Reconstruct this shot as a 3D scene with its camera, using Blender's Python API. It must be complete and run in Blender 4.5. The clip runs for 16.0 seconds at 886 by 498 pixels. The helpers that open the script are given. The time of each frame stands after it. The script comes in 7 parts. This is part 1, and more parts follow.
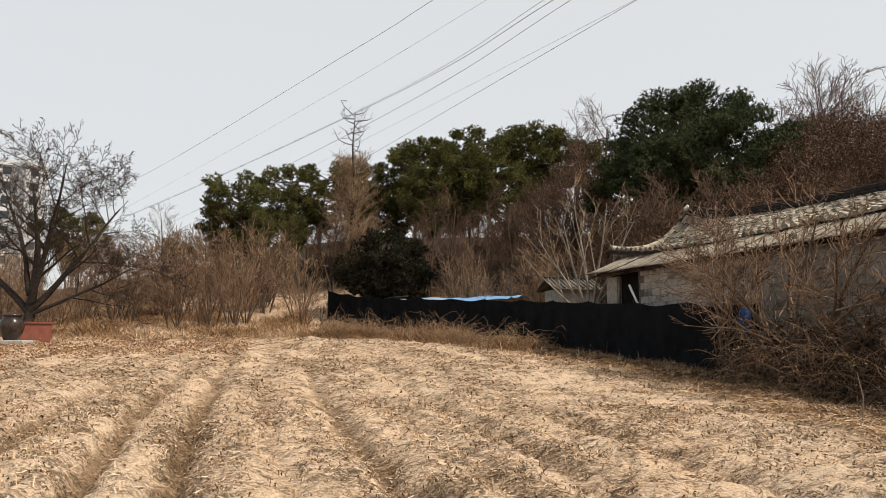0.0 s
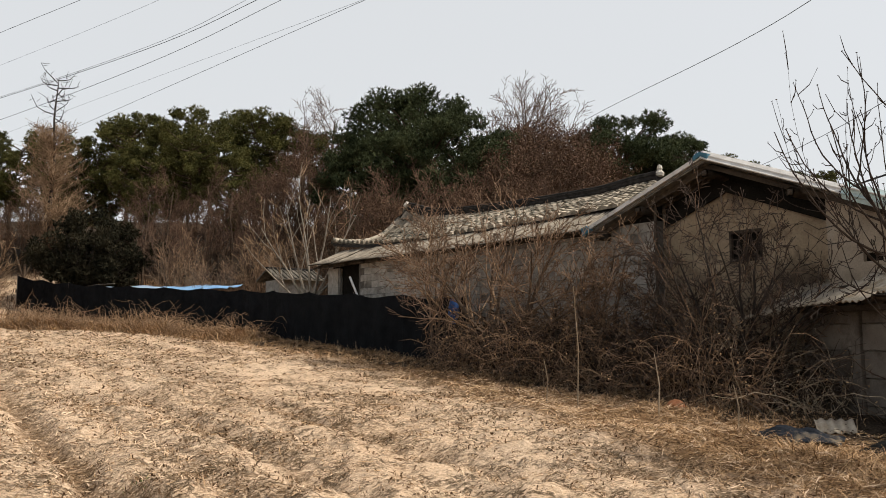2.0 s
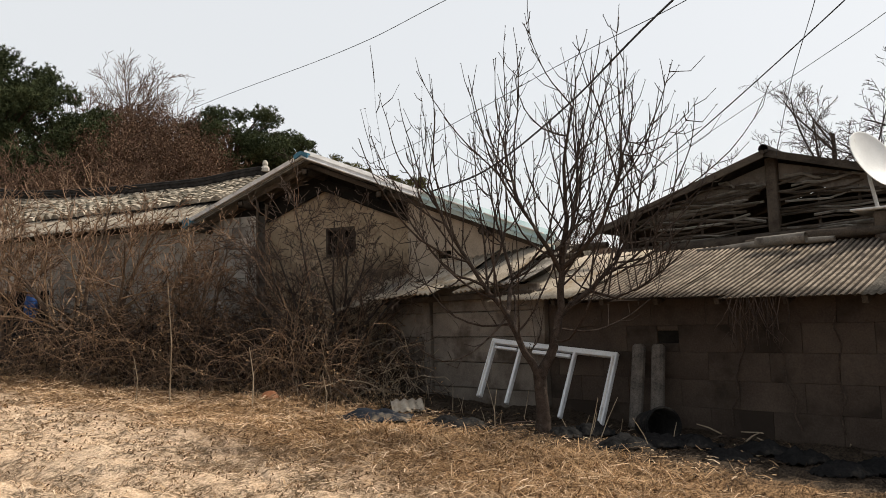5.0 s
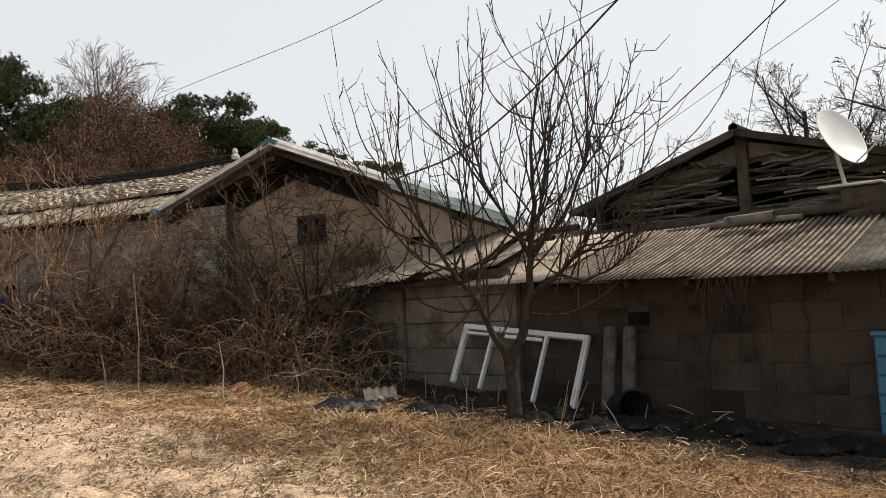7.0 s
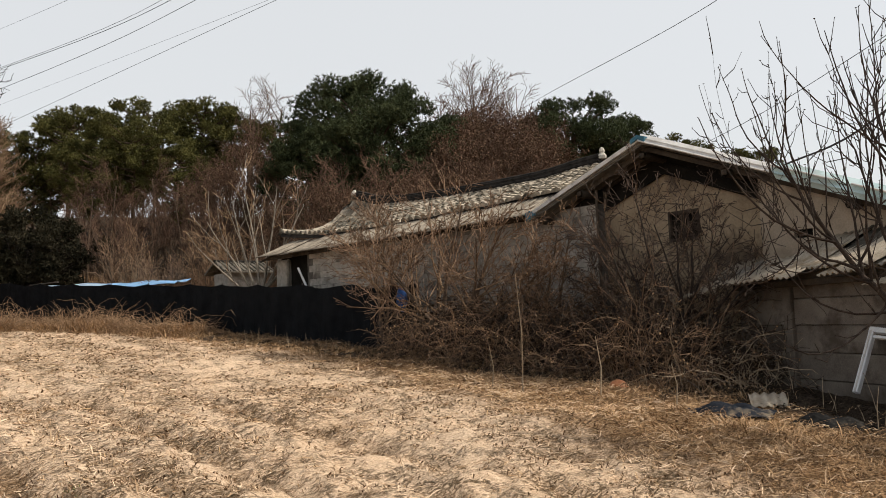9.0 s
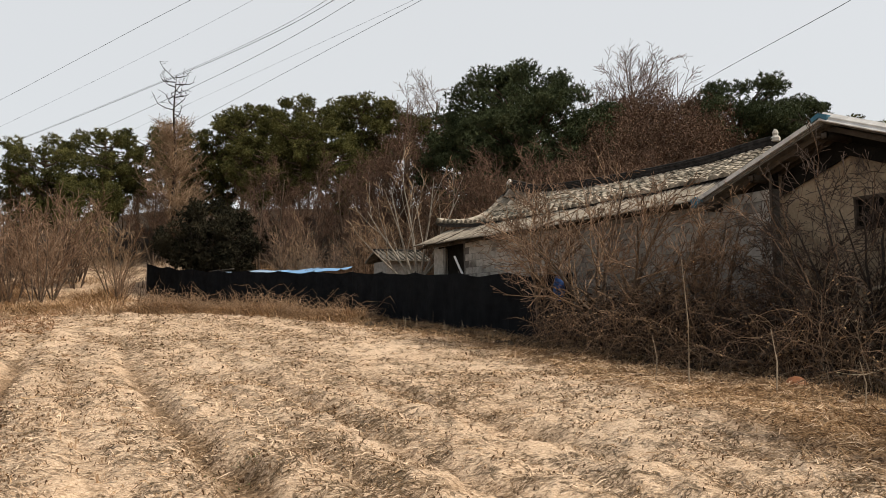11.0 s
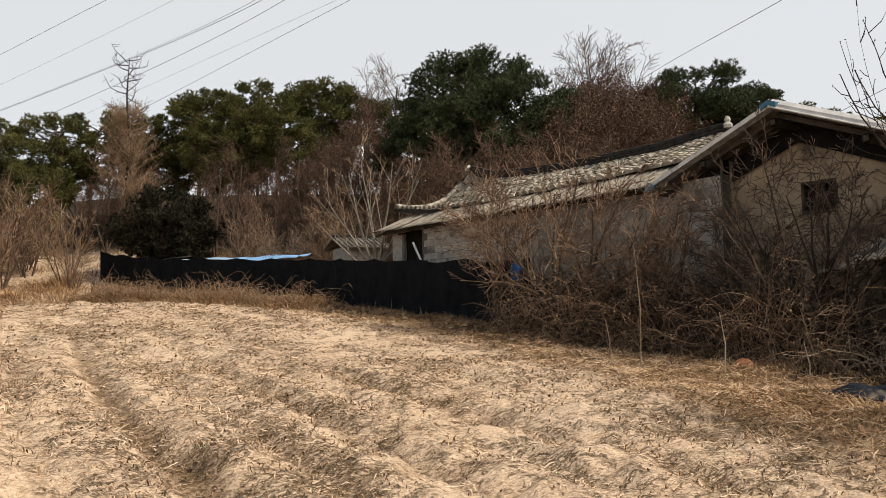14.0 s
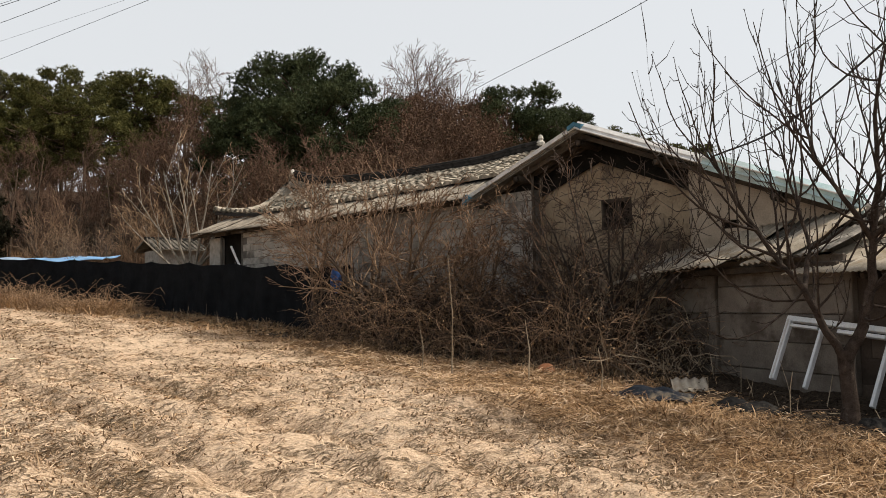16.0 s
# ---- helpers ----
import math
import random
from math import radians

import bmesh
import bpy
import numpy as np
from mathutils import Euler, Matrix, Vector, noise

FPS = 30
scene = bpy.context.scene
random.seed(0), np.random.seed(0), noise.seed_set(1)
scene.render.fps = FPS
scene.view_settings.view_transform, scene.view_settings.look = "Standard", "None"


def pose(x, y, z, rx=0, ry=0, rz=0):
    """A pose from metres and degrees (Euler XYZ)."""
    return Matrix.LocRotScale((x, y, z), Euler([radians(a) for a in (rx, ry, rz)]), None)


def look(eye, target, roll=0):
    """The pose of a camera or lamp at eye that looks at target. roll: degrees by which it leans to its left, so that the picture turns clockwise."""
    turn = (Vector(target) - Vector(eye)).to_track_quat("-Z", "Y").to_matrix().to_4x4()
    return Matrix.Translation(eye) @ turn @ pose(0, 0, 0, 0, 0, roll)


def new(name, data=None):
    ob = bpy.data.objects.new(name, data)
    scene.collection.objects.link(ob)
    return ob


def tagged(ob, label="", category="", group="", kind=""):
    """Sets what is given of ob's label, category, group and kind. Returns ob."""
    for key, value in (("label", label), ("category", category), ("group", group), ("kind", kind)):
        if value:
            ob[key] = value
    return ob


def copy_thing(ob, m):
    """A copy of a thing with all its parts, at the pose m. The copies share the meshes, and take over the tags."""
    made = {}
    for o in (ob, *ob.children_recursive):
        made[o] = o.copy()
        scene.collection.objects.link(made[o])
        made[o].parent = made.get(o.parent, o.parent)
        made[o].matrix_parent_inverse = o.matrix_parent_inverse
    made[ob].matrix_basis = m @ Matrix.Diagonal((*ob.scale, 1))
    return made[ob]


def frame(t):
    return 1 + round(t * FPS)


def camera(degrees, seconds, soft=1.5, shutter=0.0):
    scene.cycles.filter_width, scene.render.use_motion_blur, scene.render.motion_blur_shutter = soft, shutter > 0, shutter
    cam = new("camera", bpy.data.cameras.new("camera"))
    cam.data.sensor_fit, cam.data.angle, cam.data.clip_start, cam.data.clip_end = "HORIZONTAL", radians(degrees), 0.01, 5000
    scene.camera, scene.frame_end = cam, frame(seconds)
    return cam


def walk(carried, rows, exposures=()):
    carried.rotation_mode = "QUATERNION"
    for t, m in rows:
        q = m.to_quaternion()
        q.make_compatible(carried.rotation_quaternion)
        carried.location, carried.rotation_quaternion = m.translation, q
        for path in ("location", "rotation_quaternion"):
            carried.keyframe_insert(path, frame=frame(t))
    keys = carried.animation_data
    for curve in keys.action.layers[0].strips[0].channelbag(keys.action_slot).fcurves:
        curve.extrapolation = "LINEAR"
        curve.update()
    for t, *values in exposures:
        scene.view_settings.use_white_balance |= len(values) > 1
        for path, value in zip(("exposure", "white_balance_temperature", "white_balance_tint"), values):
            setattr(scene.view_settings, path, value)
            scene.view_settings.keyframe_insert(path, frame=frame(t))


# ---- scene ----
cam = camera(59.70, 16.0, soft=0.8)
PATH = [
    (0, pose(-0.147, 0.103, 1.591, 96.88, -0.13, 0.26)),
    (0.5, pose(-0.166, 0.087, 1.588, 96.38, -0.10, -8.28)),
    (1, pose(-0.169, 0.069, 1.580, 96.40, 0.06, -12.51)),
    (1.5, pose(-0.161, 0.053, 1.581, 96.27, 0.12, -17.22)),
    (2, pose(-0.140, 0.044, 1.594, 96.19, 0.11, -20.15)),
    (2.5, pose(-0.104, 0.016, 1.588, 96.14, -0.11, -26.07)),
    (3, pose(-0.091, -0.001, 1.597, 96.18, -0.07, -30.98)),
    (3.5, pose(-0.087, -0.027, 1.600, 96.22, 0.30, -34.44)),
    (4, pose(-0.042, -0.044, 1.607, 96.06, 0.74, -37.10)),
    (4.5, pose(-0.004, -0.070, 1.600, 95.96, 1.03, -41.11)),
    (5, pose(-0.007, -0.107, 1.594, 95.29, 1.58, -48.39)),
    (5.2, pose(-0.002, -0.115, 1.596, 94.89, 1.58, -50.26)),
    (5.7, pose(0.029, -0.142, 1.595, 94.29, 2.02, -54.79)),
    (6.2, pose(0.094, -0.155, 1.600, 94.02, 2.48, -55.55)),
    (6.7, pose(0.155, -0.154, 1.608, 94.00, 2.80, -52.92)),
    (7.3, pose(0.171, -0.128, 1.622, 94.26, 2.84, -45.80)),
    (7.5, pose(0.159, -0.116, 1.627, 94.39, 2.77, -42.77)),
    (8, pose(0.108, -0.097, 1.641, 94.61, 2.71, -35.35)),
    (8.5, pose(0.070, -0.064, 1.661, 94.82, 2.51, -28.72)),
    (8.7, pose(0.065, -0.061, 1.661, 94.89, 2.40, -26.25)),
    (9.4, pose(0.032, -0.015, 1.651, 95.14, 2.07, -20.69)),
    (10.1, pose(0.010, 0.036, 1.613, 95.22, 1.66, -18.52)),
    (10.8, pose(-0.016, 0.069, 1.591, 94.87, 1.18, -14.16)),
    (11, pose(-0.025, 0.074, 1.591, 94.69, 1.04, -12.07)),
    (11.5, pose(-0.054, 0.055, 1.597, 94.52, 0.71, -6.58)),
    (12, pose(-0.076, 0.042, 1.595, 94.45, 0.64, -1.86)),
    (12.5, pose(-0.058, 0.064, 1.593, 93.99, 0.65, -0.29)),
    (13, pose(0.027, 0.063, 1.598, 93.85, 1.10, -4.78)),
    (13.5, pose(0.059, 0.079, 1.587, 93.71, 1.31, -11.68)),
    (14, pose(0.086, 0.068, 1.588, 93.60, 1.50, -14.86)),
    (14.5, pose(0.114, 0.044, 1.589, 93.62, 1.15, -20.43)),
    (15, pose(0.138, 0.026, 1.589, 93.52, 1.15, -23.54)),
    (15.5, pose(0.168, 0.017, 1.582, 93.71, 1.02, -25.66)),
    (16, pose(0.215, -0.016, 1.574, 93.87, 0.94, -27.70)),
]
EXPOSURES = [(0, -0.05), (1, -0.07), (3.5, 0.0), (5.2, 0.05), (7.5, 0.04), (8.5, 0.0), (11, -0.07), (12.5, -0.05), (14.5, -0.02), (16, 0.0)]
walk(cam, PATH, EXPOSURES)

# ---- world and light ----
def build_light():
    world = bpy.data.worlds.new("sky")
    scene.world = world
    world.use_nodes = True
    nt = world.node_tree
    nt.nodes.clear()
    out = nt.nodes.new("ShaderNodeOutputWorld")
    bg = nt.nodes.new("ShaderNodeBackground")
    sky = nt.nodes.new("ShaderNodeTexSky")
    sky.sky_type = "NISHITA"
    sky.sun_disc = False
    sky.sun_elevation = radians(SUN_EL)
    sky.sun_rotation = radians(SUN_ROT)
    sky.air_density = 1.0
    sky.dust_density = 4.0
    mix = nt.nodes.new("ShaderNodeMix")
    mix.data_type = "RGBA"
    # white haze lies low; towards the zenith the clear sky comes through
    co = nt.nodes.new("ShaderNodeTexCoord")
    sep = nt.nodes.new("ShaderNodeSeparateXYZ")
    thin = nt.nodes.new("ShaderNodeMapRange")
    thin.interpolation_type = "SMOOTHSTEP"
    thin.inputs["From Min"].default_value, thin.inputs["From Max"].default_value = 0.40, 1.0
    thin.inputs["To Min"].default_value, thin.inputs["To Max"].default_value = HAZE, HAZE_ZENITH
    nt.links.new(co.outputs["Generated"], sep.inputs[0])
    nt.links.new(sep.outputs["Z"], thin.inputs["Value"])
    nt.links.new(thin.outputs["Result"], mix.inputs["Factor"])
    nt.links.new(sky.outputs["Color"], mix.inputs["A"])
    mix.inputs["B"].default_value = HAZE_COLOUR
    nt.links.new(mix.outputs["Result"], bg.inputs["Color"])
    bg.inputs["Strength"].default_value = SKY_STRENGTH
    nt.links.new(bg.outputs["Background"], out.inputs["Surface"])
    sun = bpy.data.lights.new("sun", "SUN")
    sun.energy, sun.angle, sun.color = SUN_STRENGTH, radians(1.2), (1.0, 0.925, 0.82)
    ob = new("sun", sun)
    a, e = radians(SUN_AZ), radians(SUN_EL)
    way = Vector((math.sin(a) * math.cos(e), math.cos(a) * math.cos(e), math.sin(e)))
    ob.matrix_basis = look(way * 50, (0, 0, 0))


SUN_AZ, SUN_EL = 117.0, 50.0          # clockwise from +y
SUN_ROT = SUN_AZ
SUN_STRENGTH = 4.1
SKY_STRENGTH = 0.10
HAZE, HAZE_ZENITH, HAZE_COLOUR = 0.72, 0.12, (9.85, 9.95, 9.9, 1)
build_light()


# ---- materials ----
def material(name, low, high, scale=6.0, fine=60.0, rough=0.85, bump=0.3, stain=None, stain_scale=1.3, stain_at=0.58,
             metal=0.0, per_object=0.0, per_island=0.0, stretch=(1, 1, 1), depth=0.01, trough=0.0):
    """Two scales of mottling between two colours, a third colour in stains, and a fine relief."""
    m = bpy.data.materials.new(name)
    m.use_nodes = True
    nt = m.node_tree
    node, link = nt.nodes.new, nt.links.new
    bsdf = nt.nodes["Principled BSDF"]
    bsdf.inputs["Roughness"].default_value = rough
    bsdf.inputs["Metallic"].default_value = metal
    bsdf.inputs["Specular IOR Level"].default_value = 0.3 if rough < 0.7 else 0.04
    co = node("ShaderNodeTexCoord")
    mp = node("ShaderNodeMapping")
    mp.inputs["Scale"].default_value = stretch
    link(co.outputs["Object"], mp.inputs["Vector"])
    vec = mp.outputs["Vector"]
    if per_object:
        info = node("ShaderNodeObjectInfo")
        add = node("ShaderNodeVectorMath")
        add.operation = "MULTIPLY_ADD"
        link(info.outputs["Random"], add.inputs[0])
        add.inputs[1].default_value = (37, 53, 71)
        link(vec, add.inputs[2])
        vec = add.outputs[0]

    def noise_tex(s, detail, rough_=0.6):
        n = node("ShaderNodeTexNoise")
        n.inputs["Scale"].default_value, n.inputs["Detail"].default_value, n.inputs["Roughness"].default_value = s, detail, rough_
        link(vec, n.inputs["Vector"])
        return n.outputs["Fac"]

    def mathn(op, a, b):
        n = node("ShaderNodeMath")
        n.operation = op
        for k, v in ((0, a), (1, b)):
            if isinstance(v, (int, float)):
                n.inputs[k].default_value = v
            else:
                link(v, n.inputs[k])
        return n.outputs[0]

    def mixed(f, a, b):
        n = node("ShaderNodeMix")
        n.data_type = "RGBA"
        for key, v in (("Factor", f), ("A", a), ("B", b)):
            if isinstance(v, (tuple, list)):
                n.inputs[key].default_value = (*v, 1)
            elif isinstance(v, (int, float)):
                n.inputs[key].default_value = v
            else:
                link(v, n.inputs[key])
        return n.outputs["Result"]

    coarse, grain = noise_tex(scale, 5), noise_tex(fine, 3)
    f = mathn("ADD", mathn("MULTIPLY", coarse, 0.62), mathn("MULTIPLY", grain, 0.38))
    ramp = node("ShaderNodeMapRange")
    ramp.inputs["From Min"].default_value, ramp.inputs["From Max"].default_value = 0.36, 0.64
    link(f, ramp.inputs["Value"])
    f = ramp.outputs["Result"]
    if per_object:
        f = mathn("ADD", f, mathn("MULTIPLY", mathn("SUBTRACT", info.outputs["Random"], 0.5), per_object))
    if per_island:
        geo = node("ShaderNodeNewGeometry")
        f = mathn("ADD", f, mathn("MULTIPLY", mathn("SUBTRACT", geo.outputs["Random Per Island"], 0.5), per_island))
    colour = mixed(f, low, high)
    if stain:
        sm = node("ShaderNodeMapRange")
        sm.inputs["From Min"].default_value, sm.inputs["From Max"].default_value = stain_at - 0.06, stain_at + 0.07
        link(noise_tex(stain_scale, 6, 0.65), sm.inputs["Value"])
        colour = mixed(sm.outputs["Result"], colour, stain)
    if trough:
        # moss, grime and shade painted in valleys of a corrugated sheet of that pitch
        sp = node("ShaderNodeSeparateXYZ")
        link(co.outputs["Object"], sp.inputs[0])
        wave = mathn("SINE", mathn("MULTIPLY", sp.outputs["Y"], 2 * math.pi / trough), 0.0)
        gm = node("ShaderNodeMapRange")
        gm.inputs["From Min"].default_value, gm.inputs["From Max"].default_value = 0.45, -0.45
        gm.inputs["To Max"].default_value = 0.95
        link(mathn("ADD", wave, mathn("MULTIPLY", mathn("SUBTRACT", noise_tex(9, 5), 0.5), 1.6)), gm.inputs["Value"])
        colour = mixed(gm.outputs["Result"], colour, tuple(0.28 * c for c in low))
    link(colour, bsdf.inputs["Base Color"])
    if bump:
        b = node("ShaderNodeBump")
        b.inputs["Strength"].default_value, b.inputs["Distance"].default_value = bump, depth
        link(f, b.inputs["Height"])
        link(b.outputs["Normal"], bsdf.inputs["Normal"])
    return m


M = dict(
    net=material("black_shade_net", (0.004, 0.005, 0.006), (0.012, 0.013, 0.015), 3, 160, 0.8, 0.5, stretch=(1, 1, 1)),
    netpost=material("weathered_post", (0.05, 0.045, 0.04), (0.16, 0.14, 0.12), 8, 60),
    block=material("concrete_block", (0.235, 0.215, 0.188), (0.42, 0.39, 0.345), 7, 90, 0.95, 0.5, (0.13, 0.115, 0.10), 1.1, 0.6, per_object=0.5),
    mortar=material("mortar", (0.07, 0.063, 0.055), (0.14, 0.128, 0.113), 7, 70, 0.95, 0.4),
    plaster=material("earth_plaster", (0.235, 0.178, 0.12), (0.42, 0.33, 0.228), 1.4, 30, 0.95, 0.35, (0.12, 0.09, 0.065), 0.9, 0.58),
    paleplaster=material("pale_plaster", (0.25, 0.205, 0.155), (0.42, 0.35, 0.275), 2.2, 40, 0.95, 0.3, (0.24, 0.2, 0.15), 1.2, 0.6),
    slate=material("cement_corrugated", (0.165, 0.145, 0.12), (0.37, 0.335, 0.285), 5, 70, 0.95, 0.4, (0.11, 0.10, 0.085), 2.1, 0.56, per_object=0.4),
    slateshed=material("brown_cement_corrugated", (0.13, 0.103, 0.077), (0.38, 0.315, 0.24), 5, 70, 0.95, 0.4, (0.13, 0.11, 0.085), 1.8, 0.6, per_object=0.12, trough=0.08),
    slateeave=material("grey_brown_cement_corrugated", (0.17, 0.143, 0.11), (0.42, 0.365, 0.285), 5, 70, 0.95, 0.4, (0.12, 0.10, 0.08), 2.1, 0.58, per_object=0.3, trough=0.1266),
    slatedark=material("mossy_cement_corrugated", (0.06, 0.053, 0.043), (0.21, 0.185, 0.15), 4, 60, 0.95, 0.4, (0.06, 0.055, 0.045), 1.7, 0.53, per_object=0.5),
    slatelight=material("pale_cement_corrugated", (0.25, 0.21, 0.155), (0.46, 0.40, 0.315), 5, 60, 0.9, 0.3, (0.26, 0.2, 0.13), 2.1, 0.6, per_object=0.4),
    tile=material("grey_roof_tile", (0.155, 0.132, 0.10), (0.47, 0.405, 0.315), 5, 60, 0.9, 0.4, (0.065, 0.062, 0.05), 2.3, 0.53, per_object=0.9, per_island=0.8),
    tiledark=material("dark_ridge_tile", (0.014, 0.013, 0.012), (0.055, 0.050, 0.045), 6, 60, 0.85, 0.4),
    lime=material("lime_mortar", (0.34, 0.31, 0.26), (0.62, 0.58, 0.5), 8, 60, 0.95, 0.4),
    fascia=material("weathered_white_board", (0.48, 0.46, 0.425), (0.70, 0.68, 0.64), 5, 70, 0.8, 0.2, (0.2, 0.18, 0.15), 3, 0.62),
    teal=material("faded_teal_sheet", (0.34, 0.47, 0.47), (0.54, 0.66, 0.65), 3, 50, 0.5, 0.15, (0.36, 0.42, 0.4), 2.2, 0.55),
    bluecap=material("blue_ridge_cap", (0.02, 0.09, 0.14), (0.06, 0.19, 0.26), 5, 50, 0.5, 0.15),
    darkwood=material("dark_weathered_timber", (0.035, 0.028, 0.022), (0.10, 0.08, 0.062), 4, 50, 0.9, 0.5, stretch=(1, 1, 1), per_object=0.5),
    greywood=material("grey_weathered_timber", (0.11, 0.10, 0.085), (0.25, 0.225, 0.19), 6, 60, 0.9, 0.5, (0.07, 0.06, 0.05), 4, 0.6, per_object=0.5),
    panel=material("precast_concrete", (0.105, 0.088, 0.073), (0.215, 0.185, 0.155), 2.2, 60, 0.95, 0.35, (0.085, 0.068, 0.054), 1.8, 0.56, per_object=0.4),
    mudwall=material("brown_rendered_block", (0.045, 0.034, 0.027), (0.085, 0.066, 0.052), 2.0, 50, 0.95, 0.4, (0.032, 0.025, 0.02), 1.0, 0.55, per_object=0.08),
    white=material("white_window_profile", (0.55, 0.56, 0.56), (0.74, 0.75, 0.75), 3, 40, 0.45, 0.05, (0.42, 0.41, 0.38), 3, 0.66),
    dish=material("white_dish_enamel", (0.66, 0.66, 0.63), (0.82, 0.82, 0.79), 3, 60, 0.4, 0.05, (0.5, 0.46, 0.4), 5, 0.68),
    bluemetal=material("blue_painted_steel", (0.03, 0.12, 0.18), (0.06, 0.19, 0.27), 3, 40, 0.45, 0.08, (0.09, 0.08, 0.07), 3, 0.68),
    blackplastic=material("black_plastic", (0.007, 0.007, 0.007), (0.022, 0.021, 0.020), 4, 40, 0.8, 0.5, (0.06, 0.052, 0.042), 4, 0.64),
    greysheet=material("dark_grey_sheet", (0.008, 0.010, 0.014), (0.026, 0.030, 0.038), 3, 40, 0.72, 0.4, (0.2, 0.16, 0.11), 3, 0.62),
    tarpblue=material("blue_tarpaulin", (0.16, 0.36, 0.62), (0.32, 0.52, 0.75), 1.2, 20, 0.45, 0.4),
    tarpwhite=material("silver_tarpaulin", (0.26, 0.42, 0.62), (0.56, 0.66, 0.74), 1.2, 20, 0.45, 0.4),
    bluebag=material("blue_plastic_bag", (0.008, 0.035, 0.13), (0.025, 0.09, 0.28), 6, 40, 0.4, 0.4),
    onggi=material("brown_glazed_clay", (0.018, 0.013, 0.011), (0.06, 0.04, 0.03), 5, 40, 0.25, 0.1),
    redbin=material("red_brown_plastic", (0.16, 0.05, 0.035), (0.26, 0.085, 0.055), 4, 40, 0.55, 0.1),
    orange=material("orange_plastic_scrap", (0.32, 0.12, 0.05), (0.5, 0.22, 0.1), 8, 50, 0.6, 0.3),
    concrete=material("grey_concrete", (0.3, 0.29, 0.27), (0.48, 0.47, 0.44), 4, 60, 0.95, 0.3),
    tower=material("pale_tower_wall", (0.60, 0.60, 0.58), (0.74, 0.74, 0.72), 0.3, 4, 0.9, 0.05),
    towergrey=material("grey_tower_wall", (0.30, 0.31, 0.32), (0.40, 0.41, 0.42), 0.3, 4, 0.9, 0.05),
    glass=material("dark_window_glass", (0.03, 0.04, 0.05), (0.07, 0.085, 0.10), 0.5, 6, 0.15, 0),
    cable=material("black_cable", (0.015, 0.015, 0.016), (0.04, 0.04, 0.042), 3, 30, 0.6, 0),
    # near black, painted for the shade in openings and under the gable roof
    hole=material("near_black_shade", (0.008, 0.007, 0.006), (0.02, 0.018, 0.015), 3, 30, 0.95, 0.2),
    # living and dead plants
    bark=material("grey_brown_bark", (0.055, 0.038, 0.027), (0.16, 0.118, 0.085), 9, 70, 0.95, 0.7),
    barkpale=material("pale_bark", (0.17, 0.145, 0.115), (0.34, 0.30, 0.245), 8, 60, 0.9, 0.4),
    barkdark=material("dark_bark", (0.022, 0.018, 0.016), (0.07, 0.057, 0.048), 9, 60, 0.95, 0.6),
    barkpeach=material("peach_bark", (0.020, 0.015, 0.012), (0.078, 0.058, 0.046), 12, 90, 0.85, 0.7, (0.15, 0.13, 0.108), 9, 0.66),
    twig=material("brown_twigs", (0.115, 0.070, 0.042), (0.30, 0.20, 0.13), 4, 40, 0.95, 0, per_island=0.7),
    twigshrub=material("dull_brown_twigs", (0.082, 0.053, 0.035), (0.285, 0.190, 0.128), 4, 40, 0.95, 0, per_island=0.7),
    twighill=material("dull_red_brown_twigs", (0.075, 0.045, 0.032), (0.205, 0.130, 0.090), 4, 40, 0.95, 0, per_island=0.7),
    twigpale=material("pale_twigs", (0.20, 0.15, 0.10), (0.42, 0.335, 0.235), 4, 40, 0.95, 0, per_island=0.6),
    twigtawny=material("tawny_twigs", (0.150, 0.095, 0.056), (0.37, 0.255, 0.16), 4, 40, 0.95, 0, per_island=0.6),
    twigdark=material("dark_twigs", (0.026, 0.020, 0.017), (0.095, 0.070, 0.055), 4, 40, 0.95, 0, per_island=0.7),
    deadleaf=material("dry_brown_leaves", (0.060, 0.038, 0.025), (0.18, 0.115, 0.074), 3, 30, 0.95, 0, per_island=0.9),
    needle=material("pine_needles", (0.024, 0.028, 0.010), (0.165, 0.156, 0.052), 0.9, 8, 0.75, 0, per_island=0.6),
    needledark=material("blue_green_needles", (0.016, 0.025, 0.012), (0.105, 0.122, 0.058), 0.9, 8, 0.75, 0, per_island=0.6),
    juniper=material("juniper_scales", (0.011, 0.012, 0.008), (0.052, 0.044, 0.026), 0.9, 8, 0.85, 0, per_island=0.6),
    hay=material("golden_lying_grass", (0.18, 0.112, 0.062), (0.68, 0.48, 0.30), 1.2, 30, 0.9, 0, per_island=0.9),
    straw=material("dry_straw", (0.36, 0.24, 0.14), (0.80, 0.61, 0.42), 1.2, 30, 0.9, 0, per_island=0.9),
    strawbrown=material("brown_dead_grass", (0.20, 0.118, 0.058), (0.57, 0.375, 0.205), 1.2, 30, 0.9, 0, per_island=0.9),
    crumb=material("dark_straw_crumbs", (0.095, 0.056, 0.031), (0.33, 0.22, 0.13), 2, 30, 0.95, 0, per_island=0.9),
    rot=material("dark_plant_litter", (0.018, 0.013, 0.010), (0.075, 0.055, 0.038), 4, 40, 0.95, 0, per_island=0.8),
    leaflitter=material("fallen_russet_leaves", (0.15, 0.080, 0.042), (0.42, 0.255, 0.145), 2, 30, 0.9, 0, per_island=0.9),
    greenweed=material("green_weeds", (0.05, 0.07, 0.02), (0.11, 0.13, 0.045), 4, 40, 0.9, 0, per_island=0.7),
)


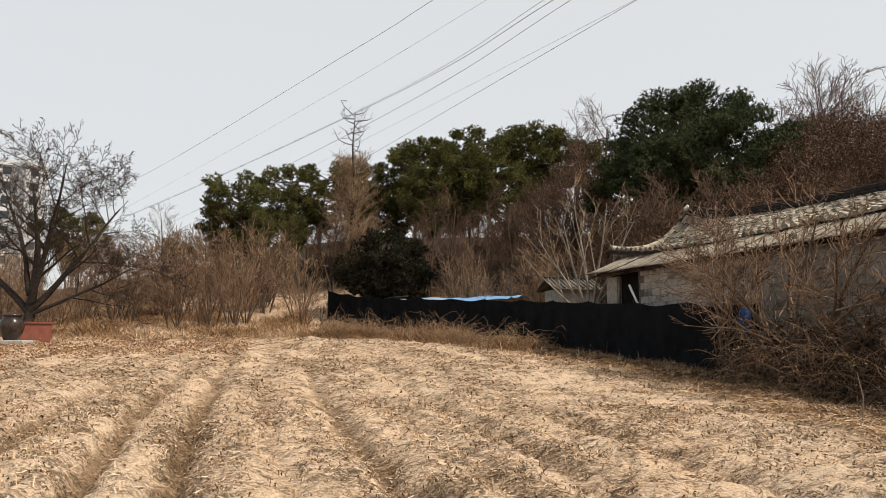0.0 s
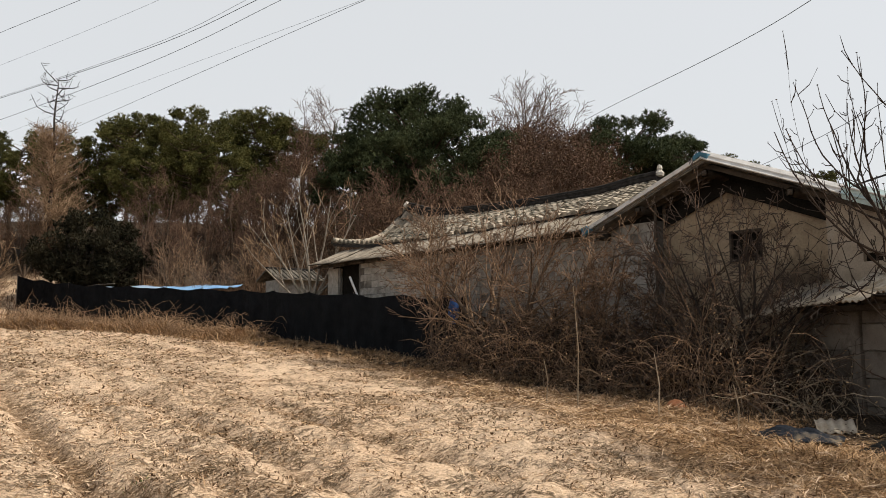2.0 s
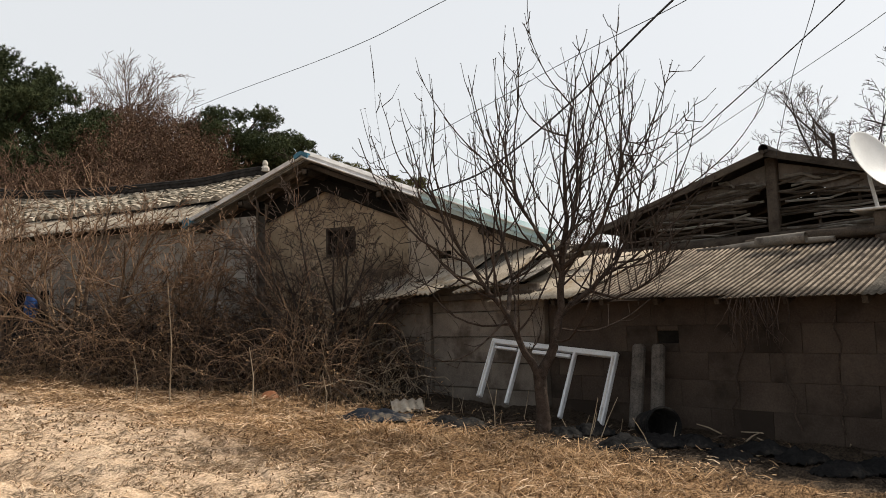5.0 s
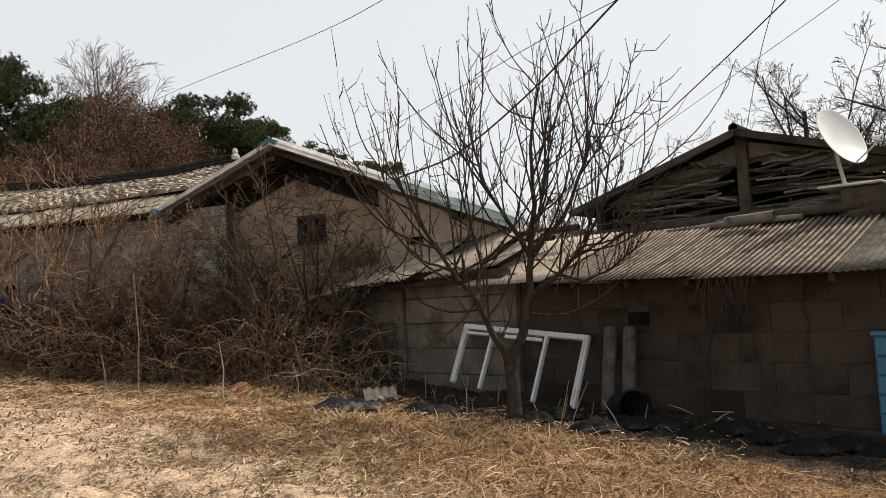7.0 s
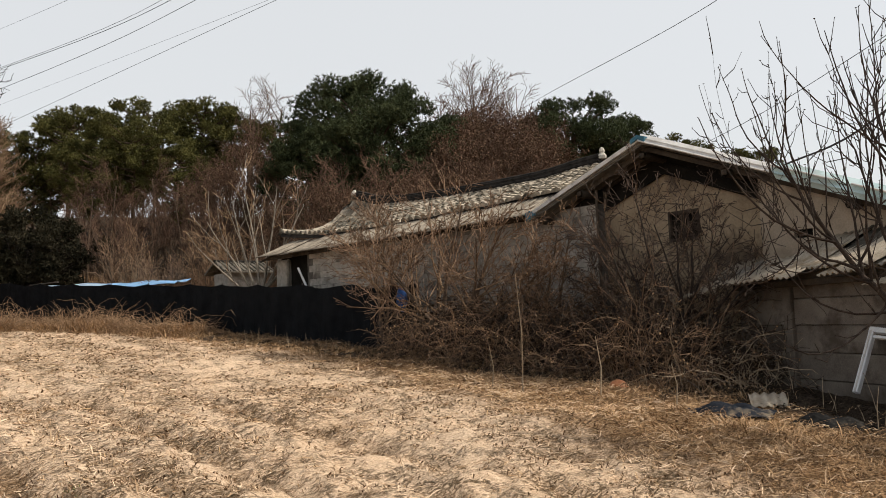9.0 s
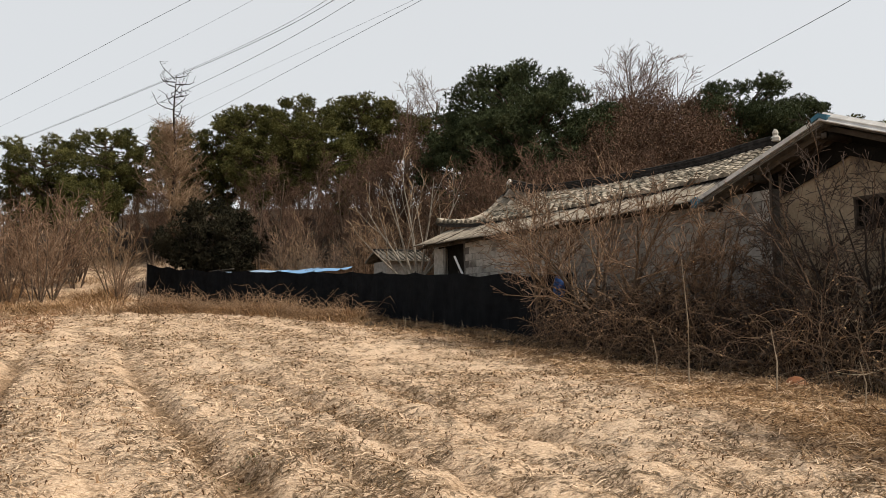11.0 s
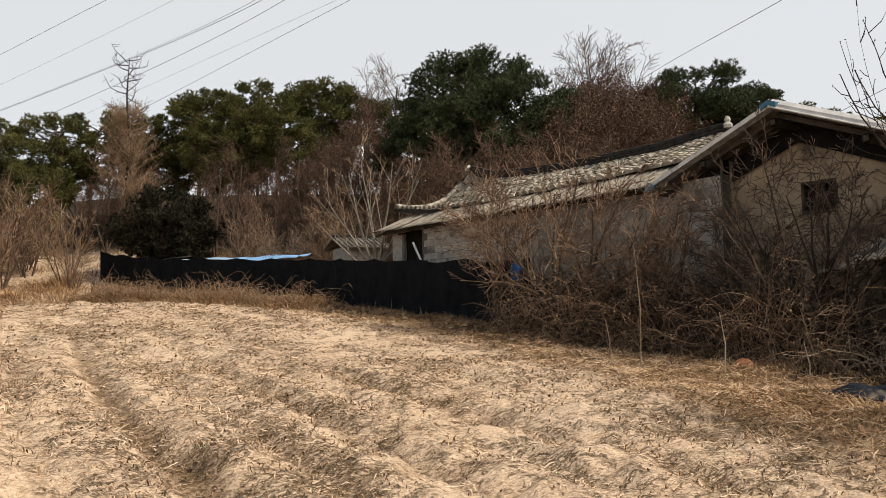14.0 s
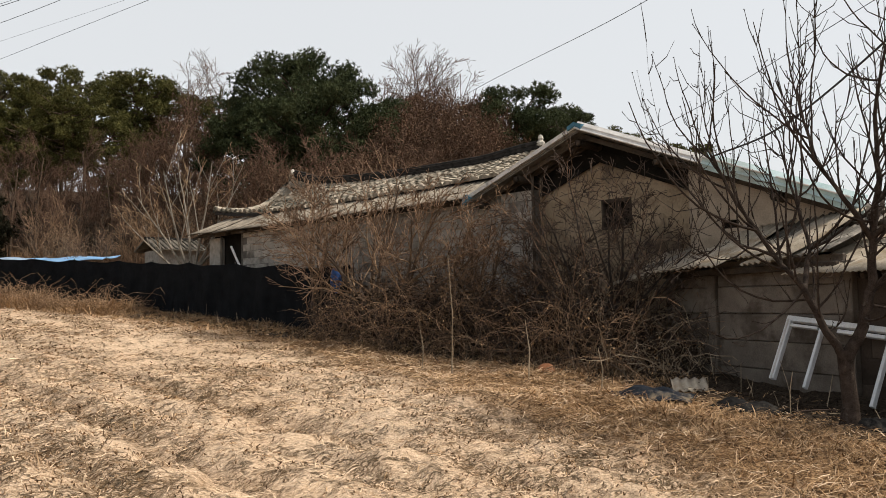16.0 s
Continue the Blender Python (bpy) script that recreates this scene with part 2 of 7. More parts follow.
def field_material():
    """Mulched field: pale straw over brown soil, dark in the furrows' bare soil, browner along the verge."""
    m = bpy.data.materials.new("straw_mulched_field")
    m.use_nodes = True
    nt = m.node_tree
    node, link = nt.nodes.new, nt.links.new
    bsdf = nt.nodes["Principled BSDF"]
    bsdf.inputs["Roughness"].default_value = 0.95
    bsdf.inputs["Specular IOR Level"].default_value = 0.04
    co = node("ShaderNodeTexCoord")

    def tex(scale, detail, rough=0.6, stretch=None, dist=0.0):
        n = node("ShaderNodeTexNoise")
        n.inputs["Scale"].default_value, n.inputs["Detail"].default_value = scale, detail
        n.inputs["Roughness"].default_value, n.inputs["Distortion"].default_value = rough, dist
        if stretch:
            mp = node("ShaderNodeMapping")
            mp.inputs["Scale"].default_value = stretch
            mp.inputs["Rotation"].default_value = (0, 0, radians(-15))
            link(co.outputs["Object"], mp.inputs["Vector"])
            link(mp.outputs["Vector"], n.inputs["Vector"])
        else:
            link(co.outputs["Object"], n.inputs["Vector"])
        return n.outputs["Fac"]

    def rng(v, a, b):
        n = node("ShaderNodeMapRange")
        n.inputs["From Min"].default_value, n.inputs["From Max"].default_value = a, b
        link(v, n.inputs["Value"])
        return n.outputs["Result"]

    def mixed(f, a, b):
        n = node("ShaderNodeMix")
        n.data_type = "RGBA"
        for key, v in (("Factor", f), ("A", a), ("B", b)):
            if isinstance(v, tuple):
                n.inputs[key].default_value = (*v, 1)
            else:
                link(v, n.inputs[key])
        return n.outputs["Result"]

    def mul(a, b, op="MULTIPLY"):
        n = node("ShaderNodeMath")
        n.operation = op
        for k, v in ((0, a), (1, b)):
            if isinstance(v, (int, float)):
                n.inputs[k].default_value = v
            else:
                link(v, n.inputs[k])
        return n.outputs[0]

    fibre = tex(34, 4, 0.65, (0.8, 1.25, 1), 0.2)
    clump = tex(3.4, 6, 0.65, (0.7, 1.4, 1), 0.3)
    broad = tex(0.32, 4, 0.55)
    # marked on the mesh: r furrow and rut, g brown verge, b dark litter and wall shade, alpha how rough and chopped the
    # mulch lies
    at = node("ShaderNodeAttribute")
    at.attribute_name = "cover"
    chop = mul(mul(at.outputs["Alpha"], 0.5, "SUBTRACT"), 0.13)
    colour = mixed(rng(fibre, 0.30, 0.66), (0.45, 0.30, 0.18), (0.80, 0.60, 0.415))
    colour = mixed(rng(broad, 0.4, 0.62), colour, mixed(rng(fibre, 0.3, 0.7), (0.51, 0.36, 0.23), (0.83, 0.635, 0.45)))
    # soil and painted shadow in gaps between mats of lying straw, in short runs
    pocket = tex(12, 5, 0.66, (0.6, 1.3, 1), 0.25)
    speck = tex(40, 4, 0.62, (0.65, 1.2, 1), 0.15)
    gaps = None
    for scale, wide, seed_scale, lo in ((2.6, 0.026, 1.1, 0.47), (5.4, 0.038, 2.3, 0.47), (11.0, 0.05, 3.9, 0.485)):
        n = node("ShaderNodeMath")
        n.operation = "ABSOLUTE"
        link(mul(tex(scale, 4, 0.6, (0.8, 1.3, 1), 0.5), 0.5, "SUBTRACT"), n.inputs[0])
        run = mul(rng(n.outputs[0], wide, wide * 0.25), rng(mul(tex(seed_scale, 3), chop, "ADD"), lo, lo + 0.14))
        gaps = run if gaps is None else mul(gaps, run, "MAXIMUM")
    colour = mixed(mul(rng(mul(clump, chop, "ADD"), 0.55, 0.72), 0.45), colour, (0.30, 0.20, 0.11))
    colour = mixed(mul(gaps, 0.84), colour, (0.105, 0.072, 0.038))
    # small shadow pockets among the straw, painted dark at two sizes
    colour = mixed(mul(rng(mul(pocket, chop, "ADD"), 0.57, 0.66), 0.6), colour, (0.15, 0.092, 0.046))
    colour = mixed(mul(rng(mul(speck, chop, "ADD"), 0.56, 0.63), 0.65), colour, (0.15, 0.092, 0.046))
    sep = node("ShaderNodeSeparateColor")
    link(at.outputs["Color"], sep.inputs["Color"])
    soil = mixed(rng(fibre, 0.40, 0.60), (0.10, 0.060, 0.032), (0.32, 0.205, 0.112))
    colour = mixed(mul(rng(mul(mul(sep.outputs["Red"], 0.42), mul(mul(pocket, 0.5), mul(speck, 0.5), "ADD"), "ADD"), 0.60, 0.80), 0.85), colour, soil)
    verge = mixed(rng(fibre, 0.38, 0.66), (0.085, 0.048, 0.025), (0.42, 0.26, 0.135))
    colour = mixed(rng(mul(mul(sep.outputs["Green"], 0.8), mul(clump, 0.7), "ADD"), 0.5, 0.95), colour, verge)
    # dark litter colour, also painted for the shade before the sheds
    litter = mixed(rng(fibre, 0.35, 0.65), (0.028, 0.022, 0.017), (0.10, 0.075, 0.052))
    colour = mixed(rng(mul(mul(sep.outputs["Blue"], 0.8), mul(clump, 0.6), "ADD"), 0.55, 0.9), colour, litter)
    link(colour, bsdf.inputs["Base Color"])
    b = node("ShaderNodeBump")
    b.inputs["Strength"].default_value, b.inputs["Distance"].default_value = 1.0, 0.05
    link(mul(mul(gaps, -0.7), mul(mul(fibre, 0.5), mul(mul(clump, 0.8), mul(pocket, -0.9), "ADD"), "ADD"), "ADD"), b.inputs["Height"])
    link(b.outputs["Normal"], bsdf.inputs["Normal"])
    return m


M["field"] = field_material()


# ---- mesh helpers ----
class Mesh:
    """Vertices and faces gathered in plain lists."""

    def __init__(self):
        self.v, self.f = [], []

    def add(self, verts, faces):
        n = len(self.v)
        self.v.extend(verts)
        self.f.extend([tuple(n + i for i in q) for q in faces])
        return self

    def box(self, x0, x1, y0, y1, z0, z1, bevel=0.0):
        b = min(bevel, (x1 - x0) / 3, (y1 - y0) / 3, (z1 - z0) / 3)
        if b <= 0:
            c = [(x, y, z) for x in (x0, x1) for y in (y0, y1) for z in (z0, z1)]
            return self.add(c, [(0, 1, 3, 2), (4, 6, 7, 5), (0, 4, 5, 1), (2, 3, 7, 6), (0, 2, 6, 4), (1, 5, 7, 3)])
        v, ids = [], {}
        for i, (x, dx) in enumerate(((x0, b), (x1, -b))):
            for j, (y, dy) in enumerate(((y0, b), (y1, -b))):
                for k, (z, dz) in enumerate(((z0, b), (z1, -b))):
                    for a, p in enumerate(((x, y + dy, z + dz), (x + dx, y, z + dz), (x + dx, y + dy, z))):
                        ids[i, j, k, a] = len(v)
                        v.append(p)
        f = []
        quad = ((0, 0), (0, 1), (1, 1), (1, 0))
        for s in (0, 1):
            o = quad if s else quad[::-1]
            f.append([ids[s, a, c, 0] for a, c in o])
            f.append([ids[c, s, a, 1] for a, c in o])
            f.append([ids[a, c, s, 2] for a, c in o])
        for i in (0, 1):
            for j in (0, 1):
                def turn(q, flip):
                    return q[::-1] if flip else q
                f.append(turn([ids[i, j, 0, 0], ids[i, j, 0, 1], ids[i, j, 1, 1], ids[i, j, 1, 0]], i != j))
                f.append(turn([ids[0, i, j, 1], ids[0, i, j, 2], ids[1, i, j, 2], ids[1, i, j, 1]], i != j))
                f.append(turn([ids[i, 0, j, 2], ids[i, 0, j, 0], ids[i, 1, j, 0], ids[i, 1, j, 2]], i == j))
                for k in (0, 1):
                    f.append(turn([ids[i, j, k, 0], ids[i, j, k, 1], ids[i, j, k, 2]], (i + j + k) % 2 == 0))
        return self.add(v, f)

    def beam(self, a, b, w, h, up=(0, 0, 1), bevel=0.0):
        """A squared bar from a to b, w across and h along up."""
        a, b, up = Vector(a), Vector(b), Vector(up)
        y = (b - a).normalized()
        x = y.cross(up).normalized()
        z = x.cross(y)
        t = Mesh().box(-w / 2, w / 2, 0, (b - a).length, -h / 2, h / 2, bevel)
        return self.add([tuple(a + x * p[0] + y * p[1] + z * p[2]) for p in t.v], t.f)

    def prism(self, outline, thick):
        """A flat outline given as 3D points, thickened by the vector thick."""
        n, t = len(outline), Vector(thick)
        v = [tuple(p) for p in outline] + [tuple(Vector(p) + t) for p in outline]
        f = [tuple(range(n))[::-1], tuple(range(n, 2 * n))] + [(i, (i + 1) % n, n + (i + 1) % n, n + i) for i in range(n)]
        return self.add(v, f)

    def lathe(self, profile, n=20, centre=(0, 0, 0)):
        cx, cy, cz = centre
        v = [(cx + r * math.cos(2 * math.pi * i / n), cy + r * math.sin(2 * math.pi * i / n), cz + z) for r, z in profile for i in range(n)]
        f = [(j * n + i, j * n + (i + 1) % n, (j + 1) * n + (i + 1) % n, (j + 1) * n + i) for j in range(len(profile) - 1) for i in range(n)]
        return self.add(v, f)

    def tubes(self, lines, sides=4):
        """lines: (points, radii); one closed-looking tube for each."""
        if not lines:
            return self
        pts = np.array([p for line in lines for p in line[0]], float)
        rad = np.array([r for line in lines for r in line[1]], float)
        size = np.array([len(line[0]) for line in lines])
        first = np.concatenate([[0], np.cumsum(size)[:-1]])
        prev, nxt = np.arange(len(pts)) - 1, np.arange(len(pts)) + 1
        prev[first] = first
        last = first + size - 1
        nxt[last] = last
        tan = pts[nxt] - pts[prev]
        tan /= np.linalg.norm(tan, axis=1)[:, None] + 1e-9
        ref = np.where(np.abs(tan[:, 2:3]) > 0.8, np.array([[1.0, 0.13, 0]]), np.array([[0.1, 0.05, 1.0]]))
        u = np.cross(tan, ref)
        u /= np.linalg.norm(u, axis=1)[:, None] + 1e-9
        w = np.cross(tan, u)
        ang = 2 * np.pi * np.arange(sides) / sides
        ring = pts[:, None] + rad[:, None, None] * (np.cos(ang)[None, :, None] * u[:, None] + np.sin(ang)[None, :, None] * w[:, None])
        v = ring.reshape(-1, 3)
        start = np.setdiff1d(np.arange(len(pts)), last)
        k = np.arange(sides)
        k2 = (k + 1) % sides
        a = start[:, None] * sides
        f = np.stack([a + k, a + k2, a + sides + k2, a + sides + k], -1).reshape(-1, 4) + len(self.v)
        self.v.extend(map(tuple, v.tolist()))
        self.f.extend(map(tuple, f.tolist()))
        return self

    def sweep(self, line, w, h):
        """One bar of flat section along a level line."""
        v, n = [], len(line)
        for i, p in enumerate(line):
            d = Vector(line[min(i + 1, n - 1)]) - Vector(line[max(i - 1, 0)])
            s = Vector((d.y, -d.x, 0)).normalized()
            for a, b in ((-1, -1), (-1, 0.5), (-0.7, 1), (0.7, 1), (1, 0.5), (1, -1)):
                v.append(tuple(Vector(p) + s * a * w / 2 + Vector((0, 0, b * h / 2))))
        f = [(6 * i + k, 6 * i + (k + 1) % 6, 6 * i + 6 + (k + 1) % 6, 6 * i + 6 + k) for i in range(n - 1) for k in range(6)]
        return self.add(v, f + [tuple(range(6))[::-1], tuple(range(6 * n - 6, 6 * n))])

    def data(self, name, mat, smooth=False, move=None):
        me = bpy.data.meshes.new(name)
        v = self.v
        if move is not None:
            arr = np.array(v, float).reshape(-1, 3)
            m = np.array(move)
            v = (arr @ m[:3, :3].T + m[:3, 3]).tolist()
        me.from_pydata(v, [], self.f)
        me.materials.append(mat)
        if smooth:
            me.polygons.foreach_set("use_smooth", [True] * len(me.polygons))
        me.update()
        return me


PLACE = {}


def thing(name, m, label, category, group="", kind=""):
    """A top-level Empty at a thing's base."""
    ob = new(name)
    ob.empty_display_size = 0.2
    ob.matrix_basis = m
    PLACE[ob.name] = m.copy()
    return tagged(ob, label, category, group, kind)


def solo(name, mesh, mat, m, label, category, group="", kind="", smooth=False):
    """A thing of one mesh, given in its own axes."""
    ob = new(name, mesh.data(name, mat, smooth))
    ob.matrix_basis = m
    return tagged(ob, label, category, group, kind)


def part(name, mesh, mat, parent, label="", axes=None, smooth=False):
    """One mesh under a thing or a part. axes: the frame that the mesh is given in; None: the parent's own."""
    home = PLACE[parent.name]
    move = home.inverted() @ axes if axes is not None else None
    ob = new(name, mesh.data(name, mat, smooth, move))
    ob.parent = parent
    PLACE[ob.name] = home
    return tagged(ob, label)


def piece(name, data, parent, m):
    """One of many alike pieces on shared mesh data, at m in the parent's axes."""
    ob = new(name, data)
    ob.parent = parent
    ob.matrix_basis = m
    return ob


def smooth_step(a, b, x):
    t = min(1.0, max(0.0, (x - a) / (b - a)))
    return t * t * (3 - 2 * t)


# ---- the ground ----
def slope(x, y):
    """The lie of the land without its furrows: a gentle rise, then the wooded hill."""
    yy = min(max(y, 0.0), 50.0)
    z = 0.04 * max(min(y, 90.0), -12.0) + 0.0004 * yy * yy + 0.03 * max(min(y, 90.0) - 50.0, 0)
    return z + 7.0 * smooth_step(36, 72, 0.94 * y + 0.34 * max(x, -10)) * (0.25 + 0.75 * smooth_step(-42, -8, x))


FURROWS = ((-6.3, 0.17), (-5.0, 0.16), (-3.8, 0.17), (-2.62, 0.20), (-1.42, 0.22), (-0.49, 0.20), (0.55, 0.07), (1.57, 0.13), (2.45, 0.06), (3.3, 0.09), (4.1, 0.05), (4.8, 0.08))


def verge_x(y):
    """Where the mulched field gives way to the brown verge."""
    return 5.0 - 0.0035 * max(y - 9, 0) ** 2.2


# low heaps (above 0) and worn hollows in the mulch, and patches of chopped brown stalks
HUMPS = ((0.0, 6.8, 0.35, 0.13), (5.1, 7.7, 0.7, 0.15), (2.5, 8.2, 0.45, -0.15), (2.75, 9.5, 0.4, -0.10), (4.3, 6.6, 0.45, -0.10), (3.6, 7.4, 0.6, 0.13), (1.9, 7.4, 0.5, 0.10),
         (4.7, 9.6, 0.8, 0.10), (3.6, 10.6, 0.6, 0.09), (5.7, 7.0, 0.4, -0.10), (5.6, 5.2, 0.6, 0.09), (6.4, 6.2, 0.5, 0.08), (0.3, 13.5, 0.7, 0.09), (3.2, 6.0, 0.5, 0.10))
CHOPPED = ((0.9, 9.9, 1.3), (1.9, 9.4, 1.0), (-0.5, 17.2, 1.1), (0.6, 12.8, 0.8), (2.5, 8.2, 0.5), (2.8, 9.5, 0.5), (4.3, 6.7, 0.7), (4.7, 12.1, 1.0), (5.6, 7.1, 0.7), (0.3, 6.0, 0.8), (-3.4, 6.4, 0.7), (1.2, 7.6, 0.9))


def chopped(x, y):
    """How thickly dark chopped stalks lie, 0 to 1."""
    u, w = 0.966 * x + 0.259 * y, 0.966 * y - 0.259 * x
    c = 0.44 + 0.75 * noise.noise((u * 1.15, w * 0.22, 21)) + 0.45 * noise.noise((x * 1.6, y * 1.2, 22)) + 0.22 * noise.noise((x * 4.5, y * 4, 23))
    for hx, hy, hr in CHOPPED:
        if abs(x - hx) < 3 * hr and abs(y - hy) < 3 * hr:
            c += (0.20 + 0.45 * noise.noise((x * 2.2, y * 2.2, 25))) * math.exp(-((x - hx) ** 2 + (y - hy) ** 2) / (hr * hr))
    return min(1.0, max(0.0, c))


def relief(x, y):
    """Furrow depth and the covers at a place."""
    q = 0.966 * x + 0.259 * y + 0.22 * math.sin(0.21 * (y - 3)) + 0.08 * noise.noise((x * 0.6, y * 0.35, 0)) + 0.10 * noise.noise((x * 2.2, y * 1.8, 4)) + 0.06 * noise.noise((x * 6, y * 6, 4))
    edge = smooth_step(0.0, 1.6, verge_x(y) - x) * smooth_step(38, 30, y) * smooth_step(-14, -11, x)
    z, bare = 0.0, 0.0
    if edge > 0:
        fade = 1 - 0.55 * smooth_step(9, 24, y)
        for c, d in FURROWS:
            g = math.exp(-((q - c) / (0.21 + 0.06 * noise.noise((x * 1.5, y * 1.5, c)))) ** 2) * edge
            z -= 1.4 * d * g * fade
            bare = max(bare, g * min(1.0, 6.0 * d) * fade)
    z += 0.085 * noise.noise((x * 0.75, y * 0.75, 3)) + 0.05 * noise.noise((x * 2.4, y * 2.4, 7)) + 0.042 * noise.noise((x * 5.0, y * 5.0, 9)) + 0.038 * noise.noise((x * 9.0, y * 9.0, 2))
    brown = smooth_step(-1.3, 0.9, x - verge_x(y)) if y < 34 else smooth_step(34, 40, y)
    if x < -9:
        brown = max(brown, smooth_step(26, 33, y + 0.3 * x))
    if -18 < x < -6 and y > 36:
        brown *= 0.25
    # wall litter, widened to carry the sheds' shade in colour; wood floor dark too
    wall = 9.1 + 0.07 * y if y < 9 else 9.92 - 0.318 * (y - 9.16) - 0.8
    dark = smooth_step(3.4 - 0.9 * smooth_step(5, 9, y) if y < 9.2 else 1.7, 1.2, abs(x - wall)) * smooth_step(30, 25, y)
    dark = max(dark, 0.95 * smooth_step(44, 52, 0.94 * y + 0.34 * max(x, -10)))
    # shallow wheel scars and worn hollows
    for hx, hy, hr, hz in HUMPS:
        if abs(x - hx) < 2.5 * hr and abs(y - hy) < 2.5 * hr:
            g = math.exp(-((x - hx) ** 2 + (y - hy) ** 2) / (hr * hr))
            z += hz * g
            bare = max(bare, 0.6 * g if hz < 0 else 0)
    scar = noise.noise((x * 0.55 + 4, y * 0.9, 5))
    if scar > 0.32 and edge > 0.3:
        z -= 0.12 * (scar - 0.32)
        bare = max(bare, min(0.5, (scar - 0.32) * 1.6))
    return z, bare, brown, dark


def spread(near, far, fine, growth):
    """Steps from 0 outwards, growing with distance."""
    out, step, x = [0.0], fine, 0.0
    while x < far:
        if x > near:
            step *= growth
        x += step
        out.append(min(x, far))
    return out


def build_ground():
    xs = [-v for v in spread(5.5, 2500, 0.065, 1.06)][::-1] + spread(9.0, 2500, 0.065, 1.06)[1:]
    ys = [-v for v in spread(8, 800, 0.16, 1.22)][::-1]
    y, step = 0.0, 0.065
    while y < 2800:
        if y > 11:
            step *= 1.026 if y < 60 else 1.12
        y += step
        ys.append(y)
    v, cov = [], []
    for y in ys:
        for x in xs:
            if -30 < x < 40 and -14 < y < 70:
                z, a, b, c = relief(x, y)
            else:
                z, a, b, c = 0.0, 0.0, 1.0, (0.95 if y > 40 else 0.0)
            v.append((x, y, slope(x, y) + z))
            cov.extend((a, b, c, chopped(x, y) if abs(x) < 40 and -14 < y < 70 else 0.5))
    n, k = len(xs), len(ys)
    f = [(j * n + i, j * n + i + 1, (j + 1) * n + i + 1, (j + 1) * n + i) for j in range(k - 1) for i in range(n - 1)]
    me = bpy.data.meshes.new("ground")
    me.from_pydata(v, [], f)
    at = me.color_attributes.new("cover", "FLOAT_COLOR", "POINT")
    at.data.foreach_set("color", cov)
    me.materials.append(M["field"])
    me.polygons.foreach_set("use_smooth", [True] * len(me.polygons))
    me.update()
    tagged(new("ground", me), "straw-mulched field with shallow furrows and a brown verge", "field", kind="structure")


build_ground()


def land(x, y):
    """Height of the finished ground."""
    return slope(x, y) + (relief(x, y)[0] if -30 < x < 40 and -14 < y < 70 else 0)


def polar(az, d, el=None):
    """The place at az degrees to the left of +y, d metres off; on the ground, or at the height el degrees up from the eye."""
    x, y = -math.sin(radians(az)) * d, math.cos(radians(az)) * d
    if az < -40:
        y -= 0.11
    elif az > -8:
        x, y = x - 0.13, y + 0.09
    return Vector((x, y, land(x, y) if el is None else 1.6 + d * math.tan(radians(el))))


def corrugated(length, width, pitch=0.076, amp=0.012, rows=3, sag=0.0, thick=0.006):
    """A wavy sheet: x along the waves from 0 to length, y across from 0 to width, with both faces."""
    n = max(4, int(round(width / pitch * 6)))
    m = Mesh()
    top = []
    for j in range(rows + 1):
        x = length * j / rows
        for i in range(n + 1):
            y = width * i / n
            z = amp * math.sin(2 * math.pi * y / pitch) - sag * math.sin(math.pi * j / rows)
            top.append((x, y, z))
    c = n + 1
    size = len(top)
    m.v = top + [(x, y, z - thick) for x, y, z in top]
    for j in range(rows):
        for i in range(n):
            a = j * c + i
            m.f.append((a, a + c, a + c + 1, a + 1))
            m.f.append((size + a, size + a + 1, size + a + c + 1, size + a + c))
    for i in range(n):
        for a in (i, rows * c + i):
            q = (a, a + 1, size + a + 1, size + a)
            m.f.append(q if a == i else q[::-1])
    for j in range(rows):
        for a in (j * c, j * c + n):
            q = (a, size + a, size + a + c, a + c)
            m.f.append(q if a == j * c else q[::-1])
    return m


# ---- the farmhouse: x into the house, y along its front, turned with the front ----
HOUSE = Matrix.Rotation(radians(17.64), 4, "Z")


def house_roof_z(s):
    """Underside of the wing's roof along its gable."""
    return 4.72 - (0.378 * (s - 8.21) if s > 8.21 else 0.409 * (8.21 - s))


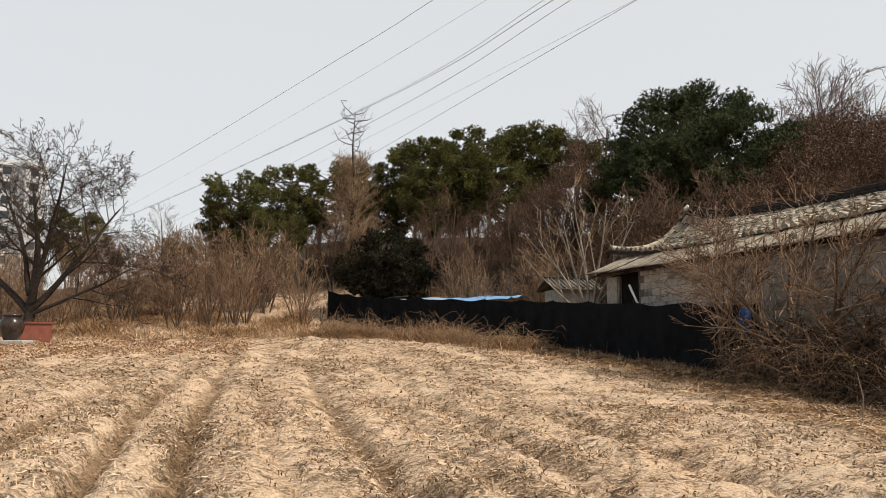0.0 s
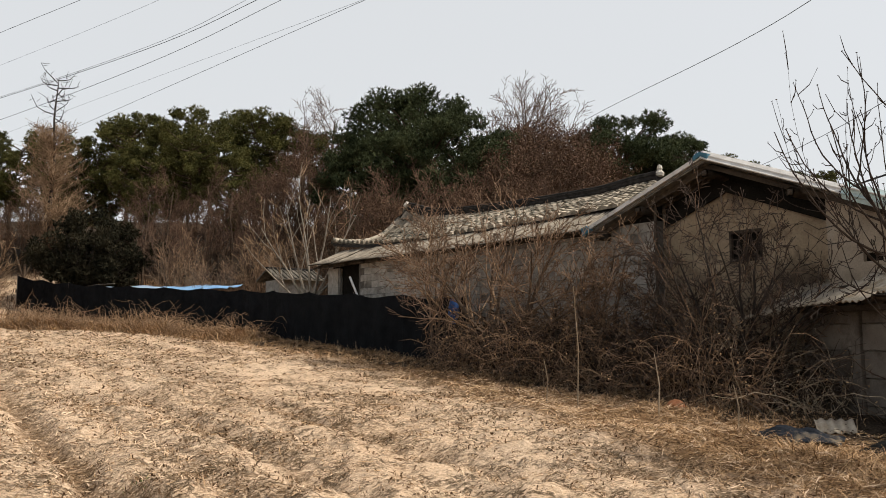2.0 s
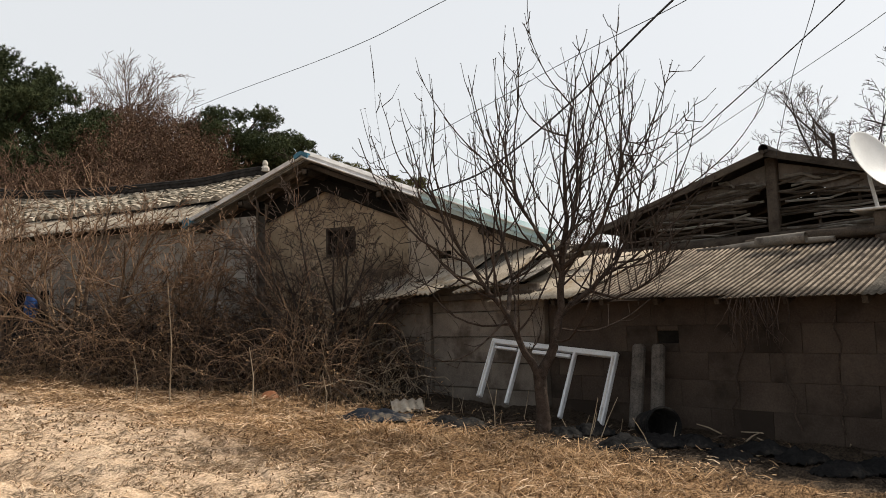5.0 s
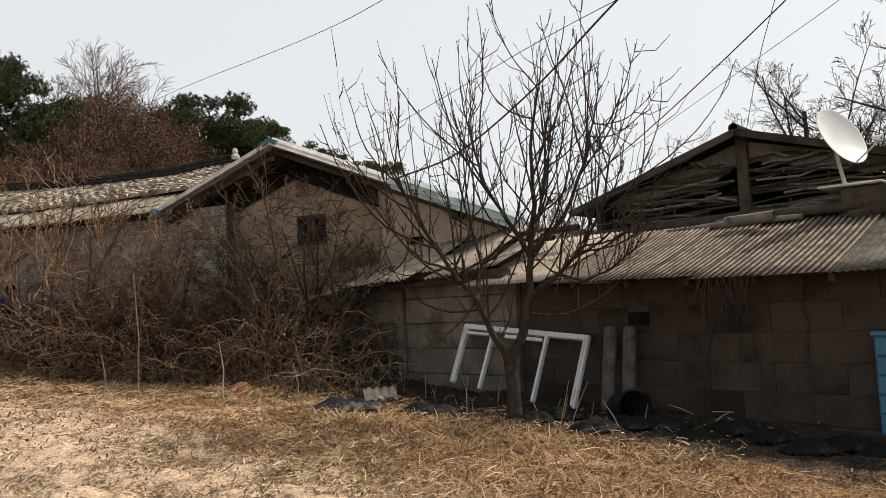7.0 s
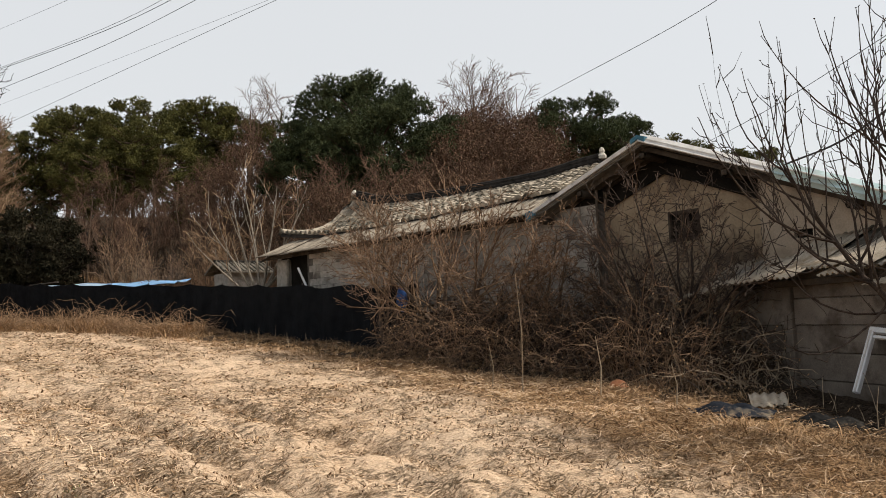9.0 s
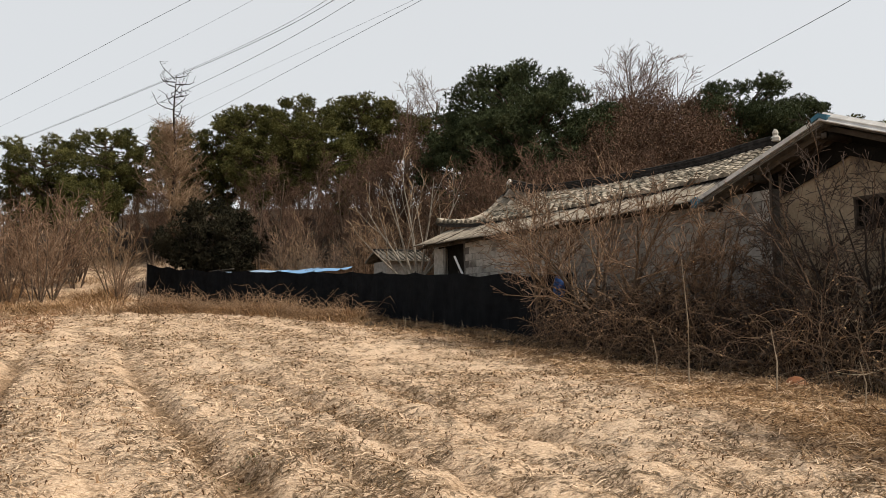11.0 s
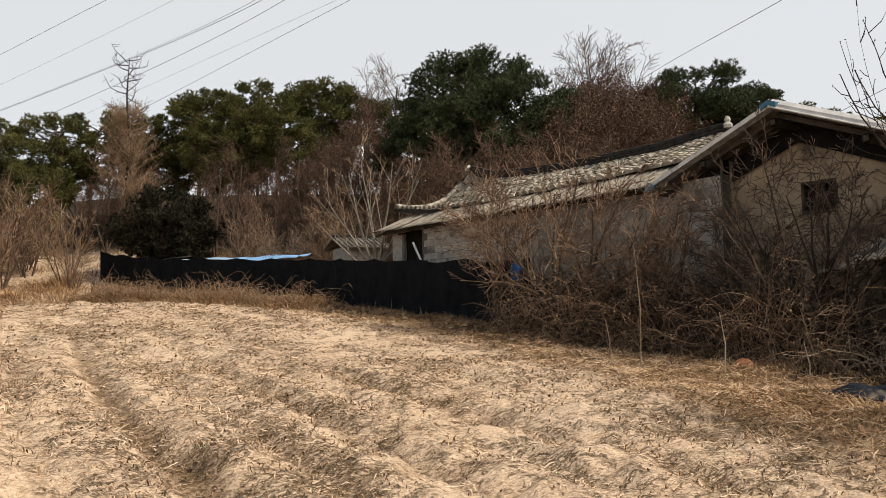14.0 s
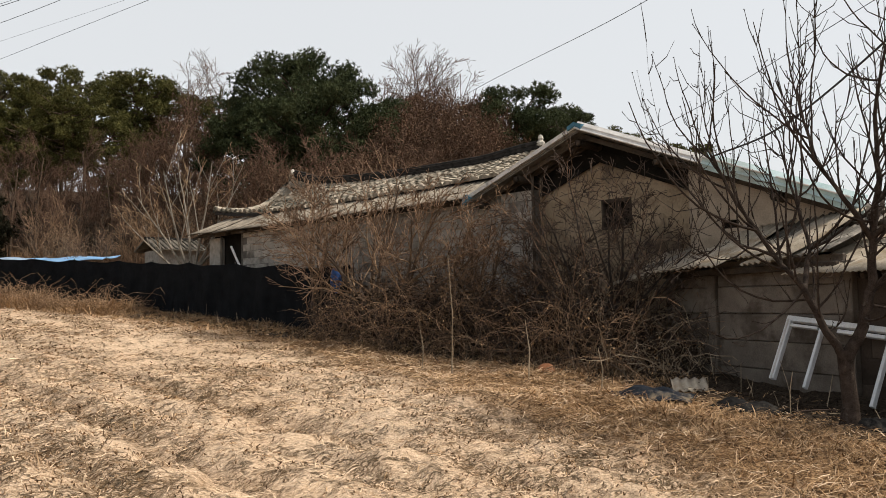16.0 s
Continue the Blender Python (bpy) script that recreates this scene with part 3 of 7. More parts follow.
def build_house():
    home = HOUSE @ Matrix.Translation((13.0, 14.0, 0.7))
    h = thing("farmhouse", home, "old single-storey farmhouse of grey blocks with tiled and corrugated roofs", "house")
    ax = HOUSE
    # block wall: a plain lower part, laid blocks above
    wall = part("wall", Mesh().box(12.67, 12.86, 9.57, 20.9, 0.1, 3.82), M["mortar"], h, "grey concrete block wall", ax)
    part("wall", Mesh().box(12.65, 12.67, 9.57, 20.9, 0.1, 1.50), M["mortar"], h, "", ax)
    part("side_wall", Mesh().box(12.86, 18.0, 20.72, 20.9, 0.1, 4.1), M["mortar"], h, "", ax)
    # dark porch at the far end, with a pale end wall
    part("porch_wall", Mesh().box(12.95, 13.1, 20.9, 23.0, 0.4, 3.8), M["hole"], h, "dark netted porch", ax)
    part("end_wall", Mesh().box(12.75, 12.94, 22.35, 23.0, 0.4, 3.72, 0.01), M["block"], h, "", ax)
    part("porch_post", Mesh().tubes([([(12.6, 21.95, 0.4), (12.6, 21.95, 3.7)], [0.04, 0.04])], 6), M["greywood"], h, "", ax)
    # plastered gable wall, set back under the roof, round its window
    g = Mesh()
    for a, b, lo, hi in ((8.2, 9.60, 0.1, None), (6.17, 7.58, 0.1, None), (7.58, 8.2, 0.1, 2.93), (7.58, 8.2, 3.46, None)):
        n = 5 if hi is None else 1
        ss = [a + (b - a) * i / n for i in range(n + 1)]
        if a < 8.21 < b and hi is None:
            ss = sorted(ss + [8.21])
        top = [(13.05, s, hi if hi else house_roof_z(s)) for s in ss]
        g.prism([(13.05, ss[-1], lo), (13.05, ss[0], lo)] + top, (0.16, 0, 0))
    part("gable_wall", g, M["plaster"], h, "brown earth-plastered gable wall", ax)
    # near-black bands that paint the roof overhang's shade onto the gable
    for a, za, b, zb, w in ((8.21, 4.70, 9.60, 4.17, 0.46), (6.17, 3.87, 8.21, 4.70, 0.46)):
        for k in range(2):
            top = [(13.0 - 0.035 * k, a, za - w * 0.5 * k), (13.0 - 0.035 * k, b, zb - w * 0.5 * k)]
            part("gable_boarding", Mesh().prism([(p, s, z - w * 0.52) for p, s, z in top] + top[::-1], (0.04, 0, 0)), M["hole"], h, "near-black board painted for the shade under the roof", ax)
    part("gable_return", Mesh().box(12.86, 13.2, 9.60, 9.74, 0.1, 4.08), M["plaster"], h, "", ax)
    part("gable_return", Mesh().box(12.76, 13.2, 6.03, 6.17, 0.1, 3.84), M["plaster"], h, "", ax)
    # triangle below the soffit, painted near black for the shade there
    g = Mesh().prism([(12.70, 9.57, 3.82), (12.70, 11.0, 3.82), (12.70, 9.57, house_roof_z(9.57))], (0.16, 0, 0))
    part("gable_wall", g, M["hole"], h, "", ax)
    part("corner_post", Mesh().beam((12.62, 9.57, 0.3), (12.62, 9.57, 4.1), 0.05, 0.05, (1, 0, 0), 0.008), M["darkwood"], h, "dark corner post", ax)
    # pale wall under the longer slope, round a small vent
    g = Mesh()
    for a, b, lo, hi in ((5.62, 6.17, 0.1, None), (3.5, 5.32, 0.1, None), (5.32, 5.62, 0.1, 2.70), (5.32, 5.62, 2.84, None)):
        g.prism([(12.60, b, lo), (12.60, a, lo), (12.60, a, hi or house_roof_z(a)), (12.60, b, hi or house_roof_z(b))], (0.16, 0, 0))
    part("lean_to_wall", g, M["paleplaster"], h, "pale plastered wall with a small vent", ax)
    part("vent_lining", Mesh().box(12.72, 12.75, 5.2, 5.74, 2.6, 2.95), M["hole"], h, "", ax)
    w = part("window", Mesh().box(13.15, 13.18, 7.50, 8.28, 2.85, 3.53), M["hole"], h, "small dark gable window", ax)
    fr = Mesh()
    fr.box(13.03, 13.11, 7.56, 8.22, 3.43, 3.49, 0.006).box(13.03, 13.11, 7.56, 8.22, 2.90, 2.96, 0.006)
    fr.box(13.03, 13.11, 7.56, 7.61, 2.96, 3.43, 0.006).box(13.03, 13.11, 8.17, 8.22, 2.96, 3.43, 0.006).box(13.04, 13.10, 7.87, 7.91, 2.96, 3.43, 0.005)
    part("window_frame", fr, M["darkwood"], w, "", ax)
    # wing roof: two slopes, boards along the front edge, soffit, purlins and rafters
    apex, left, right = (8.21, 4.84), (11.07, 3.76), (3.32, 2.84)
    for name, (sa, za), (sb, zb) in (("roof_slope", apex, left), ("roof_slope", right, apex)):
        r = Mesh().prism([(12.26, sa, za - 0.10), (12.26, sb, zb - 0.10), (12.26, sb, zb), (12.26, sa, za)], (6.2, 0, 0))
        part(name, r, M["greywood"] if sa == 8.21 else M["slatedark"], h, "weathered boarded roof slope", ax)

    m = Mesh().prism([(12.262, 8.19, 4.715), (12.262, 11.05, 3.635), (12.262, 11.05, 3.655), (12.262, 8.19, 4.735)], (0.46, 0, 0))
    part("soffit", m, M["greywood"], h, "grey weathered soffit boards", ax)

    def board(name, a, b, hgt, off, mat, label):
        (sa, za), (sb, zb) = a, b
        m = Mesh().prism([(12.20, sa, za - hgt + off), (12.20, sb, zb - hgt + off), (12.20, sb, zb + off), (12.20, sa, za + off)], (0.055, 0, 0))
        part(name, m, mat, h, label, ax)

    mid = (5.72, 4.84 - 2.49 * 0.409)
    board("bargeboard", left, apex, 0.085, 0.025, M["fascia"], "weathered white bargeboard")
    board("bargeboard", mid, apex, 0.10, 0.03, M["fascia"], "weathered white bargeboard")
    board("bargeboard", right, mid, 0.20, 0.06, M["teal"], "faded teal metal bargeboard")
    for a in (5.72, 4.5):
        za = 4.84 - (8.21 - a) * 0.409
        part("bargeboard_cap", Mesh().beam((12.21, a + 0.02, za + 0.075), (12.21, a - 1.0, za + 0.075 - 0.409 * 1.02), 0.12, 0.03, (0, 0, 1), 0.008), M["fascia"], h, "", ax)
    for (sa, za), (sb, zb), mat, deep, label in ((mid, apex, "fascia", 0.16, "pale metal roof edge"), (right, mid, "teal", 0.26, "faded teal roof edge")):
        foot = [(12.15, sa, za - 0.05), (12.15, sb, zb - 0.05)]
        head = [(12.15 + deep, sb, zb + deep * 0.62), (12.15 + deep, sa, za + deep * 0.62)]
        part("top_flashing", Mesh().prism(foot + head, (0.006, 0, -0.012)), M[mat], h, label, ax)
    part("ridge_cap", Mesh().prism([(12.16, 8.06, 4.74), (12.16, 8.21, 4.82), (12.16, 8.36, 4.75), (12.16, 8.37, 4.83), (12.16, 8.22, 4.90), (12.16, 8.05, 4.84)], (0.22, 0, 0)), M["bluecap"], h, "blue painted ridge cap", ax)
    part("eave_cap", Mesh().prism([(12.17, 10.86, 3.72), (12.17, 11.12, 3.62), (12.17, 11.13, 3.79), (12.17, 11.0, 3.83)], (0.16, 0, 0)), M["bluecap"], h, "blue metal eave end", ax)
    for s, z in ((8.21, 4.52), (9.75, 4.02), (6.6, 3.93), (10.8, 3.60), (4.6, 3.12)):
        part("purlin", Mesh().tubes([([(12.30, s, z), (14.0, s, z)], [0.085, 0.085])], 8).box(12.29, 12.30, s - 0.05, s + 0.05, z - 0.05, z + 0.05), M["darkwood"], h, "", ax, True)
    for d in (12.5, 12.72, 12.94):
        part("rafter", Mesh().beam((d, 8.21, 4.66), (d, 11.0, 3.61), 0.06, 0.09), M["darkwood"], h, "", ax)
        part("rafter", Mesh().beam((d, 8.21, 4.66), (d, 3.45, 2.72), 0.06, 0.09), M["darkwood"], h, "", ax)
    # corrugated eave roof
    rise = math.atan2(0.56, 1.30)
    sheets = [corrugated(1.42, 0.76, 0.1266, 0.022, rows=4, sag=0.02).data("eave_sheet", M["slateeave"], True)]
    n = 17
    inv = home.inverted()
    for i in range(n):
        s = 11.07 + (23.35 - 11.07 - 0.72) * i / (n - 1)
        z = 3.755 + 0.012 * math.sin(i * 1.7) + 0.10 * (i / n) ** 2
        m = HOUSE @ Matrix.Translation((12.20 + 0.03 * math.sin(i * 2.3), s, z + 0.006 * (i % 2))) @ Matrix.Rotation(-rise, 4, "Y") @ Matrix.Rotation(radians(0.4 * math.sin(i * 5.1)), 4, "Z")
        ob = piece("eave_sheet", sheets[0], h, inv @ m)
        if i == 0:
            tagged(ob, "weathered grey corrugated cement sheet")
    part("eave_beam", Mesh().beam((12.5, 11.1, 3.72), (12.5, 23.2, 3.80), 0.10, 0.10, bevel=0.01), M["darkwood"], h, "", ax)
    for i in range(13):
        s = 11.4 + i * 0.98
        part("eave_rafter", Mesh().beam((12.28, s, 3.715), (13.4, s, 4.19), 0.05, 0.06), M["darkwood"], h, "", ax)
    # tiled roof behind: sheathing, tiles, ridge courses
    s0, s1 = 10.9, 24.0

    def tiled(u, v):
        """A place on the tiled slope: u from the near end to the far one, v from eave to ridge."""
        lift = 0.42 * max(0, u - 0.55) ** 2 / 0.2
        s = s0 + (s1 - s0) * u - 0.55 * v * smooth_step(0.7, 1, u) + v * 1.25 * smooth_step(0.35, 0, u)
        lo, hi = 4.34 + lift, 5.30 + 0.62 * u ** 3 + 0.12 * smooth_step(0.25, 0.0, u) + 0.2 * smooth_step(0.85, 1.0, u)
        z = lo + (hi - lo) * v ** (1.0 + 2.4 * smooth_step(0.74, 1.0, u)) - 0.26 * v * (1 - v)
        return Vector((13.48 + 2.82 * v, s, z))

    g = Mesh()
    k = 24
    pts = [[tiled(i / k, j / 6) for i in range(k + 1)] for j in range(7)]
    for j in range(6):
        for i in range(k):
            a, b, c, d = pts[j][i], pts[j][i + 1], pts[j + 1][i + 1], pts[j + 1][i]
            g.add([tuple(q) for q in (a, b, c, d)], [(3, 2, 1, 0)])
    g.add([tuple(pts[0][i]) for i in range(k + 1)] + [tuple(pts[0][i] - Vector((0, 0, 0.10))) for i in range(k + 1)],
          [(i, i + 1, k + 2 + i, k + 1 + i) for i in range(k)])
    roof = part("tiled_roof", g, M["tiledark"], h, "grey clay tiled roof with patches of lichen", ax)
    arch = Mesh()
    for x, w in ((0.0, 0.135), (0.36, 0.118)):
        for i in range(6):
            t = math.pi * (i / 5)
            arch.v.append((x, -w * math.cos(t), 0.105 * math.sin(t) + (0.028 if x == 0 else 0)))
    arch.f = [(i, i + 1, 7 + i, 6 + i) for i in range(5)] + [(5, 4, 3, 2, 1, 0)]
    tile = arch.data("tile", M["tile"])
    cols, rows = 44, 11
    rest = Mesh()
    rnd = random.Random(4)
    for c in range(cols):
        for r in range(rows):
            u, v = (c + 0.5) / cols, (r + 0.02) / rows
            p, q, e = tiled(u, v), tiled(u, min(1, v + 0.06)), tiled(min(1, u + 0.01), v)
            x = (q - p).normalized()
            z = x.cross((e - p)).normalized()
            y = z.cross(x)
            m = Matrix((x, y, z)).transposed().to_4x4()
            m.translation = p + Vector((rnd.uniform(-0.02, 0.02), rnd.uniform(-0.008, 0.008), 0.012 + rnd.uniform(-0.006, 0.01)))
            m = m @ Matrix.Rotation(radians(rnd.uniform(-1.5, 1.5)), 4, "Z")
            if c < 26:
                piece("tile", tile, roof, inv @ HOUSE @ m)
            else:
                rest.add([tuple(m @ Vector(w)) for w in arch.v], arch.f)
    far = part("tiles", rest, M["tile"], roof, "", ax)
    tagged(far, kind="stuff")
    for j, (w, hgt) in enumerate(((0.34, 0.07), (0.28, 0.07), (0.32, 0.06), (0.24, 0.07), (0.27, 0.05), (0.17, 0.08))):
        line = [tiled(i / 20 * 0.985, 1) + Vector((0.02, 0, 0.03 + j * 0.052)) for i in range(21)]
        part("ridge_course", Mesh().sweep(line, w, hgt), M["tiledark"], h, "dark stacked ridge tiles" if j == 0 else "", ax)
    end = tiled(0.0, 1)
    part("ridge_end", Mesh().lathe([(0.02, 0), (0.11, 0.02), (0.12, 0.10), (0.06, 0.17), (0.08, 0.22), (0.05, 0.30), (0.01, 0.32)], 7, end + Vector((0, -0.02, 0.16))), M["lime"], h, "white lime ridge-end finial", ax)
    end = tiled(1.0, 1)
    part("ridge_end", Mesh().lathe([(0.02, 0), (0.12, 0.02), (0.14, 0.10), (0.07, 0.2), (0.02, 0.24)], 9, end + Vector((0, 0.0, 0.12))), M["lime"], h, "", ax)
    hip = [tiled(1.0, 1 - i / 10) + Vector((0, 0.05, 0.08)) for i in range(11)]
    part("hip_course", Mesh().tubes([(hip, [0.13] * 11)], 7), M["tile"], h, "", ax, True)
    back = Mesh()
    for u0, u1 in zip([i / 8 for i in range(8)], [i / 8 for i in range(1, 9)]):
        a, b = tiled(u0, 1), tiled(u1, 1)
        back.add([tuple(a), tuple(b), (19.0, b.y, 4.3), (19.0, a.y, 4.3)], [(0, 1, 2, 3)])
    part("rear_slope", back, M["tiledark"], h, "", ax)
    part("rear_wall", Mesh().prism([(17.9, 23.0, 0.1), (17.9, 5.8, 0.1), (17.9, 5.8, house_roof_z(5.8) - 0.1), (17.9, 6.4, 3.9), (17.9, 23.0, 3.9)], (0.2, 0, 0)), M["mortar"], h, "", ax)
    part("end_gable", Mesh().prism([(13.6, 23.3, 0.4), (17.9, 23.3, 0.4), (17.9, 23.3, 4.2), (16.3, 23.3, 4.9), (13.6, 23.3, 4.3)], (0, 0.12, 0)), M["mortar"], h, "", ax)
    part("wing_side", Mesh().box(12.76, 18.0, 3.5, 3.64, 0.1, 2.7), M["paleplaster"], h, "", ax)
    return h, wall


FARMHOUSE, BLOCK_WALL = build_house()

# ---- the sheds: x into the shed, y along its front ----
SHED = Matrix.Translation((9.05, 0, 0)) @ Matrix.Rotation(radians(-4.0), 4, "Z")


def build_panel_shed():
    home = SHED @ Matrix.Translation((0, 8.0, 0.3))
    h = thing("panel_shed", home, "low lean-to shed of precast concrete panels under broken corrugated sheets", "shed")
    ax = SHED
    for v, w in ((8.78, 0.17), (6.36, 0.15), (9.75, 0.14)):
        part("post", Mesh().box(-0.10, 0.06, v - w / 2, v + w / 2, 0.0, 2.02, 0.015), M["panel"], h, "slotted concrete post", ax)
    for lo, hi in ((6.44, 8.69), (8.87, 9.68)):
        for i in range(5):
            z = 0.12 + i * 0.40
            m = Mesh().box(-0.035 - 0.012 * (i % 2), 0.04, lo, hi, z, z + 0.393, 0.012)
            part("panel", m, M["panel"], h, "stained precast concrete panel" if i == 0 else "", ax)
    part("side_wall", Mesh().box(0.05, 2.0, 9.78, 9.9, 0.1, 2.0), M["panel"], h, "", ax)
    # near-black wall added inside, for the shade within the shed
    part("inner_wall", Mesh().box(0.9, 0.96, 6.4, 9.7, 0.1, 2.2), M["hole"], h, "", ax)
    inv = home.inverted()
    rnd = random.Random(9)
    a = [corrugated(1.75, 0.78, 0.11, 0.021, rows=4, sag=0.03).data("roof_sheet", m, True) for m in (M["slatelight"], M["slate"], M["slatedark"])]
    lay = ((9.62, 0, -0.66, 1.90, 11), (9.25, 1, -0.40, 2.00, -6), (8.85, 0, -0.62, 1.98, 7), (8.35, 2, -0.34, 2.09, -9), (8.05, 0, -0.66, 2.00, 3), (7.55, 0, -0.46, 2.10, -8), (7.25, 2, -0.18, 2.15, 9), (6.95, 0, -0.58, 2.03, -3), (6.45, 1, -0.28, 2.12, 6))
    for k, (v, kind, u, z, turn) in enumerate(lay):
        m = SHED @ Matrix.Translation((u, v, z + 0.015 * k % 0.04)) @ Matrix.Rotation(-radians(23 + rnd.uniform(-4, 4)), 4, "Y") @ Matrix.Rotation(radians(turn), 4, "Z") @ Matrix.Rotation(radians(rnd.uniform(-6, 6)), 4, "X")
        ob = piece("roof_sheet", a[kind], h, inv @ m)
        if k == 0:
            tagged(ob, "broken pale corrugated cement sheet")
    for k, (u0, v0, z0, u1, v1, z1, w) in enumerate(((0.75, 9.6, 2.50, 0.95, 6.3, 2.56, 0.10), (0.2, 9.3, 2.28, 0.55, 7.6, 2.40, 0.07), (1.15, 9.0, 2.62, 1.2, 6.0, 2.70, 0.12))):
        part("loose_timber", Mesh().tubes([([(u0, v0, z0), ((u0 + u1) / 2, (v0 + v1) / 2, (z0 + z1) / 2 + 0.02), (u1, v1, z1)], [w / 2, w / 2 * 1.1, w / 2 * 0.9])], 7), M["darkwood"], h, "", ax, True)
    m = SHED @ Matrix.Translation((0.25, 7.55, 2.33)) @ Matrix.Rotation(-radians(15), 4, "Y") @ Matrix.Rotation(radians(-22), 4, "Z")
    piece("roof_sheet", corrugated(0.9, 0.5, rows=2).data("roof_sheet", M["greysheet"], True), h, inv @ m)
    part("eave_beam", Mesh().beam((-0.18, 6.4, 1.96), (-0.18, 9.8, 1.94), 0.08, 0.10, bevel=0.01), M["darkwood"], h, "", ax)


def build_store_shed():
    home = SHED @ Matrix.Translation((0, 3.0, 0.1))
    h = thing("store_shed", home, "long low brown-rendered block shed under grey corrugated cement sheets", "shed")
    ax = SHED
    part("wall_core", Mesh().box(0.0345, 0.20, -3.0, 6.28, -0.3, 1.78), M["mudwall"], h, "", ax)
    rnd = random.Random(12)
    shapes = {}
    for r in range(5):
        z0 = 0.10 + r * 0.338
        v = -3.0 + (0.38 if r % 2 else 0.0)
        edges = [-3.0] + [v + 0.76 * i for i in range(1, 13) if v + 0.76 * i < 6.2] + [6.28]
        for a, b in zip(edges, edges[1:]):
            if b - a < 0.1:
                continue
            if r == 3 and a < 4.55 < b:
                # courses cut round the vent
                for c, d, lo, hi in ((a, 4.22, 0, 0.336), (4.52, b, 0, 0.336), (4.22, 4.52, 0, 0.11), (4.22, 4.52, 0.27, 0.336)):
                    if d - c > 0.02:
                        part("block", Mesh().box(0, 0.033, c + 0.003, d - 0.003, z0 + lo, z0 + hi, 0.006), M["mudwall"], h, "", ax)
                part("vent_lining", Mesh().box(0.025, 0.034, 4.22, 4.52, z0 + 0.11, z0 + 0.27), M["hole"], h, "dark vent hole", ax)
                continue
            key = round(b - a, 2)
            if key not in shapes:
                shapes[key] = Mesh().box(0, 0.034, 0.0015, key - 0.002, 0, 0.3365, 0.004).data("block", M["mudwall"])
            piece("block", shapes[key], h, home.inverted() @ SHED @ Matrix.Translation((rnd.uniform(-0.003, 0.002), a, z0)))
    part("footing", Mesh().box(-0.10, 0.05, -3.0, 6.3, -0.4, 0.10, 0.02), M["mudwall"], h, "", ax)
    part("wall_plate", Mesh().beam((0.10, -3.0, 1.70), (0.10, 6.3, 1.90), 0.12, 0.09, bevel=0.01), M["darkwood"], h, "", ax)
    part("rear_wall", Mesh().box(2.6, 2.75, -3.0, 6.3, -0.3, 2.3), M["mudwall"], h, "", ax)
    part("side_wall", Mesh().box(0.2, 2.6, 6.16, 6.28, -0.3, 1.85), M["mudwall"], h, "", ax)
    inv = home.inverted()
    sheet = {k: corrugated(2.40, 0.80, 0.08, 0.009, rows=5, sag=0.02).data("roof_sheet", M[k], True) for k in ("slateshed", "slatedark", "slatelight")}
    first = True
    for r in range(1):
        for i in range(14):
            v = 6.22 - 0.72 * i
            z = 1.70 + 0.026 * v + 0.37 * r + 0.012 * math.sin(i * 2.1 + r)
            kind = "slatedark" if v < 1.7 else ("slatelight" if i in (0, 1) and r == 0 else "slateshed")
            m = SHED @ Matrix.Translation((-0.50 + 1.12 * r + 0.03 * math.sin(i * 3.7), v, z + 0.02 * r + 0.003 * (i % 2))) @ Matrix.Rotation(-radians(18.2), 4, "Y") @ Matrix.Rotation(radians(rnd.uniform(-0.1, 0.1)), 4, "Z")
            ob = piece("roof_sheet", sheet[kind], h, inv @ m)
            if kind == "slatedark" and first:
                tagged(ob, "dark mossy corrugated cement sheet")
                first = False
    for i in range(12):
        v = 5.9 - 0.8 * i
        part("rafter", Mesh().beam((-0.38, v, 1.64 + 0.026 * v), (1.6, v, 2.30 + 0.026 * v), 0.06, 0.08), M["darkwood"], h, "", ax)
    # timbers heaped along the top edge
    for k in range(9):
        v0 = 4.9 - 0.85 * k + rnd.uniform(-0.2, 0.2)
        u, z, r = 1.62 + 0.12 * (k % 3), 2.44 + 0.02 * v0 * 0.5 + 0.07 * (k % 3), 0.05 + 0.02 * (k % 2)
        part("ridge_timber", Mesh().tubes([([(u, v0, z), (u + 0.04, v0 - 0.9, z + 0.05), (u + 0.02, v0 - 1.9, z + 0.03)], [r, r * 1.1, r * 0.85])], 7), M["darkwood"] if k % 4 else M["greywood"], h, "", ax, True)
    part("ridge_roll", Mesh().tubes([([(1.40, 3.75, 2.53), (1.42, 3.1, 2.55)], [0.075, 0.075])], 9), M["greywood"], h, "grey ridge roll", ax, True)
    return h


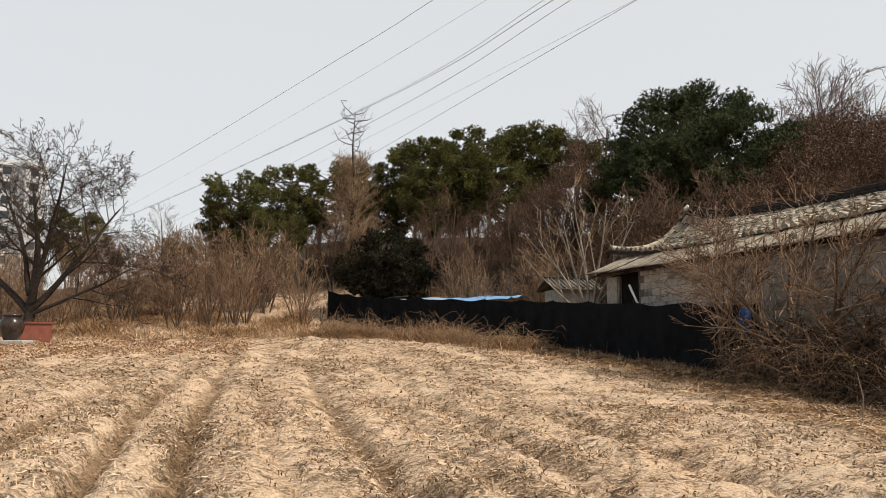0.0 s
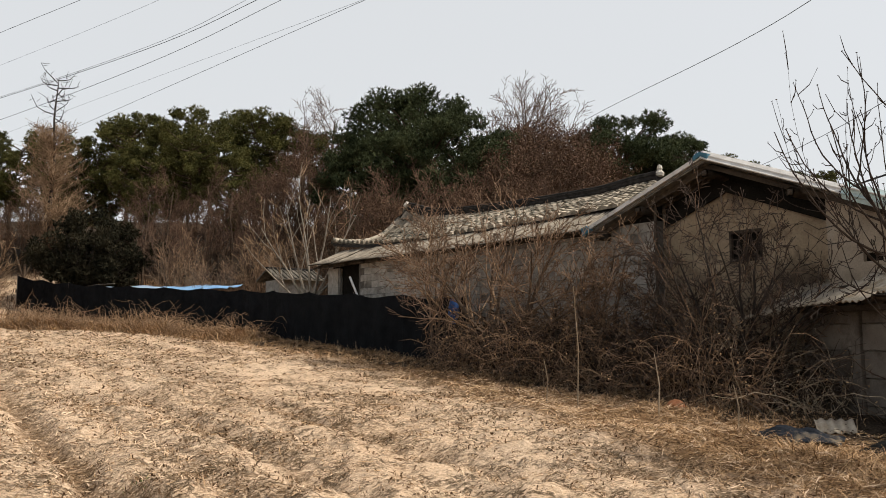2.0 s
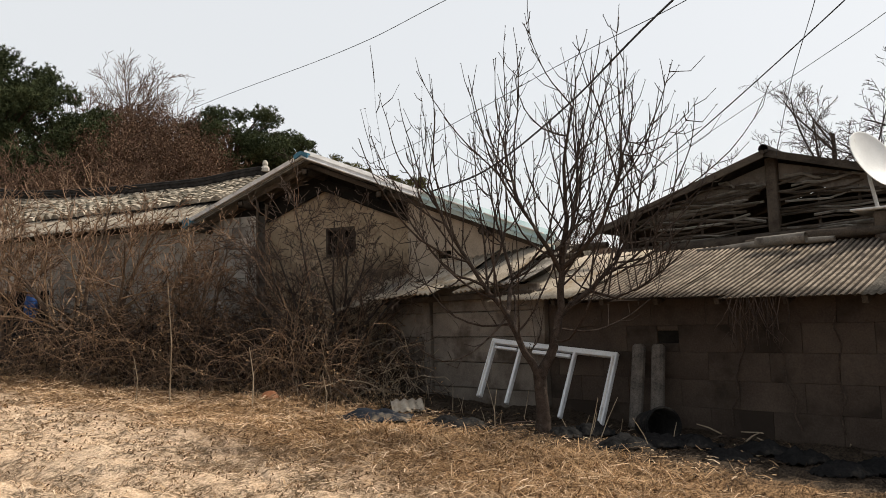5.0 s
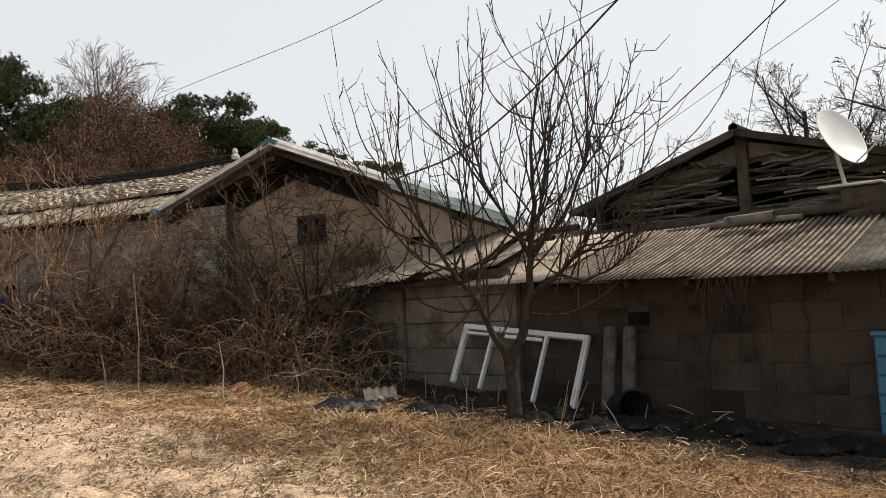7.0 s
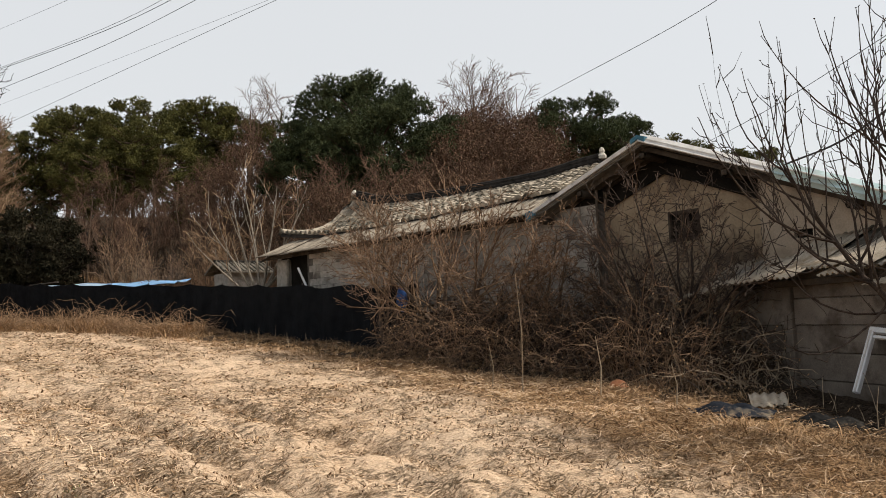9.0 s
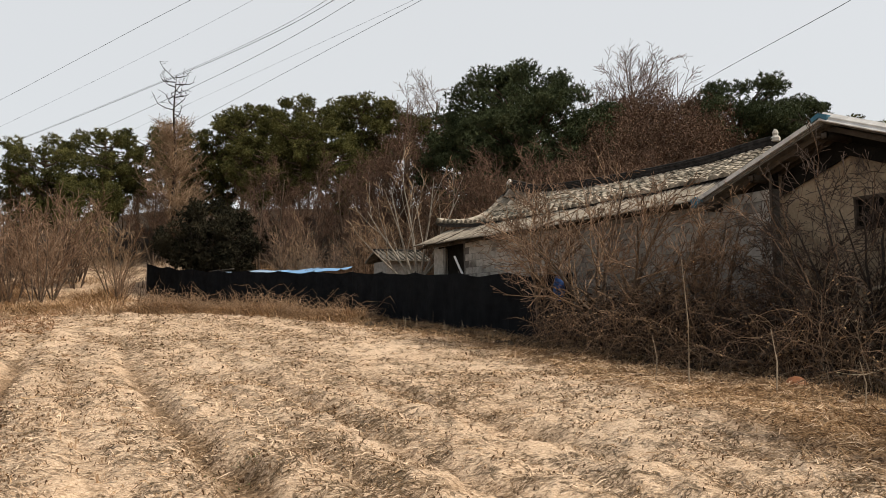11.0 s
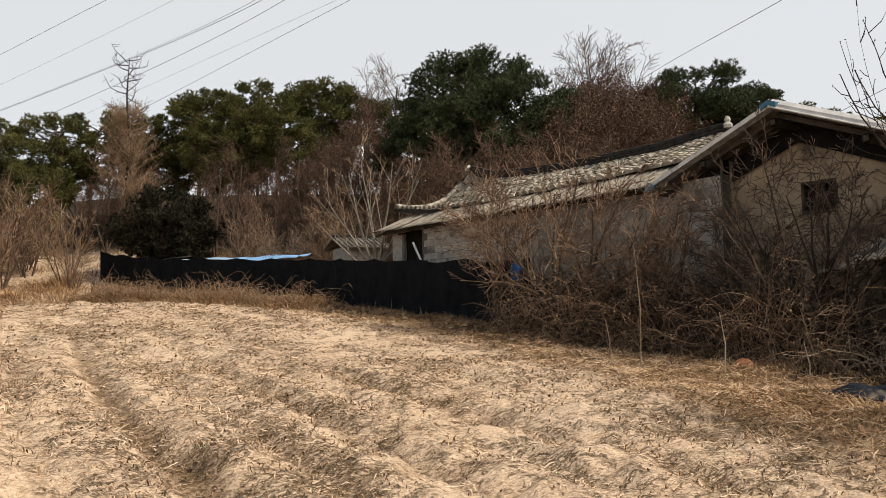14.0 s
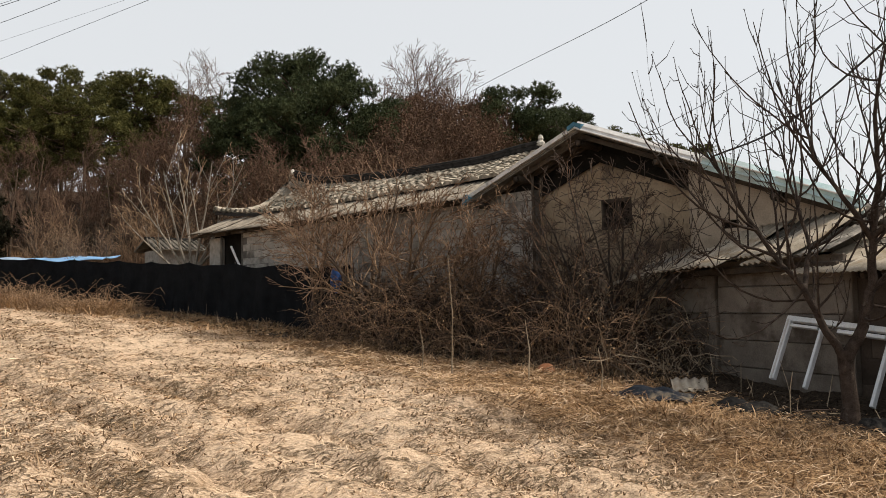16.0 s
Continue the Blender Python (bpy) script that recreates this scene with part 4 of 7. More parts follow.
def build_barn():
    home = Matrix.Translation((14.5, 4.6, 0.2))
    h = thing("barn", home, "derelict barn with bared wattle in its dark gable", "barn")
    x = 14.5
    yl, ya, yr, ze, za = 7.75, 4.6, 1.45, 3.50, 4.40
    part("gable_panel", Mesh().prism([(x + 0.03, yl - 0.3, ze - 0.02), (x + 0.03, yl - 0.9, ze - 0.25), (x + 0.03, yl - 1.7, ze + 0.06), (x + 0.03, yl - 2.3, ze + 0.02), (x + 0.03, ya + 0.1, ze + 0.40), (x + 0.03, ya + 0.1, za - 0.1)], (0.08, 0, 0)), M["panel"], h, "crumbling mud plaster", Matrix())
    part("gable_panel", Mesh().prism([(x + 0.03, ya - 0.1, za - 0.1), (x + 0.03, ya - 0.1, ze + 0.46), (x + 0.03, yr + 1.9, ze + 0.14), (x + 0.03, yr + 1.2, ze - 0.04), (x + 0.03, yr + 0.2, ze - 0.02)], (0.08, 0, 0)), M["panel"], h, "", Matrix())
    part("king_post", Mesh().beam((x - 0.03, ya, 2.5), (x - 0.03, ya, za), 0.20, 0.16, (1, 0, 0), 0.02), M["darkwood"], h, "", Matrix())
    part("tie_beam", Mesh().tubes([([(x - 0.02, yl, 2.86), (x - 0.05, ya, 2.92), (x - 0.02, yr, 2.88)], [0.10, 0.12, 0.10])], 8), M["darkwood"], h, "", Matrix(), True)
    rnd = random.Random(5)
    for side, a, b in ((0, yl - 0.45, ya + 0.1), (1, ya - 0.1, yr + 0.45)):
        for i in range(22):
            z = 2.96 + i * 0.05
            reach = 1.0 if z < ze else max(0.15, (za - z) / (za - ze))
            t0, t1 = sorted((rnd.uniform(0, 0.25) if i % 3 == 0 else 0.0, rnd.uniform(0.75, 1.0)))
            lo, hi = ya + (a - ya) * reach, ya + (b - ya) * reach
            pts = [(x + rnd.uniform(-0.05, 0.04), lo + (hi - lo) * (t0 + (t1 - t0) * t), z + rnd.uniform(-0.045, 0.045) + 0.05 * math.sin(3 * t + i)) for t in (0, 0.2, 0.4, 0.6, 0.8, 1)]
            part("wattle", Mesh().tubes([(pts, [0.016 + 0.012 * rnd.random()] * 6)], 5), M["greywood"] if i % 3 == 0 else M["darkwood"], h, "", Matrix())
        for t in (0.25, 0.5, 0.75):
            y = a + (b - a) * t
            part("stud", Mesh().tubes([([(x + 0.05, y, 2.85), (x + 0.05, y, 3.72)], [0.03, 0.025])], 5), M["darkwood"], h, "", Matrix())
    for ya0, za0, yb0, zb0 in ((ya, za + 0.10, yl + 0.35, ze - 0.10), (ya, za + 0.10, yr - 0.35, ze - 0.10)):
        part("roof_slope", Mesh().prism([(x - 0.35, ya0, za0 - 0.08), (x - 0.35, yb0, zb0 - 0.08), (x - 0.35, yb0, zb0), (x - 0.35, ya0, za0)], (4.5, 0, 0)), M["tiledark"], h, "dark sheet roof slope", Matrix())
        part("bargeboard", Mesh().beam((x - 0.36, ya0, za0 - 0.06), (x - 0.36, yb0, zb0 - 0.06), 0.05, 0.13), M["darkwood"], h, "", Matrix())
    part("ridge_cap", Mesh().tubes([([(x - 0.42, ya, za + 0.11), (x + 4.2, ya, za + 0.11)], [0.09, 0.09])], 8), M["tiledark"], h, "", Matrix(), True)
    part("front_wall", Mesh().box(x, x + 0.12, yr, yl, -0.1, 2.78), M["mudwall"], h, "", Matrix())
    for y in (yl - 0.06, yr + 0.06):
        part("side_wall", Mesh().box(x + 0.12, x + 4.0, y - 0.06, y + 0.06, -0.1, 3.3), M["mudwall"], h, "", Matrix())
    part("rear_wall", Mesh().prism([(x + 3.9, yr, -0.1), (x + 3.9, yr, ze - 0.1), (x + 3.9, ya, za - 0.05), (x + 3.9, yl, ze - 0.1), (x + 3.9, yl, 2.9), (x + 3.9, yl - 2.0, 2.9), (x + 3.9, yl - 2.0, -0.1)], (0.1, 0, 0)), M["darkwood"], h, "", Matrix())


def build_dish():
    base = Vector((11.28, 2.25, 2.98))
    centre = Vector((11.28, 2.24, 3.56))
    h = thing("satellite_dish", Matrix.Translation(base), "white satellite dish on a thin mast above the shed roof", "satellite dish")
    n = Vector((-0.36, -0.90, 0.42)).normalized()
    turn = n.to_track_quat("Z", "Y").to_matrix().to_4x4()
    prof = [(0.001, -0.09)] + [(0.42 * i / 8, -0.09 * (1 - (i / 8) ** 2)) for i in range(1, 9)]
    prof += [(0.43, 0.006), (0.43, -0.006), (0.41, -0.012)] + [(0.42 * i / 8, -0.09 * (1 - (i / 8) ** 2) - 0.012) for i in range(7, -1, -1)]
    part("reflector", Mesh().lathe(prof, 32), M["dish"], h, "", Matrix.Translation(centre) @ turn, True)
    part("mast", Mesh().tubes([([base - Vector((0, 0, 0.1)), base + Vector((0.03, 0.08, 0.32)), centre - n * 0.12], [0.024, 0.024, 0.022])], 8), M["concrete"], h, "galvanised mast", Matrix(), True)
    down = (Vector((0, 0, -1)) + n * 0.42).normalized()
    tip = centre + n * 0.42 + down * 0.34
    part("feed_arm", Mesh().tubes([([centre + down * 0.42 - n * 0.01, tip], [0.012, 0.012])], 6), M["concrete"], h, "", Matrix())
    part("feed_horn", Mesh().tubes([([tip, tip + (centre - tip).normalized() * 0.12], [0.035, 0.028])], 8), M["dish"], h, "", Matrix(), True)
    part("bracket", Mesh().box(-0.07, 0.07, -0.05, 0.05, -0.16, -0.09, 0.01), M["concrete"], h, "", Matrix.Translation(centre) @ turn)
    p = thing("roof_hatch", Matrix.Translation((11.4, 1.6, 2.3)), "dark boarded roof box with a pale sheet on top", "roof box")
    part("box", Mesh().box(10.95, 12.1, -0.2, 2.25, 2.2, 2.84, 0.02), M["darkwood"], p, "", Matrix())
    part("cover", Mesh().box(10.88, 11.7, 1.75, 2.50, 2.845, 2.88, 0.012), M["fascia"], p, "pale sheet cover", Matrix())


def build_blue_door():
    home = SHED @ Matrix.Translation((-0.08, 1.0, 0.08))
    h = thing("steel_panel", home, "blue ribbed steel panel leaning on the shed wall", "metal panel")
    for i in range(5):
        part("rib", Mesh().box(-0.16, -0.12, 0.15, 1.62, 0.09 + i * 0.195, 0.27 + i * 0.195, 0.014), M["bluemetal"], h, "", SHED)
    part("backing", Mesh().box(-0.12, -0.104, 0.14, 1.63, 0.07, 1.07), M["bluemetal"], h, "", SHED)
    part("top_rail", Mesh().box(-0.17, -0.10, 0.12, 1.65, 1.07, 1.12, 0.01), M["bluemetal"], h, "", SHED)


build_panel_shed()
STORE = build_store_shed()
build_barn()
build_dish()
build_blue_door()


# ---- the net fence ----
def build_fence():
    a, b, c = polar(-21.5, 18.6), polar(-5.6, 30.7), polar(8.75, 46.0)
    home = Matrix.Translation(b)
    h = thing("net_fence", home, "sagging black shade-net fence on thin posts", "fence")
    rnd = random.Random(2)
    for k, (p, q, n) in enumerate(((a, b, 5), (b, c, 7))):
        for i in range(n):
            s, e = p.lerp(q, i / n), p.lerp(q, (i + 1) / n)
            m = Mesh()
            cols, rows = 16, 8
            side = (e - s).cross(Vector((0, 0, 1))).normalized()
            ph = rnd.uniform(0, 6)
            for layer in (0.0, 0.012):
                for j in range(cols + 1):
                    t = j / cols
                    base = s.lerp(e, t)
                    g = slope(base.x, base.y)
                    top = 1.66 - 0.09 * math.sin(math.pi * t) + 0.028 * math.sin(7 * t + ph) * math.sin(math.pi * t)
                    for r in range(rows + 1):
                        f = r / rows
                        w = 0.06 * math.sin(math.pi * f) * math.sin(9 * t + 2 * f + ph) + 0.03 * math.sin(23 * t + ph) * (1 - f)
                        w *= math.sin(math.pi * t) ** 0.5 if 0 < t < 1 else 0
                        m.v.append(tuple(Vector((base.x, base.y, g - 0.06 + (top + 0.06) * f)) + side * (w + layer)))
            off = (cols + 1) * (rows + 1)
            for j in range(cols):
                for r in range(rows):
                    o = j * (rows + 1) + r
                    m.f.append((o, o + rows + 1, o + rows + 2, o + 1))
                    m.f.append((off + o, off + o + 1, off + o + rows + 2, off + o + rows + 1))
            part("net", m, M["net"], h, "black woven shade net" if i == 0 else "", Matrix(), True)
            z = slope(s.x, s.y)
            lean = rnd.uniform(-0.06, 0.06)
            part("post", Mesh().tubes([([(s.x + 0.05, s.y + 0.03, z - 0.2), (s.x + 0.05 + lean, s.y + 0.03, z + 1.70)], [0.022, 0.018])], 7), M["netpost"], h, "", Matrix(), True)
    z = slope(c.x, c.y)
    part("post", Mesh().tubes([([(c.x, c.y, z - 0.2), (c.x, c.y, z + 1.75)], [0.03, 0.026])], 7), M["netpost"], h, "", Matrix(), True)


build_fence()


# ---- plants ----
def any_way(rnd):
    z, a = rnd.uniform(-1, 1), rnd.uniform(0, 2 * math.pi)
    r = math.sqrt(1 - z * z)
    return Vector((r * math.cos(a), r * math.sin(a), z))


def grow(out, rnd, p, d, length, r, level, S):
    """One branch and, from it, the branches of the next level. out: a list of lines for each level."""
    n = S["segs"][level]
    pts, rad, dirs = [p.copy()], [r], [d.copy()]
    thin = S["taper"][level]
    for i in range(n):
        d = (d + any_way(rnd) * S["wander"][level] + Vector((0, 0, S["up"][level]))).normalized()
        p = p + d * (length / n)
        pts.append(p)
        dirs.append(d)
        rad.append(max(r * (1 - (i + 1) / n * (1 - thin)), S["least"]))
    out[level].append((pts, rad))
    if level + 1 < len(S["segs"]):
        kids = S["kids"][level]
        kids = int(kids) + (rnd.random() < kids % 1)
        lo = S["from"][level]
        for k in range(kids):
            t = lo + (1 - lo) * (k + rnd.random()) / max(kids, 1)
            i = min(int(t * n), n - 1)
            f = t * n - i
            at = pts[i].lerp(pts[i + 1], f)
            base = dirs[i + 1]
            side = base.cross(any_way(rnd))
            if side.length < 1e-3:
                continue
            side.normalize()
            ang = radians(S["angle"][level] * rnd.uniform(0.7, 1.25))
            way = (base * math.cos(ang) + side * math.sin(ang)).normalized()
            size = length * S["ratio"][level] * rnd.uniform(0.6, 1.15) * (1.15 - 0.5 * t)
            rr = max((rad[i] * (1 - f) + rad[i + 1] * f) * S["thin"][level], S["least"])
            grow(out, rnd, at, way, size, rr, level + 1, S)


def spec(segs, kids, angle, ratio, wander, up, start, taper=0.35, thin=0.55, least=0.006):
    n = len(segs)

    def fill(v, m):
        return list(v) + [v[-1]] * (m - len(v)) if isinstance(v, (list, tuple)) else [v] * m
    return dict(segs=segs, kids=fill(kids, n), angle=fill(angle, n), ratio=fill(ratio, n), wander=fill(wander, n), up=fill(up, n),
                taper=fill(taper, n), thin=fill(thin, n), least=least, **{"from": fill(start, n)})


def leaves(mesh, centres, rnd, size, count, width):
    """Loose small leaves, each a bent blade, round the centres."""
    for c in centres:
        for _ in range(count):
            w, s = any_way(rnd), any_way(rnd)
            p = Vector(c) + any_way(rnd) * size
            a, b = w * size * 0.5, s * width
            mesh.add([tuple(p), tuple(p + a * 0.5 + b), tuple(p + a), tuple(p + a * 0.5 - b)], [(0, 1, 2, 3)])


def sprays(centres, rng, blades, length, width, rise=0.35):
    """Needle sprays: from each centre thin blades outwards and up."""
    c = np.asarray(centres, float)
    n = len(c)
    d = rng.normal(size=(n, blades, 3))
    d[:, :, 2] += rise
    d /= np.linalg.norm(d, axis=2)[:, :, None]
    s = np.cross(d, rng.normal(size=(n, blades, 3)))
    s /= np.linalg.norm(s, axis=2)[:, :, None] + 1e-9
    ln = length * rng.uniform(0.6, 1.2, (n, blades, 1))
    base = c[:, None] + d * ln * 0.1
    tri = np.stack([base - s * width, base + s * width, base + d * ln], 2).reshape(-1, 3)
    m = Mesh()
    m.v = tri.tolist()
    m.f = [(i, i + 1, i + 2) for i in range(0, len(tri), 3)]
    return m


def plant(name, m, label, category, spec_, roots, mats, seed, group="", dead_leaves=0, sides=(6, 4, 3, 3, 3), names=("trunk", "branching", "crown")):
    """A bare tree or shrub. roots: (place, way, length, radius) of each stem."""
    rnd = random.Random(seed)
    t = thing(name, m, label, category, group)
    out = [[] for _ in spec_["segs"]]
    for p, d, length, r in roots:
        grow(out, rnd, Vector(p), Vector(d).normalized(), length, r, 0, spec_)
    for k, line in enumerate(out[0]):
        part(names[0], Mesh().tubes([line], sides[0]), mats[0], t, "", None, True)
    if len(out) > 1:
        part(names[1], Mesh().tubes(out[1], sides[1]), mats[1], t, "", None, True)
    if len(out) > 2:
        twigs = Mesh()
        for k in range(2, len(out)):
            twigs.tubes(out[k], sides[min(k, 4)])
        part(names[2], twigs, mats[2], t)
    if dead_leaves:
        lm = Mesh()
        ends = [line[0][-1] for line in out[-1]]
        rnd.shuffle(ends)
        leaves(lm, ends[:dead_leaves], rnd, 0.24, 6, 0.034)
        part("dead_foliage", lm, M["deadleaf"], t)
    return t


def stand(az, d, turn=0.0, scale=1.0, sink=0.1):
    p = polar(az, d)
    return Matrix.Translation((p.x, p.y, slope(p.x, p.y) - sink)) @ Matrix.Rotation(turn, 4, "Z") @ Matrix.Scale(scale, 4)


def copy_scaled(ob, m, s):
    c = copy_thing(ob, m)
    c.scale = (s, s, s)
    return c


# the near peach tree: an open vase of long upright shoots
def build_peach():
    p = polar(-55.35, 8.95)
    m = Matrix.Translation((p.x, p.y, p.z - 0.05)) @ Matrix.Scale(0.97, 4)
    t = thing("peach_tree", m, "leafless peach tree with long upright shoots and a forked trunk", "tree")
    rnd = random.Random(21)
    # right of the picture is along r, away from the eye along f
    f = Vector((p.x, p.y, 0)).normalized()
    r = Vector((f.y, -f.x, 0))

    def at(a, b, z):
        return r * a + f * b + Vector((0, 0, z))
    trunk = [at(0, 0, 0), at(0.02, 0, 0.25), at(0.0, 0.02, 0.55), at(-0.01, 0, 0.82)]
    part("trunk", Mesh().tubes([(trunk, [0.112, 0.080, 0.074, 0.080])], 12), M["barkpeach"], t, "scarred dark trunk", None, True)
    limbs = [
        ([at(-0.01, 0, 0.74), at(-0.16, -0.05, 1.0), at(-0.36, -0.08, 1.45), at(-0.62, -0.1, 1.8), at(-0.98, -0.1, 2.4), at(-1.28, 0.0, 3.05)], 0.078, 0.022),
        ([at(0.0, 0, 0.74), at(0.16, 0.03, 1.05), at(0.27, 0.05, 1.5), at(0.30, 0.02, 2.0), at(0.38, -0.05, 2.55), at(0.36, -0.1, 3.2), at(0.5, -0.1, 3.9)], 0.110, 0.02),
        ([at(0.27, 0.05, 1.45), at(0.62, 0.2, 1.72), at(0.95, 0.3, 2.05), at(1.2, 0.25, 2.5), at(1.32, 0.3, 3.1)], 0.055, 0.018),
        ([at(0.30, 0.02, 1.95), at(0.05, -0.25, 2.35), at(-0.2, -0.4, 2.8), at(-0.32, -0.4, 3.5)], 0.05, 0.016),
        ([at(-0.36, -0.08, 1.42), at(-0.30, 0.35, 1.9), at(-0.45, 0.7, 2.5), at(-0.6, 0.8, 3.2)], 0.05, 0.016),
        ([at(0.30, 0.02, 1.98), at(0.7, -0.3, 2.35), at(0.95, -0.5, 2.9), at(1.1, -0.55, 3.5)], 0.05, 0.016),
        ([at(0.30, 0.06, 2.05), at(0.45, 0.5, 2.5), at(0.55, 0.8, 3.1), at(0.6, 0.9, 3.7)], 0.045, 0.015),
        ([at(-0.62, -0.1, 1.8), at(-0.95, -0.2, 1.95), at(-1.25, -0.15, 2.25), at(-1.5, 0, 2.75)], 0.028, 0.008),
        ([at(0.62, 0.2, 1.70), at(0.9, 0.0, 1.62), at(1.15, -0.2, 1.70), at(1.4, -0.3, 1.9)], 0.03, 0.01),
    ]
    shoots, twigs, buds = [], [], []
    for k, (pts, ra, rb) in enumerate(limbs):
        fine, n = [], len(pts) - 1
        for i in range(n):
            for j in range(4):
                fine.append(pts[i].lerp(pts[i + 1], j / 4) + any_way(rnd) * 0.012)
        fine.append(pts[-1])
        ra, rb = ra * 0.66, rb * 0.62
        rad = [ra + (rb - ra) * (i / (len(fine) - 1)) ** 0.8 for i in range(len(fine))]
        part("limb", Mesh().tubes([(fine, rad)], 8), M["barkpeach"], t, "", None, True)
        count = 21 if k < 3 else 15
        for c in range(count):
            i = int(len(fine) * (0.20 + 0.80 * (c + rnd.random()) / count))
            i = min(i, len(fine) - 1)
            p0 = fine[i]
            out = Vector((p0.x, p0.y, 0)) * 0.42 + any_way(rnd) * 0.75
            d = (out + Vector((0, 0, 0.55))).normalized()
            ln = rnd.uniform(0.9, 2.2) if rnd.random() < 0.75 else rnd.uniform(0.3, 0.8)
            ln = min(ln, max(0.5, 4.95 + rnd.uniform(-0.45, 0.45) - p0.z - 0.16 * abs(p0.x)))
            steps = 10
            q, line = p0.copy(), [p0.copy()]
            for s in range(steps):
                d = (d + any_way(rnd) * 0.13 + Vector((0, 0, 0.17))).normalized()
                q = q + d * ln / steps
                line.append(q.copy())
            r0 = min(rad[i] * 0.75, 0.0066 + 0.0045 * ln)
            shoots.append((line, [r0 * (1 - 0.70 * s / steps) for s in range(steps + 1)]))
            for s in range(rnd.randint(4, 9)):
                j = rnd.randint(1, steps - 1)
                w = ((line[j + 1] - line[j - 1]).normalized() * 1.1 + any_way(rnd)).normalized()
                tl = rnd.uniform(0.05, 0.16) if rnd.random() < 0.6 else rnd.uniform(0.2, 0.55)
                a = line[j]
                mid = a + w * tl * 0.5 + any_way(rnd) * 0.03 + Vector((0, 0, 0.02))
                end = mid + (w + Vector((0, 0, 0.8))).normalized() * tl * 0.5
                twigs.append(([a, mid, end], [0.0056, 0.0048, 0.0032]))
                buds.append(end)
            buds.extend(line[3:])
    for line in shoots:
        part("shoot", Mesh().tubes([line], 5), M["barkpeach"], t, "", None, True)
    part("crown", Mesh().tubes(twigs, 4), M["barkpeach"], t)
    bm = Mesh()
    for b in buds:
        d = any_way(rnd)
        bm.tubes([([b - d * 0.010, b + d * 0.003, b + d * 0.016], [0.0025, 0.0048, 0.002])], 4)
    part("budding", bm, M["barkpeach"], t)


build_peach()

# large bare walnut at the field's far corner
W = spec([8, 8, 6, 4, 3], [9, 8, 6, 3.6], [52, 50, 48, 44], [0.58, 0.55, 0.50, 0.5], [0.10, 0.16, 0.20, 0.22, 0.22], [0.04, 0.03, 0.03, 0.03, 0.03],
         [0.3, 0.22, 0.2, 0.15], taper=[0.14, 0.14, 0.2, 0.4], thin=[0.52, 0.5, 0.5, 0.55], least=0.0095)
plant("walnut_tree", stand(28.4, 37), "large bare walnut tree with spreading dark limbs", "tree", W,
      [((0, 0, 0), (0.04, 0.1, 1), 6.6, 0.24), ((0.1, 0, 1.3), (0.85, 0.1, 1), 6.0, 0.15), ((-0.1, 0.1, 1.2), (-0.8, 0, 1), 6.0, 0.16), ((0.1, -0.1, 1.6), (0.42, -0.35, 1.0), 6.2, 0.14),
       ((0.1, 0, 1.1), (1.0, 0.2, 0.42), 4.8, 0.10), ((-0.05, 0, 1.9), (-0.4, 0.35, 1.0), 6.0, 0.13)],
      (M["barkdark"], M["barkdark"], M["twigdark"]), 12)

# pale vase-shaped tree behind the fence
V = spec([7, 6, 4, 2], [4, 3, 2.5], [30, 34, 36], [0.6, 0.5, 0.45], [0.08, 0.12, 0.16, 0.2], [0.02, 0.05, 0.06, 0.05], [0.25, 0.25, 0.2], taper=0.2, thin=[0.6, 0.55, 0.6], least=0.009)
plant("pale_bare_tree", stand(-10.2, 27.5), "small bare tree with pale grey spreading branches", "tree", V,
      [((0, 0, 0), (0.05, 0, 1), 1.9, 0.12)] + [((0, 0, 1.0 + 0.07 * k), (w, 0.5 * math.sin(3.1 * k), 1), n, 0.055) for k, (w, n) in enumerate(((-1.15, 2.9), (-0.75, 3.4), (-0.4, 3.8), (-0.1, 4.1), (0.25, 3.9), (0.55, 3.6), (0.95, 2.9)))],
      (M["barkpale"], M["barkpale"], M["twigtawny"]), 8)


def house_front(p, s):
    q = HOUSE @ Vector((p, s, 0))
    return Vector((q.x, q.y, slope(q.x, q.y)))


